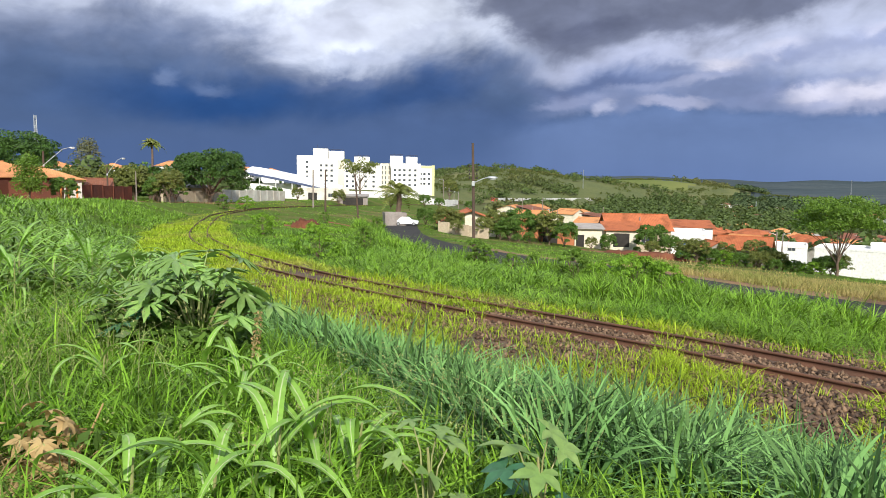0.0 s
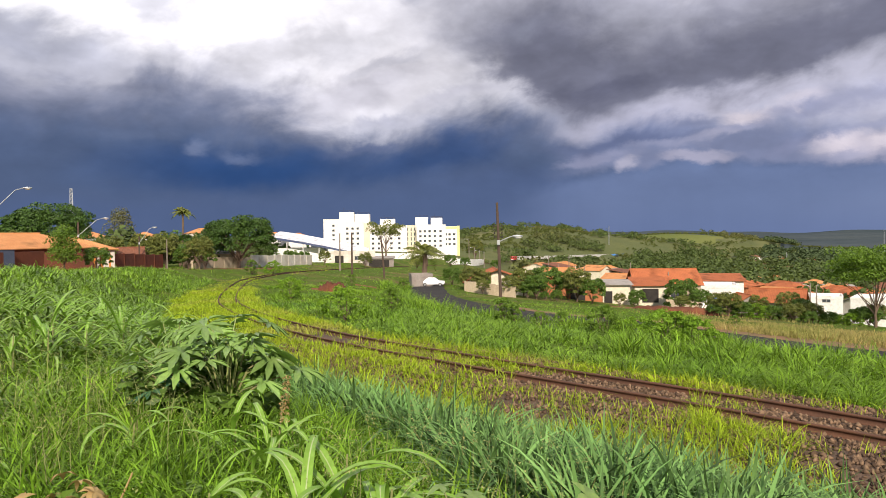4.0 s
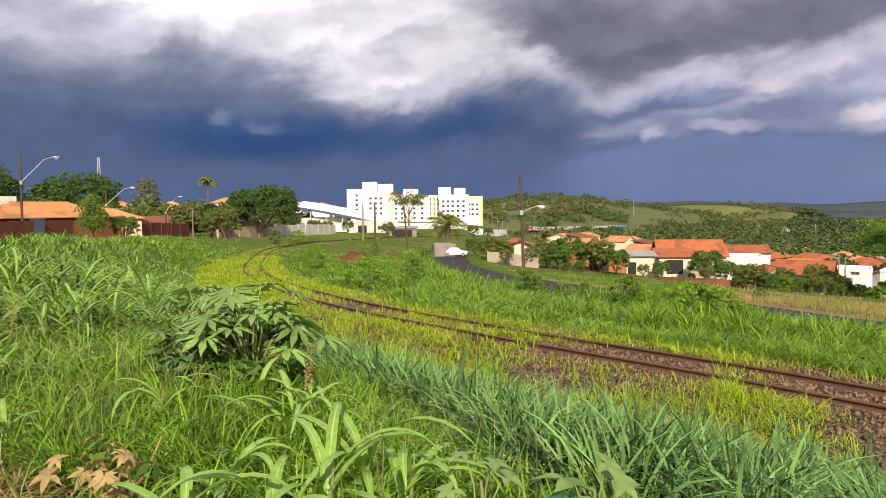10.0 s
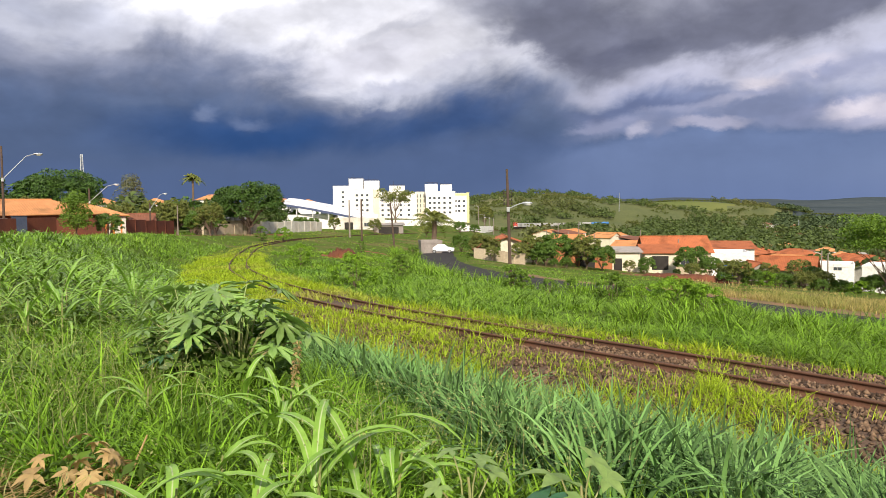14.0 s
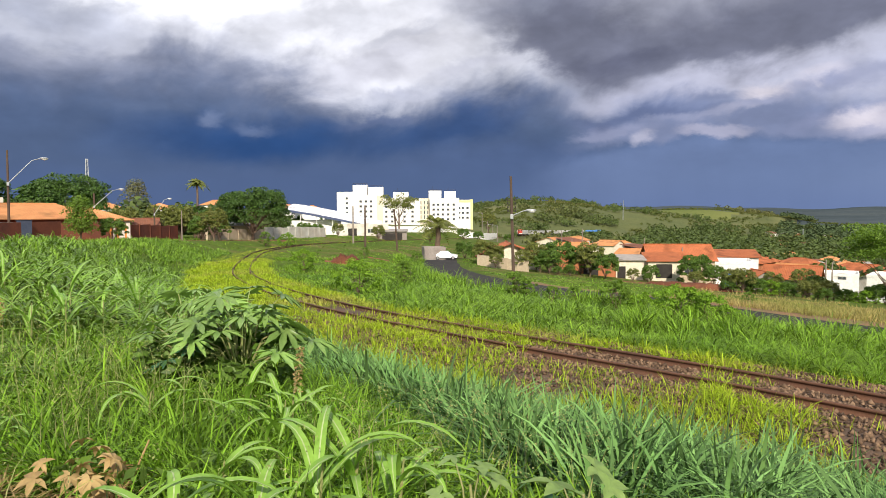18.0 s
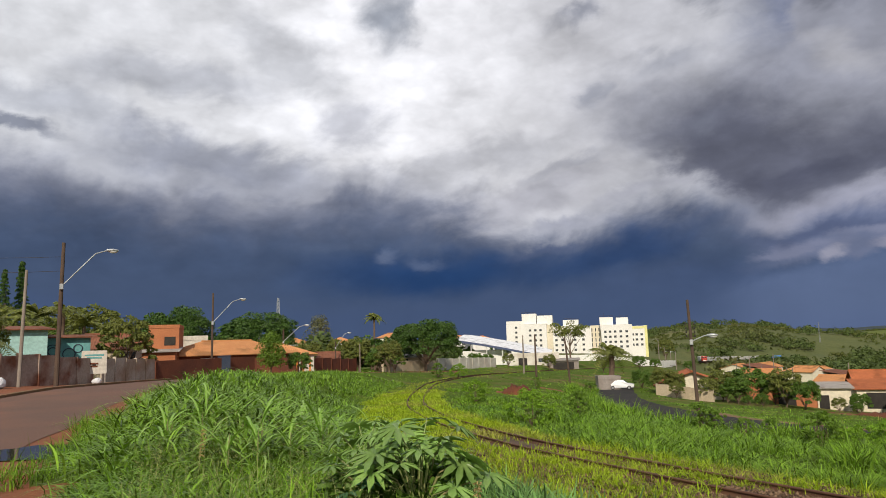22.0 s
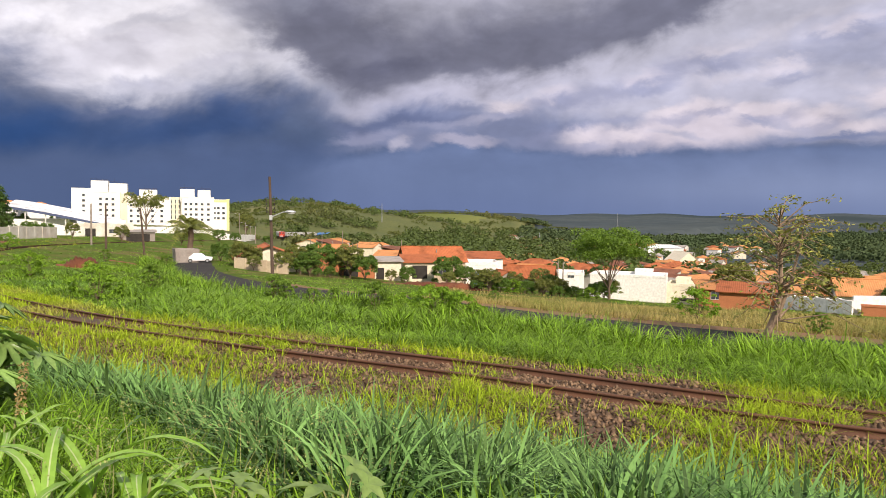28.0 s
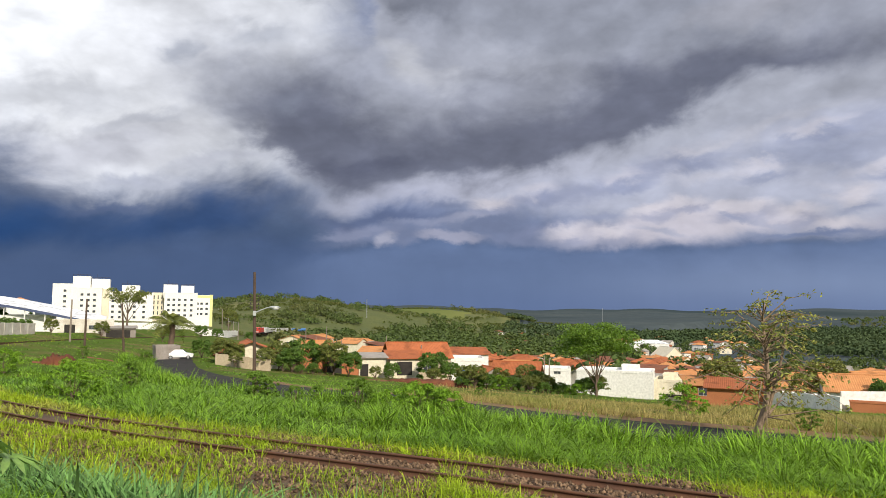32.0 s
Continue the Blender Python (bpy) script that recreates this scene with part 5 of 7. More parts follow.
def house(name, label, az, r, yaw, w, d, h, roof, rise, wall, tile, openings=(), over=0.45, lift=0.0, base=None, deep=3.0, group="", category="house"):
    """A house whose front (-y) turns towards the camera, then by yaw. Its parts: wall, roof, windows, doors, fascia, ridge."""
    p = spot(az, r)
    z = (p.z if base is None else base) + lift
    top = thing(name, label, category, (p.x, p.y, z), -az + yaw, group)
    a, b = w / 2, d / 2
    bm = bmesh.new()
    box(bm, -a, -b, -deep, a, b, h)
    if roof == "gable_x":      # ridge along x
        for s in (-a, a):
            f = [bm.verts.new(c) for c in ((s, -b, h), (s, b, h), (s, 0, h + rise))]
            g = [bm.verts.new(v.co + Vector((0.14 if s < 0 else -0.14, 0, 0))) for v in f]
            bm.faces.new(f), bm.faces.new(g[::-1])
            for i in range(3):
                bm.faces.new((f[i], f[(i + 1) % 3], g[(i + 1) % 3], g[i]))
    elif roof == "gable_y":
        for s in (-b, b):
            f = [bm.verts.new(c) for c in ((-a, s, h), (a, s, h), (0, s, h + rise))]
            g = [bm.verts.new(v.co + Vector((0, 0.14 if s < 0 else -0.14, 0))) for v in f]
            bm.faces.new(f), bm.faces.new(g[::-1])
            for i in range(3):
                bm.faces.new((f[i], f[(i + 1) % 3], g[(i + 1) % 3], g[i]))
    bmesh.ops.recalc_face_normals(bm, faces=bm.faces[:])
    part("wall", bm, wall, top)
    o = over
    t = 0.09
    if roof == "gable_x":
        k = rise / b
        rf = bmesh.new()
        poly_slab(rf, [(-a - o, -b - o, h - o * k + t), (a + o, -b - o, h - o * k + t), (a + o, 0, h + rise + t), (-a - o, 0, h + rise + t)], t)
        poly_slab(rf, [(a + o, b + o, h - o * k + t), (-a - o, b + o, h - o * k + t), (-a - o, 0, h + rise + t), (a + o, 0, h + rise + t)], t)
        rp = part("roof", rf, tile, top)
        part("ridge", one(tube, [(-a - o, 0, h + rise + t), (a + o, 0, h + rise + t)], [0.11, 0.11], 8), tile, rp)
    elif roof == "gable_y":
        k = rise / a
        rf = bmesh.new()
        poly_slab(rf, [(-a - o, b + o, h - o * k + t), (-a - o, -b - o, h - o * k + t), (0, -b - o, h + rise + t), (0, b + o, h + rise + t)], t)
        poly_slab(rf, [(a + o, -b - o, h - o * k + t), (a + o, b + o, h - o * k + t), (0, b + o, h + rise + t), (0, -b - o, h + rise + t)], t)
        rp = part("roof", rf, tile, top)
        part("ridge", one(tube, [(0, -b - o, h + rise + t), (0, b + o, h + rise + t)], [0.11, 0.11], 8), tile, rp)
    elif roof == "hip":
        q = min(a, b) * 0.98
        e = h + t
        low = [(-a - o, -b - o), (a + o, -b - o), (a + o, b + o), (-a - o, b + o)]
        if a >= b:
            r0, r1 = (-a + q, 0), (a - q, 0)
            slopes = [[0, 1, "b", "a"], [1, 2, "b"], [2, 3, "a", "b"], [3, 0, "a"]]
        else:
            r0, r1 = (0, -b + q), (0, b - q)
            slopes = [[0, 1, "a"], [1, 2, "b", "a"], [2, 3, "b"], [3, 0, "a", "b"]]
        rf = bmesh.new()
        for sl in slopes:
            cs = [(*(r0 if i == "a" else r1), e + rise) if isinstance(i, str) else (*low[i], e - 0.12) for i in sl]
            poly_slab(rf, cs, t)
        rp = part("roof", rf, tile, top)
        part("ridge", one(tube, [(*r0, e + rise), (*r1, e + rise)], [0.11, 0.11], 8), tile, rp)
    elif roof == "shed":
        rf = bmesh.new()
        poly_slab(rf, [(-a - o, -b - o, h + t), (a + o, -b - o, h + t), (a + o, b + o, h + rise + t), (-a - o, b + o, h + rise + t)], t)
        part("roof", rf, tile, top)
        part("wall", one(box, -a + 0.01, b - 0.2, h, a - 0.01, b - 0.05, h + rise - 0.15), wall, top)
    else:
        rf = bmesh.new()
        for c in ((-a - 0.05, -b - 0.05, a + 0.05, -b + 0.15), (-a - 0.05, b - 0.15, a + 0.05, b + 0.05), (-a - 0.05, -b + 0.15, -a + 0.15, b - 0.15), (a - 0.15, -b + 0.15, a + 0.05, b - 0.15)):
            box(rf, c[0], c[1], h + 0.002, c[2], c[3], h + 0.35 + rise)
        part("parapet", rf, wall, top)
    for (x, zz, ww, hh, kind) in openings:
        opening(top, x, zz, ww, hh, -b, kind)
    return top


def free_wall(name, label, az0, r0, az1, r1, h, mat, thick=0.18, panels=0, lean=0.0, base0=None):
    """A garden wall between two spots, in panels with pillars where it has them."""
    p, q = spot(az0, r0), spot(az1, r1)
    v = q - p
    L = math.hypot(v.x, v.y)
    top = thing(name, label, "wall", (p.x, p.y, p.z), math.degrees(math.atan2(v.y, v.x)))
    n = max(1, panels)
    rng = random.Random(int(az0 * 10))
    for i in range(n):
        z0, z1 = v.z * i / n, v.z * (i + 1) / n
        z0 = (z0 + z1) / 2
        hh = h + rng.uniform(-0.06, 0.06) * (n > 1)
        part("panel", one(box, L * i / n + 0.01, -thick / 2, z0 - 1.2, L * (i + 1) / n - 0.01, thick / 2, z0 + hh), mat, top)
        if panels:
            part("pillar", one(box, L * i / n - 0.13, -thick / 2 - 0.06, z0 - 1.2, L * i / n + 0.008, thick / 2 + 0.06, z0 + hh + 0.1), mat, top)
    return top


def pole(name, label, az, r, h, mat, rad=0.15, lamp=None, insulators=False, lean=0.0, lean_y=0.0):
    """A street pole; lamp = (height, reach, rise, turn) for a bent arm with a lamp head."""
    p = spot(az, r)
    top = thing(name, label, "pole", (p.x, p.y, p.z), -az)
    bm = one(tube, [(0, 0, -0.6), (lean * h * 0.5, lean_y * h * 0.5, h * 0.5), (lean * h, lean_y * h, h)], [rad, rad * 0.85, rad * 0.68], 10)
    part("shaft", bm, mat, top)
    if lamp:
        z, reach, rise, turn = lamp
        c, s = math.cos(radians(turn)), math.sin(radians(turn))
        x0 = lean * z
        pts = [(x0 + c * reach * t, s * reach * t, z + rise * (t * 1.25 if t < 0.72 else 0.9 + (t - 0.72) * 0.36)) for t in (0, 0.2, 0.4, 0.6, 0.72, 0.82, 0.92, 1.0)]
        arm = part("arm", one(tube, pts, [0.035] * 8, 6), M["steel"], top)
        bm = bmesh.new()
        bmesh.ops.create_uvsphere(bm, u_segments=12, v_segments=8, radius=0.5, matrix=pose(x0 + c * (reach + 0.22), s * (reach + 0.22), z + rise, 0, 0, turn) @ Matrix.Diagonal((0.72, 0.36, 0.2, 1)))
        head = part("lamp_head", bm, M["steel"], top)
        bm = bmesh.new()
        bmesh.ops.create_uvsphere(bm, u_segments=12, v_segments=8, radius=0.5, matrix=pose(x0 + c * (reach + 0.26), s * (reach + 0.26), z + rise - 0.04, 0, 0, turn) @ Matrix.Diagonal((0.5, 0.3, 0.26, 1)))
        part("bowl", bm, M["lampglass"], head)
        bm = one(box, x0 - 0.1, -rad - 0.14, z - 0.2, x0 + 0.1, -rad + 0.02, z + 0.12, 0.02)
        part("control_box", bm, M["steel"], top)
    if insulators:
        for i in range(4):
            z = h - 1.55 - 0.24 * i
            part("cross_bar", one(box, lean * z - 0.30, -0.02, z - 0.012, lean * z + 0.30, 0.02, z + 0.012), M["dark"], top)
            for sx in (-0.24, 0.24):
                part("insulator", one(tube, [(lean * z + sx, 0, z - 0.02), (lean * z + sx, 0, z + 0.05), (lean * z + sx, 0, z + 0.13)], [0.03, 0.05, 0.035], 8), M["dark"], top)
    return top


def wire(name, a, b, sag, rad=0.012, mat="steel", label="thin pale overhead wire between poles"):
    a, b = Vector(a), Vector(b)
    pts = [a.lerp(b, t / 12) - Vector((0, 0, sag * 4 * (t / 12) * (1 - t / 12))) for t in range(13)]
    return tagged(part(name, one(tube, pts, [rad] * 13, 5), M[mat]), label, "cable")


# -- the white apartment blocks on the rise --
def apartments():
    r = 354.0
    k = 0.0867                       # metres to a step of the blocks' common grid
    az0 = -9.73 + (600 - 65) * 0.01391
    cx, cy = r * math.sin(radians(az0)), r * math.cos(radians(az0))
    top = thing("apartment_building", "white five-storey apartment blocks with roof towers and small square windows", "apartment building", (cx, cy, 0), -az0)
    X = lambda v: (v - 600) * k
    Z = lambda v: 12.1 - (v - 85) * k

    def block(x0, x1, top_z, front, back, mat, name="wall", cols=(), rows=(), ww=1.15, wh=1.0, lab=""):
        b = part(name, one(box, X(x0), front, -9.0, X(x1), back, Z(top_z)), mat, top, lab)
        part("parapet", one(box, X(x0) - 0.08, front - 0.08, Z(top_z) + 0.004, X(x1) + 0.08, back, Z(top_z) + 0.25), mat, b)
        for c in cols:
            for rz in rows:
                x, z = X(c), Z(rz)
                win = part("window", one(box, x - ww / 2 - 0.08, front - 0.07, z - wh / 2 - 0.12, x + ww / 2 + 0.08, front - 0.003, z - wh / 2), M["frame"], b)
                part("pane", one(box, x - ww / 2, front - 0.035, z - wh / 2 + 0.004, x + ww / 2, front + 0.01, z + wh / 2), M["glass"], win)
    R4 = (126, 154, 181, 209, 237)
    block(65, 158, 92, 5.0, 20.0, M["white"], cols=(122,), rows=R4)
    block(156, 300, 112, 0.0, 18.0, M["white"], cols=(207, 237, 266), rows=(145, 173, 202, 231, 259))
    block(298, 332, 118, 1.6, 18.0, M["cream"])
    block(330, 482, 128, 3.2, 20.0, M["white"], cols=(350, 384, 455), rows=(176, 204, 232, 260))
    block(480, 545, 132, 5.0, 20.0, M["white"], cols=(500,), rows=(176, 204, 232, 260))
    block(540, 602, 130, 7.0, 20.0, M["cream"], cols=(549, 569, 588), rows=(152, 180, 208, 236, 262), ww=0.45, wh=1.7)
    block(600, 767, 130, 0.0, 18.0, M["white"], cols=(622, 648, 675, 705, 737), rows=(165, 193, 221, 248))
    block(766, 836, 140, 4.0, 19.0, M["white"], cols=(770, 791, 818), rows=(184, 212, 240))
    block(835, 849, 138, 3.7, 19.0, M["yellow"], lab="pale yellow end strip")
    part("trim", one(box, X(766), 3.9, Z(152), X(836), 4.01, Z(139)), M["yellow"], top, "pale yellow band under the roof")
    for x0, x1, zt, f in ((159, 241, 50, 3.0), (245, 331, 62, 4.0), (389, 476, 91, 6.5), (594, 667, 84, 3.0), (684, 750, 88, 4.0)):
        b = part("roof_tower", one(box, X(x0), f, 6.0, X(x1), f + 7.0, Z(zt)), M["white"], top, "white water-tank tower")
        rb = bmesh.new()
        for i in range(6):
            x = X(x0) + (X(x1) - X(x0)) * i / 5
            tube(rb, [(x, f + 0.1, Z(zt)), (x, f + 0.1, Z(zt) + 0.7)], [0.05, 0.05], 4)
        tube(rb, [(X(x0), f + 0.1, Z(zt) + 0.7), (X(x1), f + 0.1, Z(zt) + 0.7)], [0.05, 0.05], 4)
        tube(rb, [(X(x0) + 2, f + 2, Z(zt)), (X(x0) + 2, f + 2, Z(zt) + 2.2)], [0.05, 0.04], 4)
        part("railing", rb, M["dark"], b)


apartments()
free_wall("white_wall", "long white boundary wall below the apartments", -7.2, 300, -2.4, 303, 2.6, M["white"], 0.3, 8)
free_wall("white_wall", "long white boundary wall below the apartments", -2.4, 303, 2.0, 322, 2.2, M["white"], 0.3, 8)
free_wall("white_wall", "white boundary wall climbing to the apartments' gate", 2.0, 322, 3.1, 362, 2.2, M["white"], 0.3, 5)

# -- the hall with the long white roof and the yards before it --
def hall():
    p = spot(-10.2, 232)
    top = thing("sports_hall", "low white hall with a long curved metal roof", "hall", (p.x, p.y, p.z), 10.2 - 6)
    part("wall", one(box, -13.5, 0, -3, 15, 18, 2.0), M["white"], top)
    part("wall", one(box, -13.5, 0.02, 2.0, 2.0, 17.9, 4.6), M["white"], top)
    bm = bmesh.new()
    n = 14
    f = lambda x: 8.6 - 6.0 * ((x + 14.5) / 30.5) ** 1.2
    loops = []
    for i in range(n + 1):
        x = -14.5 + 30.5 * i / n
        loops.append([bm.verts.new(c) for c in ((x, -3.0, f(x) - 0.4), (x, 19, f(x) + 1.6), (x, 19, f(x) + 1.35), (x, -3.0, f(x) - 0.65))])
    for a, b in zip(loops, loops[1:]):
        for j in range(4):
            bm.faces.new((a[j], b[j], b[(j + 1) % 4], a[(j + 1) % 4]))
    bm.faces.new(loops[0]), bm.faces.new(loops[-1][::-1])
    bmesh.ops.recalc_face_normals(bm, faces=bm.faces[:])
    part("roof", bm, M["metal_roof"], top)
    bm = bmesh.new()
    loops = []
    for i in range(n + 1):
        x = -14.5 + 30.5 * i / n
        loops.append([bm.verts.new((x, y, f(x) - 0.5 + z)) for y, z in ((-3.25, -0.55), (-3.25, 0.12), (-3.03, 0.12), (-3.03, -0.55))])
    for a, b in zip(loops, loops[1:]):
        for j in range(4):
            bm.faces.new((a[j], b[j], b[(j + 1) % 4], a[(j + 1) % 4]))
    bm.faces.new(loops[0]), bm.faces.new(loops[-1][::-1])
    part("fascia", bm, M["blue_trim"], top, "dark blue roof edge")
    for x in (-9, -4, 1, 6, 11):
        part("column", one(tube, [(x, -2.6, -3), (x, -2.6, f(x) - 0.8)], [0.16, 0.16], 8), M["white"], top)


hall()
house("workshop", "low white workshop with a dark open bay", -7.6, 205, 0, 14, 7, 2.8, "flat", 0.2, M["offwhite"], M["fibro"], [(-3, 0, 2.4, 2.1, "dark"), (2, 0.9, 1.4, 1.0, "window")])
house("workshop", "open-fronted dark shelter with a light flat roof", -5.3, 200, 0, 8, 6, 2.6, "shed", 0.5, M["grey"], M["fibro"], [(0, 0, 5.5, 2.2, "dark")])
free_wall("yard_wall", "pale stained concrete yard wall", -15.2, 142, -10.6, 172, 2.3, M["offwhite"], 0.2, 9)
free_wall("yard_wall", "brownish low yard wall under trees", -19.5, 122, -15.3, 142, 1.9, M["beige"], 0.2, 6)

# -- left street: walls, gates and houses --
free_wall("garden_wall", "patched brown and grey garden wall", -47.5, 44.5, -42.9, 49.0, 1.75, M["patched"], 0.2, 4)
free_wall("garden_wall", "dark brown garden wall with bare patches", -42.8, 49.2, -40.6, 53.0, 1.7, M["patched"], 0.2, 2)
free_wall("corrugated_fence", "weathered grey corrugated sheet fence", -39.9, 54.5, -36.5, 62.0, 1.7, M["sheet"], 0.12, 5)
free_wall("garden_wall", "long dark red-brown garden wall", -36.4, 62.3, -29.4, 73.5, 1.75, M["brown"], 0.18, 0)
house("garage_gate", "dark navy metal gate in the brown wall", -31.6, 69.2, 12, 1.1, 0.3, 1.95, "flat", -0.3, M["navy"], M["fibro"], category="gate")
house("teal_house", "pale aqua house with a low dark roof", -48.0, 62, 2, 9.0, 7.5, 3.3, "shed", 0.5, M["aqua"], M["tile_old"], [(-1.5, 1.2, 1.4, 1.1, "window")], lift=0.4)
annex = house("teal_annex", "teal annex, its wall darkened for shade, with painted swirls", -42.6, 64, 4, 3.6, 5.0, 2.9, "shed", 0.3, M["teal"], M["tile_old"], lift=0.4)
for x, z, r_ in ((-0.75, 1.9, 0.5), (-0.75, 1.9, 0.3), (0.35, 1.7, 0.42), (0.95, 2.1, 0.3)):
    part("mural", one(tube, [(x + math.cos(k * 0.42) * r_, -2.53, z + math.sin(k * 0.42) * r_) for k in range(16)], [0.035] * 16, 4), M["navy"], annex, "dark painted swirl")
house("brick_house", "unfinished two-storey orange block house", -35.7, 83, -6, 3.0, 5.0, 3.1, "flat", 0.0, M["brick"], M["fibro"], [(0.6, 1.3, 1.1, 0.9, "dark")], lift=2.0, deep=5)
house("brick_house", "lower part of an unfinished orange block house", -36.9, 80, -6, 5.4, 4.0, 2.1, "shed", 0.4, M["brick"], M["fibro"], [(-1, 0.6, 1.6, 1.0, "dark")], lift=0.4)
house("old_house", "small cream house with a brown tile roof", -39.2, 74, -8, 4.2, 5, 2.5, "gable_x", 1.2, M["beige"], M["tile_old"], [(-1.5, 1, 1.2, 1.1, "dark"), (1.5, 1, 1.2, 1.1, "window")], lift=0.3)
house("orange_roof_house", "long low house with a broad orange tile roof", -31.4, 86, 14, 13.5, 8, 2.3, "hip", 1.4, M["brown"], M["tile_new"], [(-3, 0.8, 1.4, 1.1, "window")], lift=0.15)
house("orange_roof_house", "smaller house with an orange tile roof", -27.6, 96, 8, 8, 7, 2.2, "hip", 1.3, M["offwhite"], M["tile_new"], [(0, 0.8, 1.4, 1.1, "window")], lift=0.4)
house("white_house", "white house front behind the orange roofs", -34.3, 98, 0, 5.0, 5, 4.0, "flat", 0.2, M["offwhite"], M["fibro"], [(1, 1.4, 1.0, 1.0, "window")], lift=0.5)
free_wall("picket_fence", "rusty brown sheet-metal garden fence", -28.6, 84, -21.6, 110, 2.1, M["brown"], 0.12, 9)


def stripes():
    p = spot(-26.2, 91.0)
    top = thing("striped_gate", "gate of upright white and orange boards", "gate", (p.x, p.y, p.z), 32)
    for i in range(11):
        part("board", one(box, -2.1 + i * 0.4, -0.35, -0.2, -1.9 + i * 0.4, -0.30, 2.0), M["orange_paint"] if i % 2 else M["offwhite"], top)
    part("rail", one(box, -2.2, -0.29, 0.4, 2.3, -0.24, 0.5), M["grey"], top)


stripes()
house("small_house", "low house with a dark roof behind the fence", -24.2, 122, 0, 5, 5, 2.4, "gable_x", 1.0, M["grey"], M["tile_old"], [(0, 0.8, 1.4, 1.1, "dark")])
house("small_house", "cream house with a light grey roof among trees", -18.0, 138, 0, 9, 6, 2.6, "shed", 0.5, M["beige"], M["fibro"], [(0, 0.8, 2.2, 1.6, "dark")])
for az, r, w, lift in ((-26.6, 210, 10, 5.0), (-22.8, 230, 8, 5.6), (-18.6, 240, 11, 7.0), (-28.5, 200, 7, 4.0), (-13.5, 260, 9, 6.2), (-11.6, 270, 8, 6.2)):
    house("hillside_house", "white-walled house with an orange roof among trees on the rise", az, r, 8, w, 7, 2.8, "hip", 1.4, M["white"], M["tile_new"],
          [(-1.5, 0.8, 1.2, 1.1, "window"), (1.5, 0.8, 1.2, 1.1, "window")], lift=lift, deep=9, group="houses on the rise")

# -- houses below the road --
house("gable_house", "cream house with a broad red tile gable", 3.95, 112, 4, 9.0, 9, 2.0, "gable_y", 1.6, M["cream"], M["tile"], [(-2, 0.9, 1.3, 1.0, "window"), (2, 0.9, 1.3, 1.0, "window")], 0.7)
free_wall("front_wall", "beige front wall along the road", 1.6, 103, 5.6, 99, 1.5, M["beige"], 0.18, 5)
house("beige_shed", "small beige flat-roofed shed beside the parked car", -2.0, 117, 8, 3.4, 3.5, 1.7, "flat", 0.1, M["grey"], M["fibro"], [])
house("tile_house", "house with a faded orange roof behind trees", 8.9, 124, 5, 5.2, 6, 2.6, "gable_x", 1.3, M["brick"], M["tile_new"], [(0, 0.8, 1.2, 1.0, "dark")], lift=0.6)
house("brick_shed", "bare orange brick shed with a flat grey roof", 11.1, 112, 0, 6.0, 5, 2.6, "shed", 0.3, M["brick"], M["fibro"], [(-1.2, 0, 2.2, 1.9, "dark")])
house("brick_shed", "brick and cream shed with fibre-cement roof", 13.3, 112, 6, 4.0, 5, 2.9, "shed", 0.5, M["cream"], M["fibro"], [(-1.2, 0, 1.2, 2.0, "dark")])
house("red_roof_house", "large house with a high red clay roof", 16.9, 120, 10, 9.6, 9.5, 3.1, "gable_x", 2.1, M["beige"], M["tile"], [(-2.8, 0, 2.4, 2.2, "gate"), (1, 0.9, 1.3, 1.0, "window")], lift=0.6)
house("red_roof_porch", "lower red-tiled porch of the large house", 15.8, 114, 10, 4.6, 4.0, 2.5, "shed", 1.1, M["cream"], M["tile"], [(0, 0, 2.4, 2.1, "dark")], lift=0.6, category="porch")
house("garage_house", "white garage front with a bright blue metal door", 20.6, 127, 4, 6.6, 7, 3.6, "flat", 0.3, M["white"], M["fibro"], [(0.2, 0, 2.5, 2.4, "blue")])
house("terrace_house", "white house with a flat red-tiled roof strip", 20.6, 140, 6, 9.0, 7, 4.4, "shed", 1.0, M["white"], M["tile"], [], lift=0.4)
house("red_roof_house", "low house under an old red tile roof", 24.9, 125, -6, 7.6, 7, 2.2, "gable_x", 1.7, M["grey"], M["tile"], [(-2, 0.6, 1.1, 1.0, "window")], lift=0.2)
house("red_roof_annex", "small gabled annex with red tiles", 22.6, 121, 25, 3.0, 4, 2.0, "gable_y", 0.9, M["grey"], M["tile"], [])
house("white_house", "tall plain white-walled house behind roofs", 27.6, 142, 0, 7, 7, 3.3, "flat", 0.2, M["white"], M["fibro"], [(1, 2.8, 1.2, 1.0, "window")])
house("white_block_house", "bright white flat-roofed house", 32.5, 124, -5, 12.0, 8, 3.7, "flat", 0.0, M["white"], M["fibro"], [], lift=0.5)
house("water_tank_box", "small white tank house on the flat roof", 33.6, 127, -5, 2.8, 2.4, 0.7, "flat", 0.0, M["white"], M["fibro"], [], lift=4.5, deep=0.0, category="tank house")
house("cream_house", "pale yellow flat house with stepped walls", 36.6, 128, -4, 5.2, 7, 3.4, "flat", 0.1, M["cream"], M["fibro"], [(0.3, 1.0, 3.0, 0.5, "dark")])
house("cream_house", "upper box of the pale yellow house", 36.5, 131, -4, 2.2, 4, 4.3, "flat", 0.0, M["cream"], M["fibro"], [])
free_wall("white_wall", "long sloping white yard wall", 43.5, 93, 47.8, 83, 1.5, M["white"], 0.2, 6)
free_wall("white_wall", "white rendered house wall with a round grille", 47.8, 85, 53.8, 91, 2.2, M["white"], 0.2, 0)
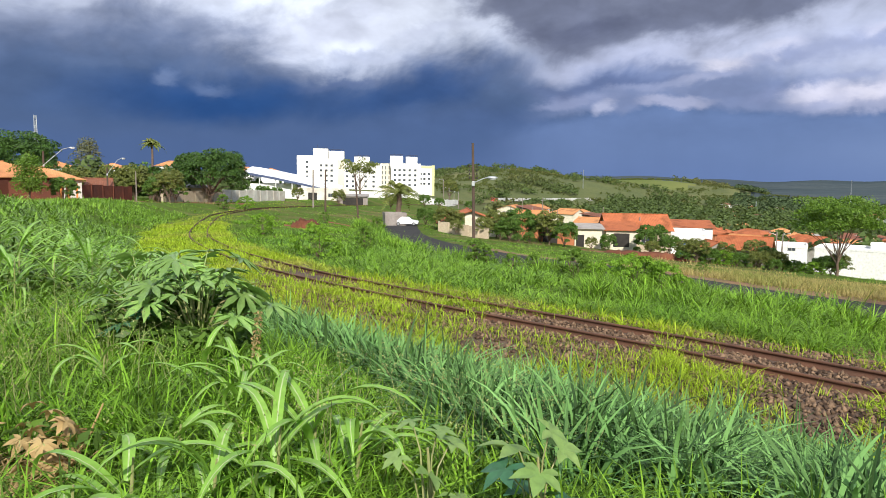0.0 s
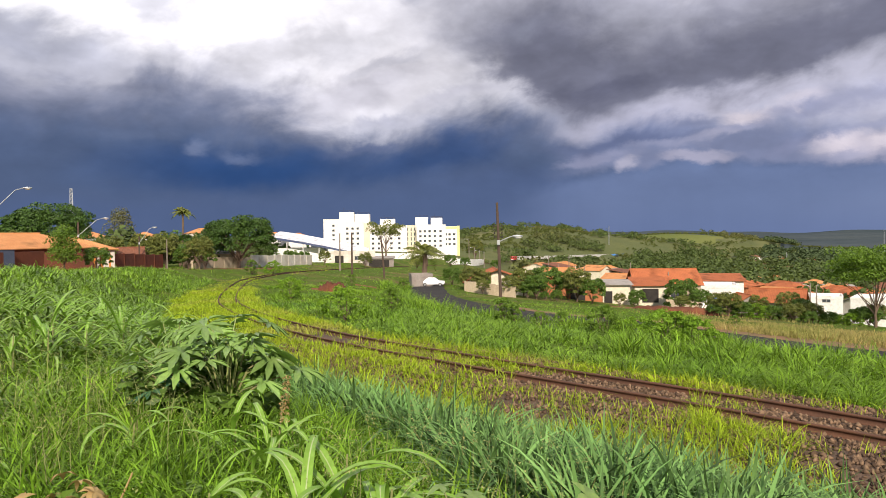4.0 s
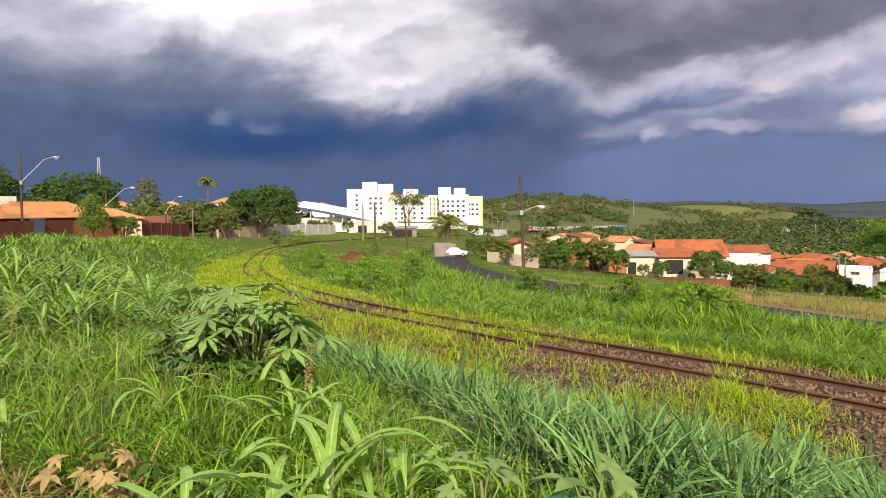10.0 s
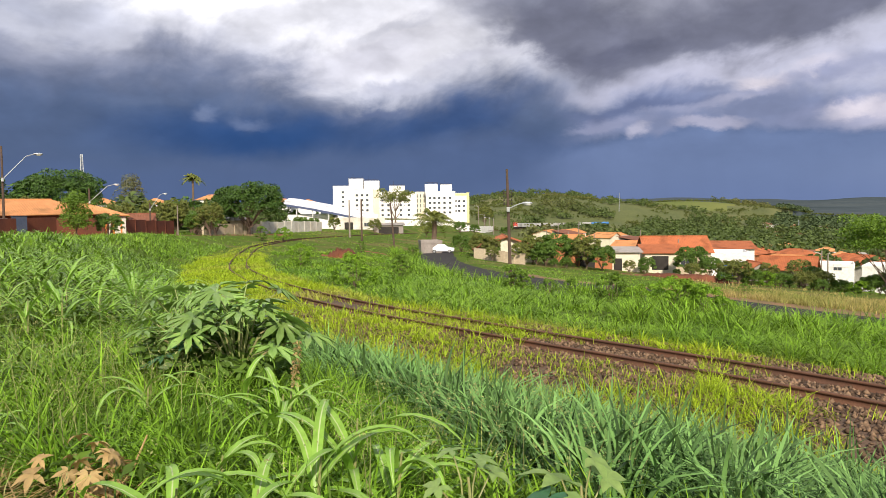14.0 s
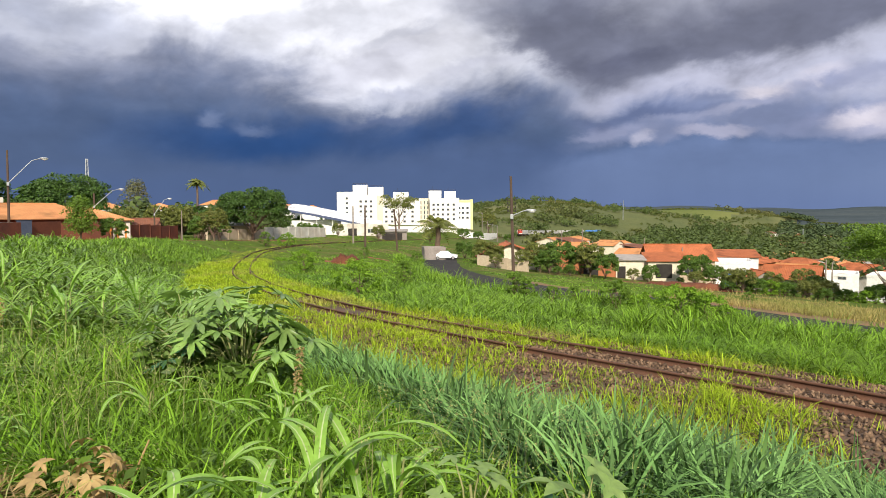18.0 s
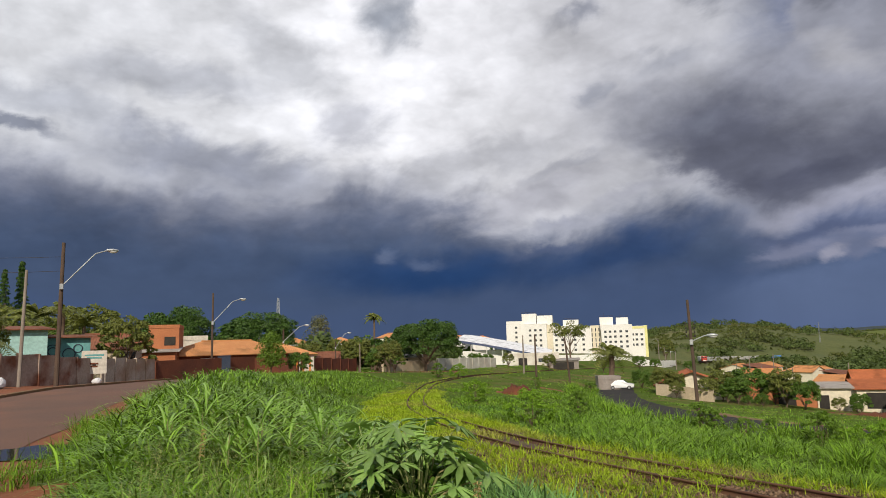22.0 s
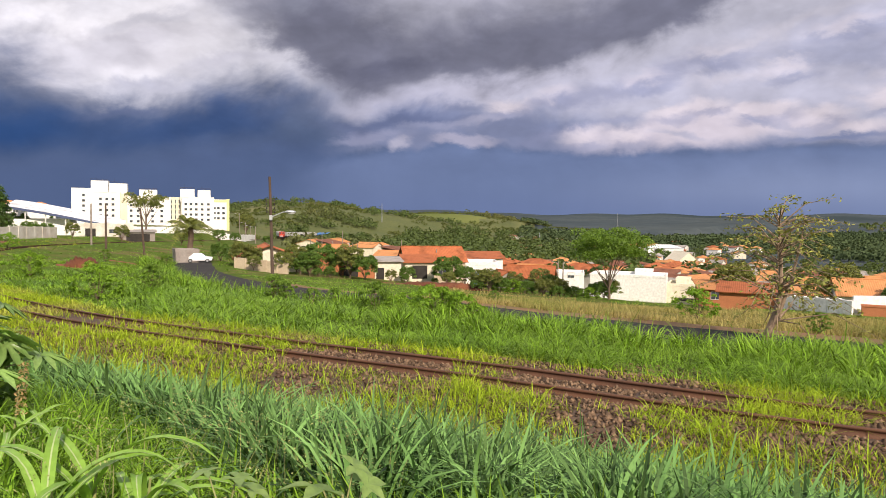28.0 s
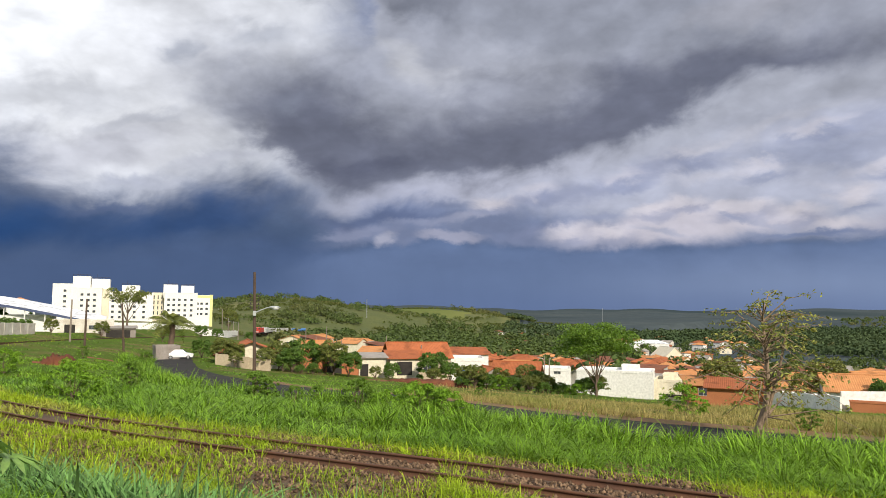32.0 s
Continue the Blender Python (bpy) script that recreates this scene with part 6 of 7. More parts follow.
house("orange_roof_house", "long low house under a bright orange roof", 48.9, 99, 12, 7.8, 6, 2.4, "gable_x", 1.6, M["white"], M["tile_new"], [(0, 0.7, 1.2, 1.0, "window")])
house("rust_house", "rust-red house wall behind the slender tree", 41.0, 97, 0, 6.4, 6, 2.6, "shed", 0.8, M["brick"], M["tile"], [])
house("brick_stack", "stacked orange bricks and planks in a yard", 49.9, 84, 5, 4.6, 1.2, 1.0, "flat", -0.2, M["brick"], M["fibro"], [], category="brick stack")
house("blue_house", "small sky-blue house with a lean-to roof", 56.6, 86, -8, 4.4, 5, 2.3, "shed", 0.5, M["skyblue"], M["fibro"], [(0, 0, 1.0, 1.9, "door")])
house("brick_shed", "low brick shed with a curved light cover", 58.6, 84, 0, 4.6, 4, 1.9, "shed", 0.7, M["brick"], M["metal_roof"], [])
house("gable_house", "two-storey cream house with a wide orange gable roof", 60.6, 148, -42, 13, 12, 5.4, "gable_y", 3.4, M["cream"], M["tile_new"], [(-3, 3, 1.3, 1.2, "window"), (3, 3, 1.3, 1.2, "window")], lift=1.5, deep=6)
house("orange_roof_house", "house with a steep orange tile roof", 57.3, 116, -15, 8, 7, 2.6, "hip", 2.0, M["brick"], M["tile_new"], [(1, 0.8, 1.2, 1.0, "window")], lift=1.2)
house("orange_roof_house", "house with an orange roof and brick wall", 62.2, 112, 0, 9, 7, 3.0, "hip", 1.8, M["brick"], M["tile_new"], [], lift=1.0)
house("orange_roof_house", "white house with an orange hip roof", 52.6, 128, 20, 10, 8, 2.8, "hip", 2.0, M["white"], M["tile_new"], [(0, 0.8, 1.2, 1.0, "window")], lift=1.0)

for az, r, yaw, w, d, h, roof, rise, wall, tile in ((44.8, 118, 20, 9, 8, 2.6, "hip", 1.8, "white", "tile_new"), (46.6, 140, -10, 10, 7, 3.4, "flat", 0.2, "white", "fibro"), (50.4, 118, 25, 8, 7, 2.6, "gable_x", 1.7, "white", "tile_new"),
                                                (53.9, 110, -30, 7, 7, 3.0, "gable_y", 2.0, "white", "tile_new"), (55.3, 103, 10, 6, 6, 2.2, "gable_x", 1.3, "brick", "tile_new"), (59.4, 116, -20, 9, 6, 3.4, "flat", 0.2, "brick", "tile_new"),
                                                (63.6, 150, -35, 10, 9, 4.2, "hip", 2.2, "cream", "tile_new"), (49.2, 150, 0, 9, 7, 4.6, "flat", 0.2, "white", "metal_roof"), (43.0, 140, 15, 9, 8, 2.6, "hip", 1.8, "brick", "tile_new"),
                                                (56.2, 132, -15, 9, 7, 2.8, "gable_x", 1.8, "cream", "tile"), (39.4, 108, 10, 7, 6, 2.2, "shed", 0.8, "brick", "tile_new"), (51.8, 160, 10, 10, 8, 3.0, "hip", 1.8, "white", "tile_new"), (47.8, 165, 10, 11, 8, 3.0, "hip", 1.8, "beige", "tile_new")):
    house("town_house", "%s house with %s in the valley" % ({"white": "white-walled", "brick": "bare orange-walled", "cream": "cream", "beige": "beige"}[wall], {"fibro": "a flat cement roof", "metal_roof": "a pale metal roof", "tile": "a red tile roof", "tile_new": "an orange tile roof"}[tile]),
          az, r, yaw, w, d, h, roof, rise, M[wall], M[tile], [(-1.6, 0.9, 1.2, 1.0, "window"), (1.4, 0.9, 1.2, 1.0, "window")], lift=0.6, deep=5)


# -- the rest of the town, farther down the valley --
def town():
    rng = random.Random(11)
    walls = [M["white"], M["offwhite"], M["cream"], M["white"], M["brick"]]
    roofs = [M["tile_new"], M["tile_old"], M["fibro"], M["tile"], M["tile_new"]]
    kinds = []
    for i in range(9):
        ob = house("town_house", "small town house with a clay or cement roof", 50, 300, 0, rng.uniform(7, 11), rng.uniform(6, 8), rng.uniform(2.8, 4.6),
                   ("hip", "gable_x", "gable_y", "shed", "hip")[i % 5], rng.uniform(1.2, 2.0), walls[i % 5], roofs[(i * 2) % 5],
                   [(-1.8, 0.9, 1.2, 1.1, "window"), (1.6, 0, 1.0, 2.1, "door")], group="houses of the valley town")
        kinds.append(ob)
    taken = []
    n = 0
    while n < 250:
        az = rng.uniform(7, 66)
        r = rng.uniform(125, 260) if rng.random() < 0.45 else rng.uniform(200, 720)
        if az < 14 and r < 260 or az < 23 and r > 330 or az < 40 and r < 150 or az > 42 and r > 420:
            continue
        x, y = r * math.sin(radians(az)), r * math.cos(radians(az))
        if any(math.hypot(x - a, y - b) < 11.5 for a, b in taken):
            continue
        taken.append((x, y))
        src = kinds[n % len(kinds)]
        m = pose(x, y, ground(x, y), 0, 0, -az + rng.choice((-30, -20, 15, 60, 70)) + rng.uniform(-6, 6))
        if n < len(kinds):
            src.matrix_basis = m
        else:
            copy_thing(src, m)
        n += 1
    house("warehouse", "long white warehouse with an arched roof", 35.0, 560, 10, 26, 14, 6, "hip", 2.2, M["white"], M["metal_roof"], [(-6, 1, 4, 4, "dark")])
    house("church_hall", "cream hall with a steep pale gable", 36.3, 430, 30, 12, 16, 5, "gable_y", 5, M["cream"], M["cream"], [], category="hall")
    for az, r in ((25.0, 640), (26.2, 660), (27.3, 650), (16.0, 330), (9.5, 300), (11.0, 310), (18.0, 300)):
        src = kinds[int(az) % len(kinds)]
        p = spot(az, r)
        copy_thing(src, pose(p.x, p.y, p.z, 0, 0, -az))


town()

# ---- poles and lamps ----
pole("street_lamp", "dark wooden pole with a long steel lamp arm", -42.85, 45.0, 8.0, M["pole_wood"], 0.14, (5.55, 2.3, 2.1, 0), lean=0.012)
pole("street_lamp", "dark wooden pole with a long steel lamp arm", -32.5, 71.0, 7.9, M["pole_wood"], 0.12, (5.1, 2.5, 2.2, 0), lean=0.008)
pole("street_lamp", "street pole half hidden by a small tree, with a lamp arm", -27.2, 96.0, 5.8, M["pole_wood"], 0.15, (4.2, 2.8, 2.1, 0))
pole("street_lamp", "street pole with a lamp arm beside trees", -23.2, 118.0, 5.0, M["pole_wood"], 0.15, (4.0, 2.0, 2.4, 0))
pole("concrete_post", "pale square concrete service post", -45.1, 45.0, 6.3, M["concrete"], 0.11, lean=0.02)
pole("concrete_post", "thin pale post beside the fence", -21.3, 118.0, 4.6, M["concrete"], 0.10)
pole("utility_pole", "old wooden pole with a lamp arm beside the road", 4.45, 46.5, 7.55, M["pole_wood"], 0.12, (5.0, 1.0, 0.35, 0), True, lean=-0.03)
pole("utility_pole", "old wooden pole with four rows of insulators", 55.7, 25.2, 7.3, M["pole_wood"], 0.092, None, True, lean=-0.008)
pole("utility_pole", "leaning wooden pole in the grass", -4.85, 116.0, 7.4, M["pole_wood"], 0.18, lean=-0.08)
pole("utility_pole", "old dark wooden pole in the grass", -7.45, 124.0, 7.2, M["pole_wood"], 0.19)
pole("utility_pole", "old dark wooden pole in the grass", -8.4, 132.0, 6.9, M["concrete"], 0.17)
for az, r, h in ((1.9, 372, 9.5), (2.35, 366, 9), (2.75, 360, 9.0), (3.1, 345, 8.5)):
    pole("street_lamp", "tall pale lamp post by the apartments' drive", az, r, h, M["concrete"], 0.22, (h - 0.8, 1.8, 0.7, 180))
for az, r, h in ((7.3, 165, 5), (8.2, 185, 7), (9.0, 190, 5), (9.8, 190, 8), (10.6, 195, 5), (11.0, 195, 5), (14.5, 175, 7), (27.0, 118, 5.5), (27.4, 119, 5.2), (17.3, 118, 5.5), (56.8, 140, 7), (58.3, 96, 4.5), (58.9, 97, 4.5)):
    pole("town_pole", "thin pale utility pole among the houses", az, r, h, M["concrete"], 0.13)
# radio masts on the skyline
for az, r, h in ((31.5, 900, 32), (12.9, 780, 20), (-27.6, 190, 19), (25.5, 640, 12)):
    p = spot(az, r)
    top = thing("radio_mast", "thin lattice radio mast far off", "mast", (p.x, p.y, p.z))
    for i in range(3):
        a = i * 2.094
        part("leg", one(tube, [(math.cos(a) * 0.7, math.sin(a) * 0.7, -1), (math.cos(a) * 0.25, math.sin(a) * 0.25, h)], [0.13, 0.09], 4), M["steel"], top)
    bm = bmesh.new()
    for k in range(int(h)):
        f = 0.7 - 0.45 * k / h
        for i in range(3):
            a, b = i * 2.094, (i + 1) * 2.094
            tube(bm, [(math.cos(a) * f, math.sin(a) * f, k), (math.cos(b) * f, math.sin(b) * f, k + 1)], [0.05, 0.05], 3, False)
    part("bracing", bm, M["steel"], top)

A1 = spot(55.7, 25.2)
for i in range(3):
    wire("overhead_wire", (A1.x + 0.2, A1.y, A1.z + 5.5 - 0.24 * i), (58, -30, 3.6 - 0.24 * i), 0.6, 0.008)
L0 = spot(-42.85, 45.0)
for i in range(2):
    wire("overhead_wire", (L0.x, L0.y, L0.z + 7.2 - i * 0.8), (-44, 22, 7.3 - i * 0.8), 0.35, 0.012, "dark", "thin dark overhead wire above the street")


# ---- trees, the large ones first ----
dome = make_tree("broad_tree", "broad dense dark-green tree with a rounded crown", 9.6, 13.6, 1.6, 0.34, M["leaf_b"], 90, 22000, 0.20, "dome", 1)
first_at(dome, -16.15, 133, 1.0, 0)
big = make_tree("broad_tree", "wide deep-green tree behind the houses", 10.5, 15, 2.0, 0.36, M["leaf_b"], 80, 20000, 0.22, "dome", 2)
first_at(big, -29.1, 128, 1.0, 30, 0.95)
plant_tree(big, -35.1, 108, 0.92, 80, wide=0.8, label="rounded dark tree behind the brick house")
mid = make_tree("umbrella_tree", "spreading light-green tree on a forked trunk", 9.3, 11.8, 2.0, 0.16, M["leaf_d"], 110, 15000, 0.16, "flat", 3)
first_at(mid, 31.0, 97, 1.02, 0)
ol = make_tree("garden_tree", "olive-green garden tree beside a house", 7.0, 6.6, 0.9, 0.16, M["leaf_c"], 54, 4000, 0.21, "dome", 4)
first_at(ol, -38.5, 68, 0.78, 0, 0.95)
gr = make_tree("garden_tree", "dense fresh-green garden tree beside a house", 5.2, 5.8, 0.35, 0.12, M["leaf_a"], 60, 4600, 0.19, "dome", 5)
first_at(gr, 8.0, 104, 0.95, 0)
col = make_tree("conifer", "dark narrow conifer behind the street houses", 13, 3.6, 0.8, 0.2, M["leaf_b"], 70, 6000, 0.13, "spire", 6)
first_at(col, -46.2, 95, 0.95, 0)
plant_tree(col, -45.2, 97, 1.05, 40)
gy = make_tree("grey_tree", "grey-brown feathery tree on the rise", 11, 7.5, 2.0, 0.2, M["leaf_e"], 50, 4200, 0.2, "column", 7)
first_at(gy, -24.4, 175, 1.12, 0)
fl = make_tree("flat_tree", "open-crowned tree with bare limbs", 10.5, 13.5, 4.5, 0.28, M["leaf_c"], 30, 3400, 0.22, "flat", 8)
first_at(fl, -4.75, 215, 1.25, 0, 0.82)
sm = make_tree("street_tree", "small round street tree beyond the road", 3.05, 3.0, 0.72, 0.06, M["leaf_f"], 60, 5200, 0.08, "column", 9)
first_at(sm, 53.55, 34.5, 0.96, 0)
sm2 = make_tree("street_tree", "small round bright-green street tree", 3.05, 3.0, 0.72, 0.06, M["leaf_d"], 60, 5200, 0.08, "column", 10)
first_at(sm2, 61.1, 34.5, 0.98, 20)
bush = make_tree("shrub", "leafy green shrub in the grass", 1.5, 2.5, 0.02, 0.03, M["leaf_g"], 60, 2600, 0.065, "loose", 11, category="shrub")
first_at(bush, -8.0, 32.0, 1.0, 0)
bush2 = make_tree("shrub", "small dark-leaved shrub in the grass", 1.35, 1.7, 0.02, 0.03, M["leaf_d"], 50, 2200, 0.065, "loose", 12, category="shrub")
first_at(bush2, -4.4, 37.0, 1.0, 0)
for az, r, s, src in ((-12.3, 52, 1.0, bush), (4.6, 39.0, 1.1, bush2), (5.4, 38.6, 0.9, bush2), (12.4, 32.0, 1.15, bush2), (13.2, 33, 0.9, bush2),
                      (16.5, 25.5, 0.75, bush), (18.6, 24, 0.7, bush), (20.5, 23.5, 0.5, bush), (9.2, 36, 0.8, bush2), (-7.5, 86, 1.0, bush2), (-3.4, 98, 1.3, bush2),
                      (37.6, 45, 1.2, bush), (22.0, 52, 0.7, bush2), (45.8, 33.4, 0.65, bush2),
                      (7.4, 35, 0.7, bush2), (14.2, 30.5, 0.75, bush), (19.4, 22.5, 0.7, bush), (17.4, 23.2, 0.8, bush), (-15.2, 104, 1.5, bush2), (-13.6, 98, 1.2, bush)):
    plant_tree(src, az, r, s, az * 37 % 360)
for az, r, s, src in ((9.7, 106, 0.8, gr), (11.6, 102, 0.72, gr), (6.5, 101, 0.5, gr), (5.2, 100, 0.45, ol), (15.0, 107, 0.5, gr), (18.2, 108, 0.92, gr),
                      (19.6, 106, 0.66, gr), (26.4, 106, 0.62, gr), (25.6, 108, 0.58, ol), (23.6, 100, 0.45, ol), (0.5, 119, 0.6, gr), (1.6, 113, 0.55, gr), (2.9, 106, 0.5, ol),
                      (38.3, 120, 0.8, gr), (40.0, 110, 1.0, ol), (50.8, 108, 0.9, gr), (51.6, 112, 0.8, gr), (47.0, 118, 1.0, ol), (44.5, 130, 1.2, gr), (57.0, 95, 0.8, gr), (58.2, 92, 0.9, ol),
                      (62.4, 74, 1.0, gr), (50.6, 96, 0.75, gr), (54.9, 98, 0.8, ol), (55.6, 93, 0.6, gr), (45.6, 100, 0.6, ol), (42.0, 104, 0.7, gr), (59.6, 98, 0.9, gr), (64.0, 78, 1.1, gr), (55.2, 118, 0.9, gr), (-28.1, 76, 1.3, sm2), (-26.0, 79, 0.5, gr), (-19.0, 112, 0.72, ol), (-20.0, 114, 0.7, gr), (-21.4, 128, 0.9, ol),
                      (-12.2, 176, 0.72, gr), (-11.2, 178, 0.66, gr), (-9.6, 172, 0.5, ol), (-6.4, 186, 0.6, ol), (-2.3, 190, 0.62, ol), (0.4, 262, 0.9, gr), (1.6, 268, 0.8, gr), (-22.9, 134, 0.9, ol),
                      (-17.6, 172, 1.2, gr), (-20.4, 165, 1.45, gr), (-26.4, 124, 0.9, gr), (-25.2, 130, 0.8, ol), (-31.3, 112, 0.8, ol), (-33.4, 96, 0.7, gr), (-39.5, 84, 1.0, gr), (-40.8, 88, 1.15, ol),
                      (-42.3, 92, 1.2, gr), (-43.4, 96, 1.1, ol), (-44.2, 86, 1.0, gr), (-46.4, 76, 0.9, gr), (-47.4, 80, 1.1, ol), (-48.6, 52, 0.8, ol), (-24.0, 168, 1.0, ol), (-22.0, 176, 1.1, gr), (-18.9, 178, 1.15, ol),
                      (-14.0, 210, 1.2, gr), (-13.0, 240, 1.3, gr), (-10.9, 262, 0.72, col), (-27.8, 160, 1.1, ol), (-30.6, 165, 1.2, gr), (-33.2, 150, 1.1, ol), (-36.4, 140, 1.1, gr), (2.4, 380, 1.5, ol), (4.0, 330, 0.9, gr)):
    plant_tree(src, az, r, s, az * 53 % 360)

def soil_bank(az, r, length, height_, depth, seed):
    """A heap of bare red earth along a line across the view."""
    rng = np.random.default_rng(seed)
    p = spot(az, r)
    n, k = 28, 9
    v = []
    for i in range(n + 1):
        x = (i / n - 0.5) * length
        top_ = height_ * (1 - abs(2 * i / n - 1) ** 3) * rng.uniform(0.75, 1.1)
        for j in range(k):
            t = j / (k - 1) * 2 - 1
            v.append((x + rng.normal(0, 0.05), t * depth, -0.5 if abs(t) == 1 else top_ * (1 - abs(t) ** 1.6) + rng.normal(0, 0.04)))
    q = [(i * k + j, (i + 1) * k + j, (i + 1) * k + j + 1, i * k + j + 1) for i in range(n) for j in range(k - 1)]
    tris = [t for a, b, c, d in q for t in ((a, b, c), (a, c, d))]
    ob = np_mesh("soil_bank", v, tris, M["bank_soil"], None, True)
    ob.matrix_basis = pose(p.x, p.y, p.z, 0, 0, -az)
    tagged(ob, "heap of bare red earth with grass on top", "earth bank", kind="structure")


soil_bank(17.3, 97, 12.0, 0.85, 1.3, 1)
soil_bank(-9.0, 67, 3.0, 0.95, 1.1, 2)
for i in range(24):
    az = 20.6 + 10.6 * ((i * 0.618) % 1)
    plant_tree((gr, ol, gr, bush)[i % 4], az, 96 + 8 * ((i * 0.414) % 1), (0.30 + 0.18 * ((i * 0.37) % 1)) * (3.0 if i % 4 == 3 else 1.0), az * 71 % 360, wide=1.25)
for az, r, sc in ((6.2, 103, 0.62), (7.2, 101, 0.7), (10.4, 103, 0.72), (2.0, 106, 0.55), (-19.8, 125, 0.85), (-18.6, 122, 0.7), (-21.4, 128, 0.8), (-25.6, 118, 0.7), (-30.0, 100, 0.6)):
    plant_tree(ol if int(az * 10) % 3 else gr, az, r, sc, az * 91 % 360)

RND = random.Random(9)
for i in range(14):
    plant_tree((gr, ol)[i % 2], RND.uniform(2.5, 29), RND.uniform(98, 114), RND.uniform(0.22, 0.42), RND.uniform(0, 360))
pm = make_palm("tall_palm", "tall slender palm with a small crown", 11.5, M["leaf_c"], 30, 2.9, 0.2, 1, 0.13)
first_at(pm, -20.15, 158, 1.0)
pm2 = make_palm("low_palm", "low bushy palm with feathery fronds", 3.0, M["leaf_c"], 22, 3.2, 0.25, 2, 0.08)
first_at(pm2, -1.65, 121, 1.75)
p3 = plant_tree(pm2, 25.2, 132, 1.0, 40, label="palm top between the red roofs")
p4 = plant_tree(pm2, -42.6, 66, 0.75, 10, label="palm behind the teal house")
p4.location.z += 3.2
plant_tree(pm2, -47.2, 47, 0.7, 80, label="drooping palm beside the aqua house")
pm3 = make_palm("garden_palm", "feathery garden palm behind the street houses", 5.2, M["leaf_c"], 20, 2.8, 0.16, 5, 0.09)
first_at(pm3, -45.0, 72, 1.0)
for az, r, sc in ((-41.2, 80, 1.0), (-39.6, 84, 0.95), (-44.0, 78, 1.15), (-46.4, 70, 0.8)):
    plant_tree(pm3, az, r, sc, az * 31 % 360)
p5 = plant_tree(pm2, 57.6, 98, 0.95, 10, label="palm among the valley roofs")


# -- the slender half-bare tree by the road --
def slender_tree():
    rng = np.random.default_rng(21)
    p = spot(42.5, 29.8)
    top = thing("slender_tree", "slender half-bare tree with pale trunk and sparse leaves", "tree", (p.x, p.y, p.z), -42.5)
    bm = bmesh.new()
    tube(bm, [(-0.1, 0, -0.5), (0.0, 0, 0.4), (0.22, 0, 1.2), (0.32, 0.05, 2.0), (0.3, 0, 3.2), (0.2, 0.05, 4.4), (0.1, 0, 5.3)], [0.15, 0.12, 0.10, 0.075, 0.05, 0.03, 0.012], 8)
    tube(bm, [(-0.02, 0.1, 0.2), (0.34, 0.12, 1.3), (0.62, 0.1, 2.4), (0.85, 0.1, 3.8), (0.95, 0, 4.8)], [0.08, 0.07, 0.05, 0.03, 0.01], 7)
    ends = []
    for i in range(84):
        z0 = rng.uniform(0.8, 4.7)
        a = rng.uniform(0, 6.28)
        L = rng.uniform(0.9, 3.0) * (1.25 - z0 * 0.14)
        x0 = 0.3 - 0.02 * z0
        rise = rng.uniform(-0.4, 0.45) + 0.13 * (z0 - 2)
        e = Vector((x0 + math.cos(a) * L, math.sin(a) * L, z0 + L * rise))
        m = Vector((x0, 0, z0)).lerp(e, 0.5) + Vector((0, 0, 0.22 * L))
        tube(bm, [(x0, 0, z0), m, e], [0.03, 0.018, 0.006], 5)
        ends.append((e, m))
    part("trunk", bm, M["pale_bark"], top)
    cen, rad = [], []
    for e, m in ends:
        cen += [tuple(e), tuple(m.lerp(e, 0.6)), tuple(m)]
        rad += [0.26, 0.24, 0.18]
    for z in (4.6, 5.0, 5.4):
        cen += [(0.15, 0, z), (0.9, 0.05, z - 0.5), (0.5, 0.1, z - 0.9)]
        rad += [0.3, 0.28, 0.25]
    v, t = leaf_cloud(cen, rad, 2700, 0.07, rng, 0.9, 0.06)
    np_mesh("crown", v, t, M["leaf_f"], top)
    top.scale = (1.18, 1.18, 1.0)


slender_tree()


# -- woods on the far hill --
def woods(name, label, spots, size, mat, leaves=46, leaf=0.2):
    rng = np.random.default_rng(5)
    n = len(spots)
    h = size * rng.uniform(0.6, 1.4, n)
    z = height(spots[:, 0], spots[:, 1])
    pick = np.repeat(np.arange(n), leaves)
    d = rng.normal(0, 1, (n * leaves, 3))
    d /= np.linalg.norm(d, axis=1)[:, None]
    d[:, 2] = np.abs(d[:, 2]) * 1.1 - 0.15
    lump = 1 + 0.35 * np.sin(d[:, 0] * 5 + pick) * np.sin(d[:, 1] * 5 + pick * 1.7)
    c = np.column_stack([spots[pick], z[pick]]) + d * (h[pick] * lump)[:, None] * np.array([0.62, 0.62, 0.62]) + np.column_stack([np.zeros(len(pick)), np.zeros(len(pick)), h[pick] * 0.38])
    nn = d + rng.normal(0, 0.4, d.shape)
    nn /= np.linalg.norm(nn, axis=1)[:, None]
    a = np.cross(nn, rng.normal(0, 1, d.shape))
    a /= np.linalg.norm(a, axis=1)[:, None] + 1e-9
    b = np.cross(nn, a)
    s = (h[pick] * leaf * rng.uniform(0.7, 1.4, len(pick)))[:, None]
    v = np.stack([c - a * s, c + b * s * 0.8, c + a * s, c - b * s * 0.8], 1).reshape(-1, 3)
    i = np.arange(len(pick))[:, None] * 4
    tagged(np_mesh(name, v, np.concatenate([i + np.array([0, 1, 2]), i + np.array([0, 2, 3])]), mat), label, "woodland", kind="stuff")


def woods_spots(n, a0, a1, r0, r1, keep):
    r, a = np.sqrt(RNG.uniform(r0 ** 2, r1 ** 2, n)), np.radians(RNG.uniform(a0, a1, n))
    p = np.column_stack([r * np.sin(a), r * np.cos(a)])
    return p[keep(p[:, 0], p[:, 1])]


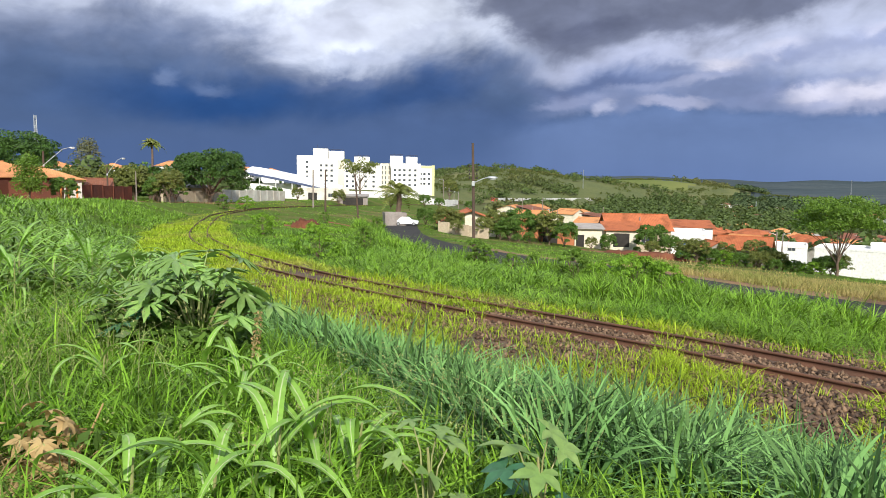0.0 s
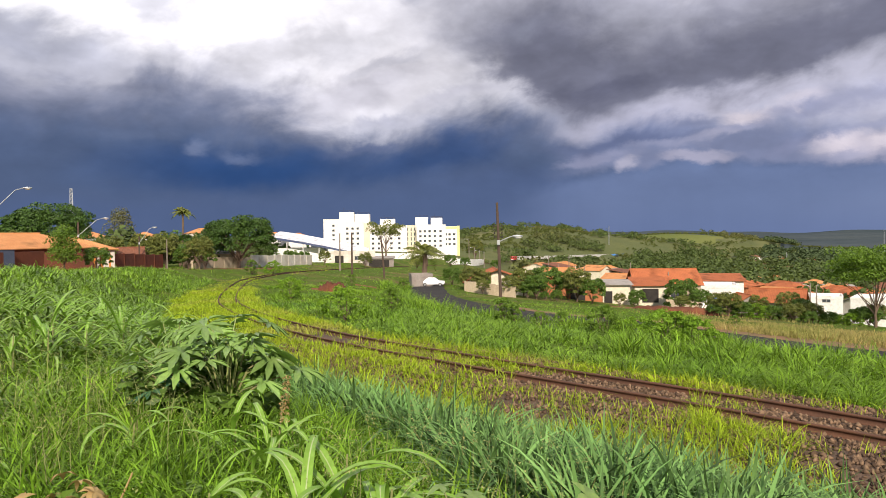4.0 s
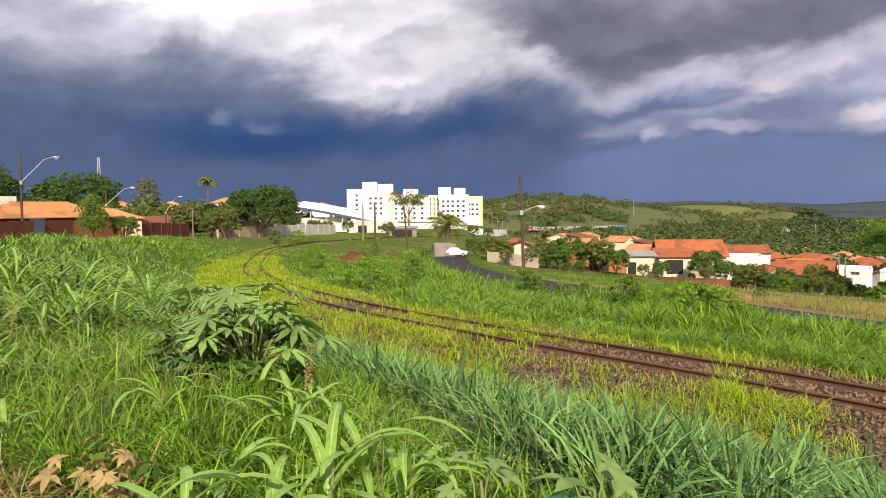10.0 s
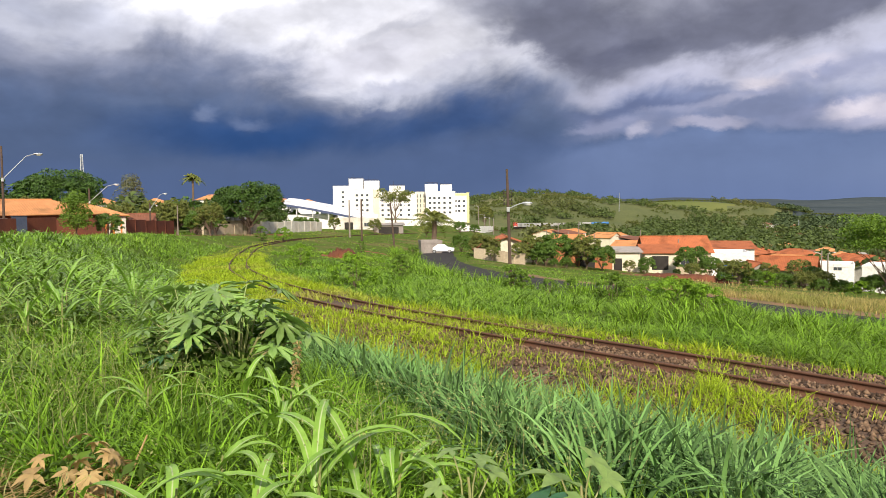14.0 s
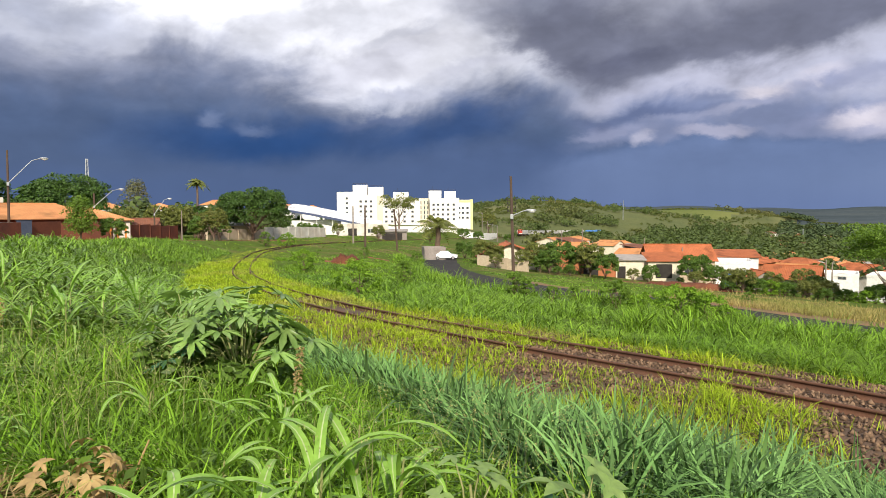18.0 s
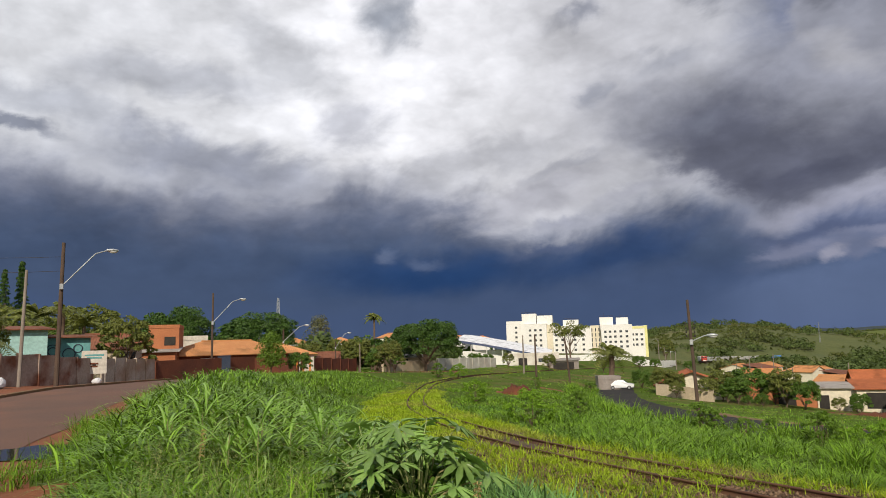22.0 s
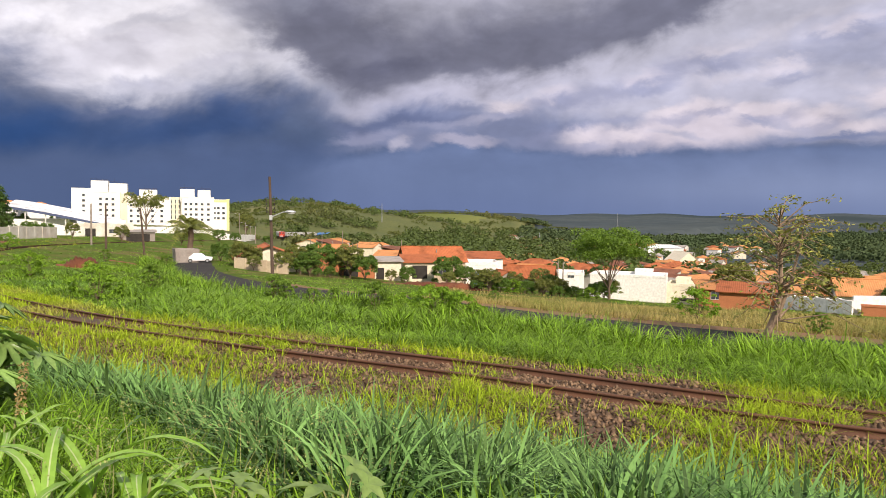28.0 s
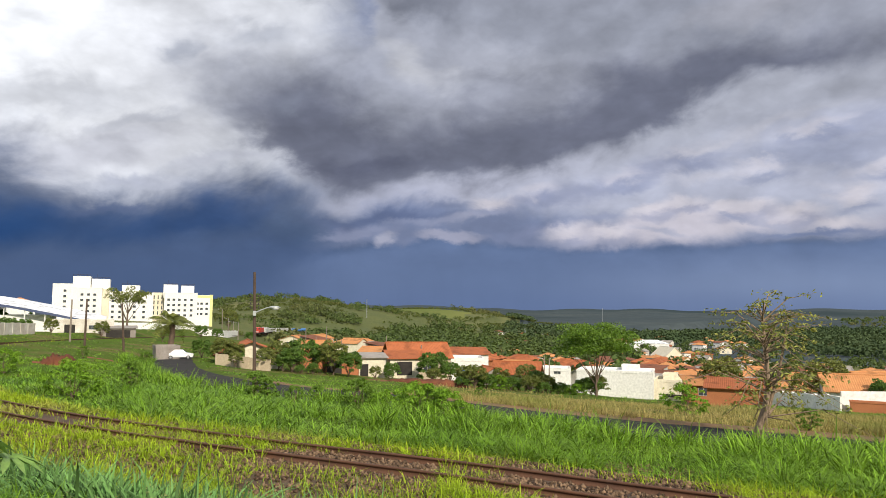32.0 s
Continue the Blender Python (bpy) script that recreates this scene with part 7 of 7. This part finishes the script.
def not_meadow(x, y):
    u, _ = beside(TRACK_L, x, y)
    meadow = (bump(x, y, 296, 905, 36, 60) > 0.3) | (waves(x * 0.06, y * 0.06) > 0.16)
    return ~meadow & (np.abs(u) > 9)


woods("hill_woods", "dark scrub and trees covering the far hill", woods_spots(3000, -2, 26, 560, 1150, lambda x, y: not_meadow(x, y) & (waves(x * 0.11, y * 0.11) > 0.06)), 5.6, M["wood_far"], 60, 0.13)
woods("hill_scrub", "low olive scrub covering the far hill", woods_spots(9000, -3, 30, 480, 1120, lambda x, y: (waves(x * 0.09, y * 0.09) > -0.06) & (np.abs(beside(TRACK_L, x, y)[0]) > 9) & (bump(x, y, 296, 905, 34, 55) < 0.35)), 2.0, M["scrub"], 14, 0.3)
woods("hill_woods", "dense woods at the foot of the hill", woods_spots(1700, 4, 34, 360, 660, lambda x, y: (beside(TRACK_L, x, y)[0] > 14) & (waves(x * 0.05, y * 0.05) > -0.3)), 6.0, M["wood_far"], 70, 0.12)
woods("valley_trees", "trees scattered among the valley roofs", woods_spots(620, 14, 68, 150, 640, lambda x, y: waves(x * 0.13, y * 0.13) > -0.25), 5.0, M["wood_far"], 150, 0.10)
woods("plain_woods", "dark forest over the plain beyond the town", woods_spots(6500, 24, 72, 540, 980, lambda x, y: (waves(x * 0.016, y * 0.016) + 0.5 * waves(x * 0.05, y * 0.05) > -0.2) & (bump(x, y, 1330, 770, 260, 200) < 0.3)), 5.4, M["wood_plain"], 34, 0.17)
woods("plain_woods", "woods on the conical hills far off", woods_spots(900, 54, 68, 1900, 2900, lambda x, y: (bump(x, y, 2090, 1380, 60, 100) > 0.2) | (bump(x, y, 2650, 1130, 260, 360) > 0.25)), 13.0, M["wood_plain"], 16, 0.26)
woods("plain_woods", "lines of trees on the green slopes", woods_spots(1500, 48, 72, 900, 1800, lambda x, y: waves(x * 0.045, y * 0.03) > 0.1), 4.2, M["wood_far"], 24, 0.22)
woods("rise_woods", "dark garden trees behind the street", woods_spots(70, -50, -17, 125, 215, lambda x, y: y > 0), 5.2, M["leaf_b"], 700, 0.045)
woods("rise_woods", "dense garden trees on the rise behind the street", woods_spots(150, -52, -14.5, 150, 330, lambda x, y: y > 0), 6.0, M["wood_far"], 240, 0.085)


# ---- foreground plants ----
def castor_leaf(size, lobes, rng, droop, fuse=0.4, slim=0.17):
    """A star leaf whose pointed lobes grow together towards the stalk: verts and triangles, tip along +x."""
    tips, mids, left, right, notch = [], [], [], [], []
    step_a = 5.4 / lobes
    z = lambda r: -droop * r * r / size + 0.03 * size
    for i in range(lobes):
        k = abs(i - (lobes - 1) / 2) / (lobes / 2)
        a = (i - (lobes - 1) / 2) * step_a
        L = size * 0.62 * (1.0 - 0.38 * k * k) * rng.uniform(0.92, 1.08)
        d, sd = np.array([math.cos(a), math.sin(a), 0]), np.array([-math.sin(a), math.cos(a), 0])
        up = np.array([0, 0, 1.0])
        tips.append(d * L + up * z(L))
        mids.append(d * L * 0.6 + up * (z(L * 0.6) - 0.012 * size))
        lift = up * 0.03 * size
        left.append(d * L * 0.62 - sd * L * slim + up * z(L * 0.62) + lift)
        right.append(d * L * 0.62 + sd * L * slim + up * z(L * 0.62) + lift)
        if i:
            b = a - step_a / 2
            n_ = L * fuse
            notch.append(np.array([math.cos(b) * n_, math.sin(b) * n_, z(n_) + 0.035 * size]))
    b0, b1 = -(lobes / 2) * step_a, (lobes / 2) * step_a
    ends = [np.array([math.cos(b) * size * 0.16, math.sin(b) * size * 0.16, 0.03 * size]) for b in (b0, b1)]
    notch = [ends[0], *notch, ends[1]]
    vs, ts = [np.zeros(3)], []
    for i in range(lobes):
        o = len(vs)
        vs += [notch[i], left[i], mids[i], right[i], notch[i + 1], tips[i]]
        ts += [(0, o, o + 2), (o, o + 1, o + 2), (o + 1, o + 5, o + 2), (0, o + 2, o + 4), (o + 2, o + 3, o + 4), (o + 2, o + 5, o + 3)]
    return np.array(vs), np.array(ts)


def castor_plant(az, r, h, spread, leaf, n, label, seed, dark=2, mat="castor", lobes=9, thick=1.0, under=0):
    rng = np.random.default_rng(seed)
    p = spot(az, r)
    top = thing("castor_plant", label, "plant", (p.x, p.y, p.z), -az)
    for k in range(n):
        a = k * 2.4 + rng.uniform(-0.3, 0.3)
        f = (k + 0.5) / n
        out = spread * math.sqrt(f) * rng.uniform(0.75, 1.05)
        z = h * (1.02 - 0.55 * f * f) * rng.uniform(0.72, 1.0)
        tip = np.array([math.cos(a) * out, math.sin(a) * out, z])
        v, t = castor_leaf(leaf * rng.uniform(0.7, 1.2), lobes, rng, rng.uniform(0.15, 0.6), 0.28 if lobes > 6 else 0.5, 0.125 if lobes > 6 else 0.22)
        tilt = rng.uniform(-0.1, 0.5)
        rot = np.array(Euler((rng.normal(0, 0.22), tilt, a + rng.normal(0, 0.3))).to_matrix())
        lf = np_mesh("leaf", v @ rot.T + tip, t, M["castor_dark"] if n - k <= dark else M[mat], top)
        base = (tip[0] * 0.1, tip[1] * 0.1, h * 0.2)
        part("stalk", one(tube, [base, (tip[0] * 0.45, tip[1] * 0.45, tip[2] * 0.78), tuple(tip)], [0.010 * thick, 0.008 * thick, 0.005 * thick], 5), M["stem"], lf)
    part("stem", one(tube, [(0, 0, -0.1), (0.02, 0, h * 0.4), (0, 0.02, h * 0.8)], [0.028 * thick, 0.022 * thick, 0.01 * thick], 7), M["stem"], top)
    if under:
        c = [(math.cos(i * 2.4) * spread * 0.75 * math.sqrt((i + 0.5) / 26), math.sin(i * 2.4) * spread * 0.75 * math.sqrt((i + 0.5) / 26), h * (0.12 + 0.34 * ((i * 0.618) % 1))) for i in range(26)]
        v, t = leaf_cloud(c, [0.2] * 26, under, 0.075, rng)
        np_mesh("lower_leaves", v, t, M["leaf_a"], top)


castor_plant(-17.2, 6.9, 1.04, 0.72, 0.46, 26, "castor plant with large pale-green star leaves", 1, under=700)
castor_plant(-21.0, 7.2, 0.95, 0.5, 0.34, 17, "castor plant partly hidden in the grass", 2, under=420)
for i, (a_, r_) in enumerate(YOUNG_AT):
    castor_plant(a_, r_, 0.56 - spot(a_, r_).z, 0.2, (0.17, 0.26, 0.34)[i], (7, 7, 9)[i], "young castor plant with pale star-shaped leaves", 3 + i, (0, 3, 2)[i], "castor_young", 5, 0.55)


def broad_grass(az, r, h, n, label, seed, width=0.045):
    """A clump of broad arching leaves with pale midribs, drooping at their ends; each leaf is a part."""
    rng = np.random.default_rng(seed)
    p = spot(az, r)
    top = thing("broad_grass", label, "grass", (p.x, p.y, p.z))
    part("stem", one(tube, [(0, 0, -0.05), (0.01, 0.01, h * 0.3), (0.03, 0.0, h * 0.62)], [0.012, 0.01, 0.005], 6), M["stem"], top)
    for k in range(n):
        a = k * 2.4 + rng.uniform(-0.4, 0.4)
        L = h * rng.uniform(0.75, 1.25)
        root = h * 0.5 * rng.random()
        rise, fall = rng.uniform(0.75, 1.25), rng.uniform(0.75, 1.35)
        turn = rng.normal(0, 0.5)
        vs, ts = [], []
        S = 10
        c = np.array([0.0, 0.0, root])
        for i in range(S + 1):
            t = i / S
            pitch = rise - (rise + fall) * t ** 1.5
            ang = a + turn * t * t
            if i:
                c = c + np.array([math.cos(ang) * math.cos(pitch), math.sin(ang) * math.cos(pitch), math.sin(pitch)]) * L / S
            w = width * min(1.0, 0.45 + 2.2 * t) * max(0.0, 1 - t ** 2.6) * rng.uniform(0.95, 1.05)
            sd = np.array([-math.sin(ang), math.cos(ang), 0.0])
            up = np.array([0, 0, 1.0])
            vs += [c - sd * w + up * w * 0.45, c, c + sd * w + up * w * 0.45, c - sd * w * 0.13 + up * (w * 0.06 + 0.0015), c + sd * w * 0.13 + up * (w * 0.06 + 0.0015)]
            if i:
                o = 5 * (i - 1)
                ts += [(o, o + 1, o + 6), (o, o + 6, o + 5), (o + 1, o + 2, o + 7), (o + 1, o + 7, o + 6), (o + 3, o + 4, o + 9), (o + 3, o + 9, o + 8)]
        ob = np_mesh("blade", vs, ts, M["g_sorghum"], top, True)
        ob.data.materials.append(M["midrib"])
        ob.data.polygons.foreach_set("material_index", np.array([0, 0, 0, 0, 1, 1] * S, np.int32))
    return top


for i, (az, r, h, n) in enumerate(((-22.5, 3.3, 0.62, 8), (-16.5, 3.2, 0.6, 8), (-11.5, 3.4, 0.72, 9), (-8.5, 3.7, 0.85, 9), (-5.0, 3.5, 0.66, 8), (-19.0, 3.9, 0.5, 7),
                                   (-26.6, 3.2, 0.55, 7), (-14.2, 4.9, 0.62, 8), (-16.8, 5.3, 0.6, 8), (-12.5, 5.7, 0.5, 7), (-24.0, 5.6, 0.55, 8), (-34.0, 5.4, 0.5, 9), (-35.5, 5.8, 0.5, 9))):
    broad_grass(az, r, h, n, "clump of broad arching light-green grass leaves", 40 + i, 0.030 if r < 4.5 else 0.024)
for i in range(56):
    az, r = -43 + 27 * ((i * 0.618) % 1), 9.0 + 12 * ((i * 0.414) % 1)
    if float(np.abs(beside(STREET_L, np.array([r * math.sin(radians(az))]), np.array([r * math.cos(radians(az))]))[0][0])) > 4.9:
        broad_grass(az, r, 0.95 + 0.35 * ((i * 0.37) % 1), 10, "clump of broad arching green grass on the verge", 90 + i, 0.022)


def seeding(n, r0, r1, a0, a1):
    """Thin seeding stalks that stand out of the meadow."""
    x, y = scatter(n, r0, r1, a0, a1)
    u, us, _ = zone(x, y)
    keep = (u < -5) & (us > 5.2) & (waves(x * 1.3 + 2, y * 1.3) > -0.1)
    b = on_ground(x, y, keep)
    k = len(b)
    L = RNG.uniform(0.42, 0.78, k)
    head = RNG.uniform(0, 6.28, k)
    blades("seeding_grass", b, L, np.full(k, 0.006), 3, M["seeds"], "thin pale seeding stalks over the meadow", "grass", 0.22, 0.2, None, head)
    tip = b + np.column_stack([np.cos(head) * L * 0.2, np.sin(head) * L * 0.2, L * 0.84])
    v, t = leaf_cloud(tip, np.full(k, 0.06), k * 16, 0.008, RNG, 1.5)
    tagged(np_mesh("seed_heads", v, t, M["seeds"]), "loose tan seed heads of the meadow grass", "grass", kind="stuff")


seeding(1100, 3.2, 9.0, -45, 14)
seeding(1300, 9.0, 18.0, -40, -12)


def seed_head(az, r, h, seed):
    rng = np.random.default_rng(seed)
    p = spot(az, r)
    top = thing("sorghum_stalk", "sorghum stalk with a tan seed head", "plant", (p.x, p.y, p.z))
    part("stalk", one(tube, [(0, 0, -0.05), (0.02, 0.01, h * 0.6), (0.05, 0.0, h)], [0.008, 0.007, 0.004], 5), M["stem"], top)
    cen = [(0.05 + 0.03 * t, 0, h - 0.16 + 0.3 * t) for t in np.linspace(0, 1, 8)]
    v, t = leaf_cloud(cen, [0.035] * 8, 260, 0.011, rng)
    np_mesh("seed_head", v, t, M["straw"], top)


seed_head(-13.5, 5.2, 0.55, 1)
seed_head(-33.5, 9.6, 0.5, 2)


def dry_heap(az, r, n, seed, size=0.16):
    rng = np.random.default_rng(seed)
    p = spot(az, r)
    top = thing("dead_leaves", "heap of dry curled straw-coloured leaves", "dead leaves", (p.x, p.y, p.z))
    for k in range(n):
        a, out = rng.uniform(0, 6.28), rng.uniform(0, 0.26)
        v, t = castor_leaf(size * rng.uniform(0.7, 1.4), 5, rng, rng.uniform(0.6, 1.2))
        rot = np.array(Euler((rng.normal(0, 0.5), rng.uniform(-0.2, 0.8), a)).to_matrix())
        np_mesh("dry_leaf", v @ rot.T + np.array([math.cos(a) * out, math.sin(a) * out, rng.uniform(0.08, 0.36)]), t, M["straw"], top)


dry_heap(-28.5, 4.2, 22, 1, 0.16)
dry_heap(-27.0, 4.0, 9, 2, 0.13)
tagged(part("fallen_stick", one(tube, [(0, 0, 0.02), (0.08, 0.22, 0.14), (0.1, 0.4, 0.3)], [0.008, 0.007, 0.005], 5), M["straw"], None, "", tuple(spot(-27.5, 4.1))), "bent dry brown stick in the grass", "stick")


# ---- small things on the left street ----
def puddle(az, r, a, b, turn):
    p = spot(az, r)
    bm = bmesh.new()
    vs = [bm.verts.new((math.cos(t * 0.2094) * a * (1 + 0.16 * math.sin(t * 0.9)), math.sin(t * 0.2094) * b * (1 + 0.2 * math.cos(t * 1.3)), 0)) for t in range(30)]
    bm.faces.new(vs)
    ob = part("puddle", bm, M["water"])
    ob.matrix_basis = pose(p.x, p.y, p.z + 0.022, 0, 0, turn)
    tagged(ob, "shallow rain puddle mirroring the sky", "puddle", kind="structure")


puddle(-45.6, 14.9, 1.45, 1.0, 50)


def sign_board():
    p = spot(-40.5, 52.5)
    top = thing("sign_board", "white painted sign board on short legs", "sign", (p.x, p.y, p.z), 40.5)
    part("board", one(box, -0.75, -0.03, 0.65, 0.75, 0.03, 2.15), M["offwhite"], top)
    for x in (-0.66, 0.66):
        part("leg", one(box, x - 0.04, -0.025, -0.3, x + 0.04, 0.025, 0.645), M["grey"], top)
    for z, w, m in ((1.85, 1.15, "teal"), (1.68, 0.9, "teal"), (1.3, 0.5, "brown"), (1.12, 0.42, "brown"), (1.2, 0.2, "dark")):
        part("lettering", one(box, -w / 2, -0.045, z - 0.05, w / 2, -0.034, z + 0.06), M[m], top, "dark unreadable lettering bar")


sign_board()
for az, r, s, m, lab in ((-47.0, 42, 0.42, "bin_green", "pale green rubbish bag on the pavement"), (-40.3, 51.5, 0.3, "plastic", "white rubbish bag beside the sign"), (-46.3, 43, 0.4, "plastic", "white bag hung at the wall")):
    p = spot(az, r)
    bm = bmesh.new()
    bmesh.ops.create_icosphere(bm, subdivisions=2, radius=s)
    for v in bm.verts:
        v.co = v.co * (1 + 0.18 * math.sin(v.co.x * 9) * math.cos(v.co.y * 8)) + Vector((0, 0, s * 0.7))
        v.co.z = max(0.0, v.co.z * 0.8)
    tagged(part("rubbish_bag", bm, M[m], None, "", (p.x, p.y, p.z + 0.02)), lab, "bag")


# ---- the parked car ----
def build_car():
    p = spot(-1.05, 116.0)
    top = thing("car", "white hatchback parked on the road by a shed", "car", (p.x, p.y, p.z + 0.06), 178)
    prof = [(-1.95, 0.35), (-1.98, 0.62), (-1.9, 0.82), (-1.05, 0.95), (-0.45, 1.40), (0.75, 1.46), (1.55, 1.28), (1.9, 0.92), (1.95, 0.55), (1.9, 0.32)]
    bm = bmesh.new()
    rings = []
    for y, k in ((-0.80, 0.0), (-0.76, 1.0), (0.76, 1.0), (0.80, 0.0)):
        ring = []
        for x, z in prof:
            tuck = 0.16 if z > 1.0 else 0.0
            yy = (abs(y) - tuck * (1 if abs(y) > 0.5 else 0)) * (1 if y > 0 else -1)
            ring.append(bm.verts.new((x * (0.985 if k == 0 else 1.0), yy, z - (0.02 if k == 0 else 0))))
        rings.append(ring)
    for a, b in zip(rings, rings[1:]):
        for i in range(len(prof)):
            bm.faces.new((a[i], a[(i + 1) % len(prof)], b[(i + 1) % len(prof)], b[i]))
    bm.faces.new(rings[0]), bm.faces.new(rings[-1][::-1])
    bmesh.ops.recalc_face_normals(bm, faces=bm.faces[:])
    body = part("body", bm, M["car_paint"], top)
    for y in (-1, 1):
        bm = bmesh.new()
        for q in (((-0.95, 0.98), (-0.42, 1.34), (0.15, 1.38), (0.15, 0.98)), ((0.22, 0.98), (0.22, 1.38), (0.75, 1.38), (1.2, 1.25), (1.4, 1.0))):
            vs = [bm.verts.new((x, y * (0.655 + (1.40 - z) * 0.02), z)) for x, z in q]
            ws = [bm.verts.new(v.co - Vector((0, y * 0.04, 0))) for v in vs]
            bm.faces.new(vs), bm.faces.new(ws[::-1])
            for i in range(len(vs)):
                bm.faces.new((vs[i], vs[(i + 1) % len(vs)], ws[(i + 1) % len(vs)], ws[i]))
        part("side_window", bm, M["glass"], body)
        part("mirror", one(box, -0.85, y * 0.84 - 0.07, 0.95, -0.72, y * 0.84 + 0.07, 1.08, 0.02), M["car_paint"], body)
    part("windscreen", one(tube, [(-0.98, -0.6, 1.01), (-0.98, 0.6, 1.01)], [0.02, 0.02], 6), M["dark"], body)
    bm = bmesh.new()
    vs = [bm.verts.new(c) for c in ((-1.01, -0.58, 0.99), (-1.01, 0.58, 0.99), (-0.48, 0.54, 1.40), (-0.48, -0.54, 1.40))]
    bm.faces.new(vs)
    part("windscreen", bm, M["glass"], body)
    for x in (-1.25, 1.22):
        for y in (-0.74, 0.74):
            w = part("wheel", one(tube, [(x, y - 0.09, 0.29), (x, y + 0.09, 0.29)], [0.29, 0.29], 18), M["rubber"], top)
            part("rim", one(tube, [(x, y - 0.1, 0.29), (x, y + 0.1, 0.29)], [0.18, 0.18], 14), M["chrome"], w)
    for y in (-0.55, 0.55):
        part("headlight", one(box, -2.0, y - 0.18, 0.62, -1.9, y + 0.18, 0.76, 0.02), M["lampglass"], body)
        part("tail_light", one(box, 1.84, y - 0.16, 0.72, 1.95, y + 0.16, 0.9, 0.02), M["red_lens"], body)
    part("bumper", one(box, -2.02, -0.78, 0.3, -1.9, 0.78, 0.5, 0.03), M["dark"], body)
    part("bumper", one(box, 1.88, -0.78, 0.3, 2.0, 0.78, 0.5, 0.03), M["dark"], body)


build_car()


# ---- the freight train ----
def loco():
    top = thing("locomotive", "red diesel locomotive pulling a freight train", "locomotive")
    part("frame", one(box, -7.4, -1.35, 0.85, 7.4, 1.35, 1.25, 0.05), M["dark"], top)
    part("long_hood", one(box, -7.0, -0.95, 1.255, 3.2, 0.95, 3.7, 0.12), M["loco_red"], top)
    cab = part("cab", one(box, 3.25, -1.4, 1.255, 5.4, 1.4, 4.1, 0.12), M["loco_red"], top)
    part("short_hood", one(box, 5.45, -1.0, 1.255, 7.1, 1.0, 2.9, 0.15), M["loco_red"], top)
    for y in (-0.75, 0.75):
        part("cab_window", one(box, 5.38, y - 0.45, 3.0, 5.43, y + 0.45, 3.7), M["glass"], cab)
    for y in (-0.35, 0.35):
        part("headlight", one(tube, [(5.4, y, 3.9), (5.5, y, 3.9)], [0.16, 0.16], 10), M["lampglass"], cab)
    part("stripe", one(box, 7.08, -0.95, 1.5, 7.12, 0.95, 1.9), M["lampglass"], top, "white warning stripe on the nose")
    for x in (-5, 5):
        b = part("bogie", one(box, x - 1.6, -0.9, 0.3, x + 1.6, 0.9, 0.84, 0.05), M["dark"], top)
        for dx in (-1.1, 0, 1.1):
            part("axle", one(tube, [(x + dx, -0.6, 0.42), (x + dx, 0.6, 0.42)], [0.42, 0.42], 14), M["rust"], b)
    for x in (-4, -1.5, 1):
        part("roof_fan", one(tube, [(x, 0, 3.71), (x, 0, 3.85)], [0.55, 0.5], 12), M["dark"], top)
    return top


def wagon(name, label, mat, round_):
    top = thing(name, label, "freight wagon", group="wagons of the freight train")
    part("underframe", one(box, -7.1, -1.1, 0.9, 7.1, 1.1, 1.15), M["dark"], top)
    if round_:
        part("tank", one(tube, [(-7.0, 0, 2.4), (-6.7, 0, 2.4), (6.7, 0, 2.4), (7.0, 0, 2.4)], [0.7, 1.2, 1.2, 0.7], 18), mat, top)
        part("dome", one(tube, [(0, 0, 3.55), (0, 0, 3.9)], [0.45, 0.42], 12), mat, top)
    else:
        part("body", one(box, -7.0, -1.3, 1.155, 7.0, 1.3, 3.6, 0.08), mat, top)
        for i in range(9):
            part("rib", one(box, -6.6 + i * 1.65 - 0.06, -1.36, 1.2, -6.6 + i * 1.65 + 0.06, -1.302, 3.5), mat, top)
        part("roof", one(box, -6.9, -1.2, 3.602, 6.9, 1.2, 3.75, 0.06), M["wagon_grey"], top)
    for x in (-5, 5):
        b = part("bogie", one(box, x - 1.1, -0.85, 0.35, x + 1.1, 0.85, 0.89), M["dark"], top)
        for dx in (-0.8, 0.8):
            part("axle", one(tube, [(x + dx, -0.6, 0.4), (x + dx, 0.6, 0.4)], [0.4, 0.4], 12), M["rust"], b)
    return top


LINE = spline(TRACK, 1.0)[::-1]
ARC = np.concatenate([[0], np.cumsum(np.linalg.norm(np.diff(LINE, axis=0), axis=1))])
REF = ARC[np.argmin(np.hypot(LINE[:, 0] - 38.3, LINE[:, 1] - 425))]      # the locomotive stands here at 28 s


def rail_pose(s):
    x, y = np.interp(s, ARC, LINE[:, 0]), np.interp(s, ARC, LINE[:, 1])
    x2, y2 = np.interp(s + 4, ARC, LINE[:, 0]), np.interp(s + 4, ARC, LINE[:, 1])
    return pose(x, y, float(np.interp(y, *TRACK_Z)) + 0.02, 0, 0, math.degrees(math.atan2(y2 - y, x2 - x)))


TRAIN = [(loco(), 0.0)]
grey_wagon = wagon("hopper_wagon", "dusty pale grey freight wagon", M["wagon_grey"], False)
blue_wagon = wagon("tank_wagon", "blue tank wagon of the freight train", M["wagon_blue"], True)
for i in range(14):
    src = blue_wagon if i in (12, 13) else grey_wagon
    used = [v for v, _ in TRAIN]
    v = src if src not in used else copy_thing(src, pose(0, 0, 0))
    TRAIN.append((v, 16.0 + i * 15.4))


def motions():
    for v, back in TRAIN:
        walk(v, [(t, rail_pose(REF - back + 5.0 * (t - 28.0))) for t in (0, 4, 8, 12, 16, 20, 24, 28, 32)])


motions()
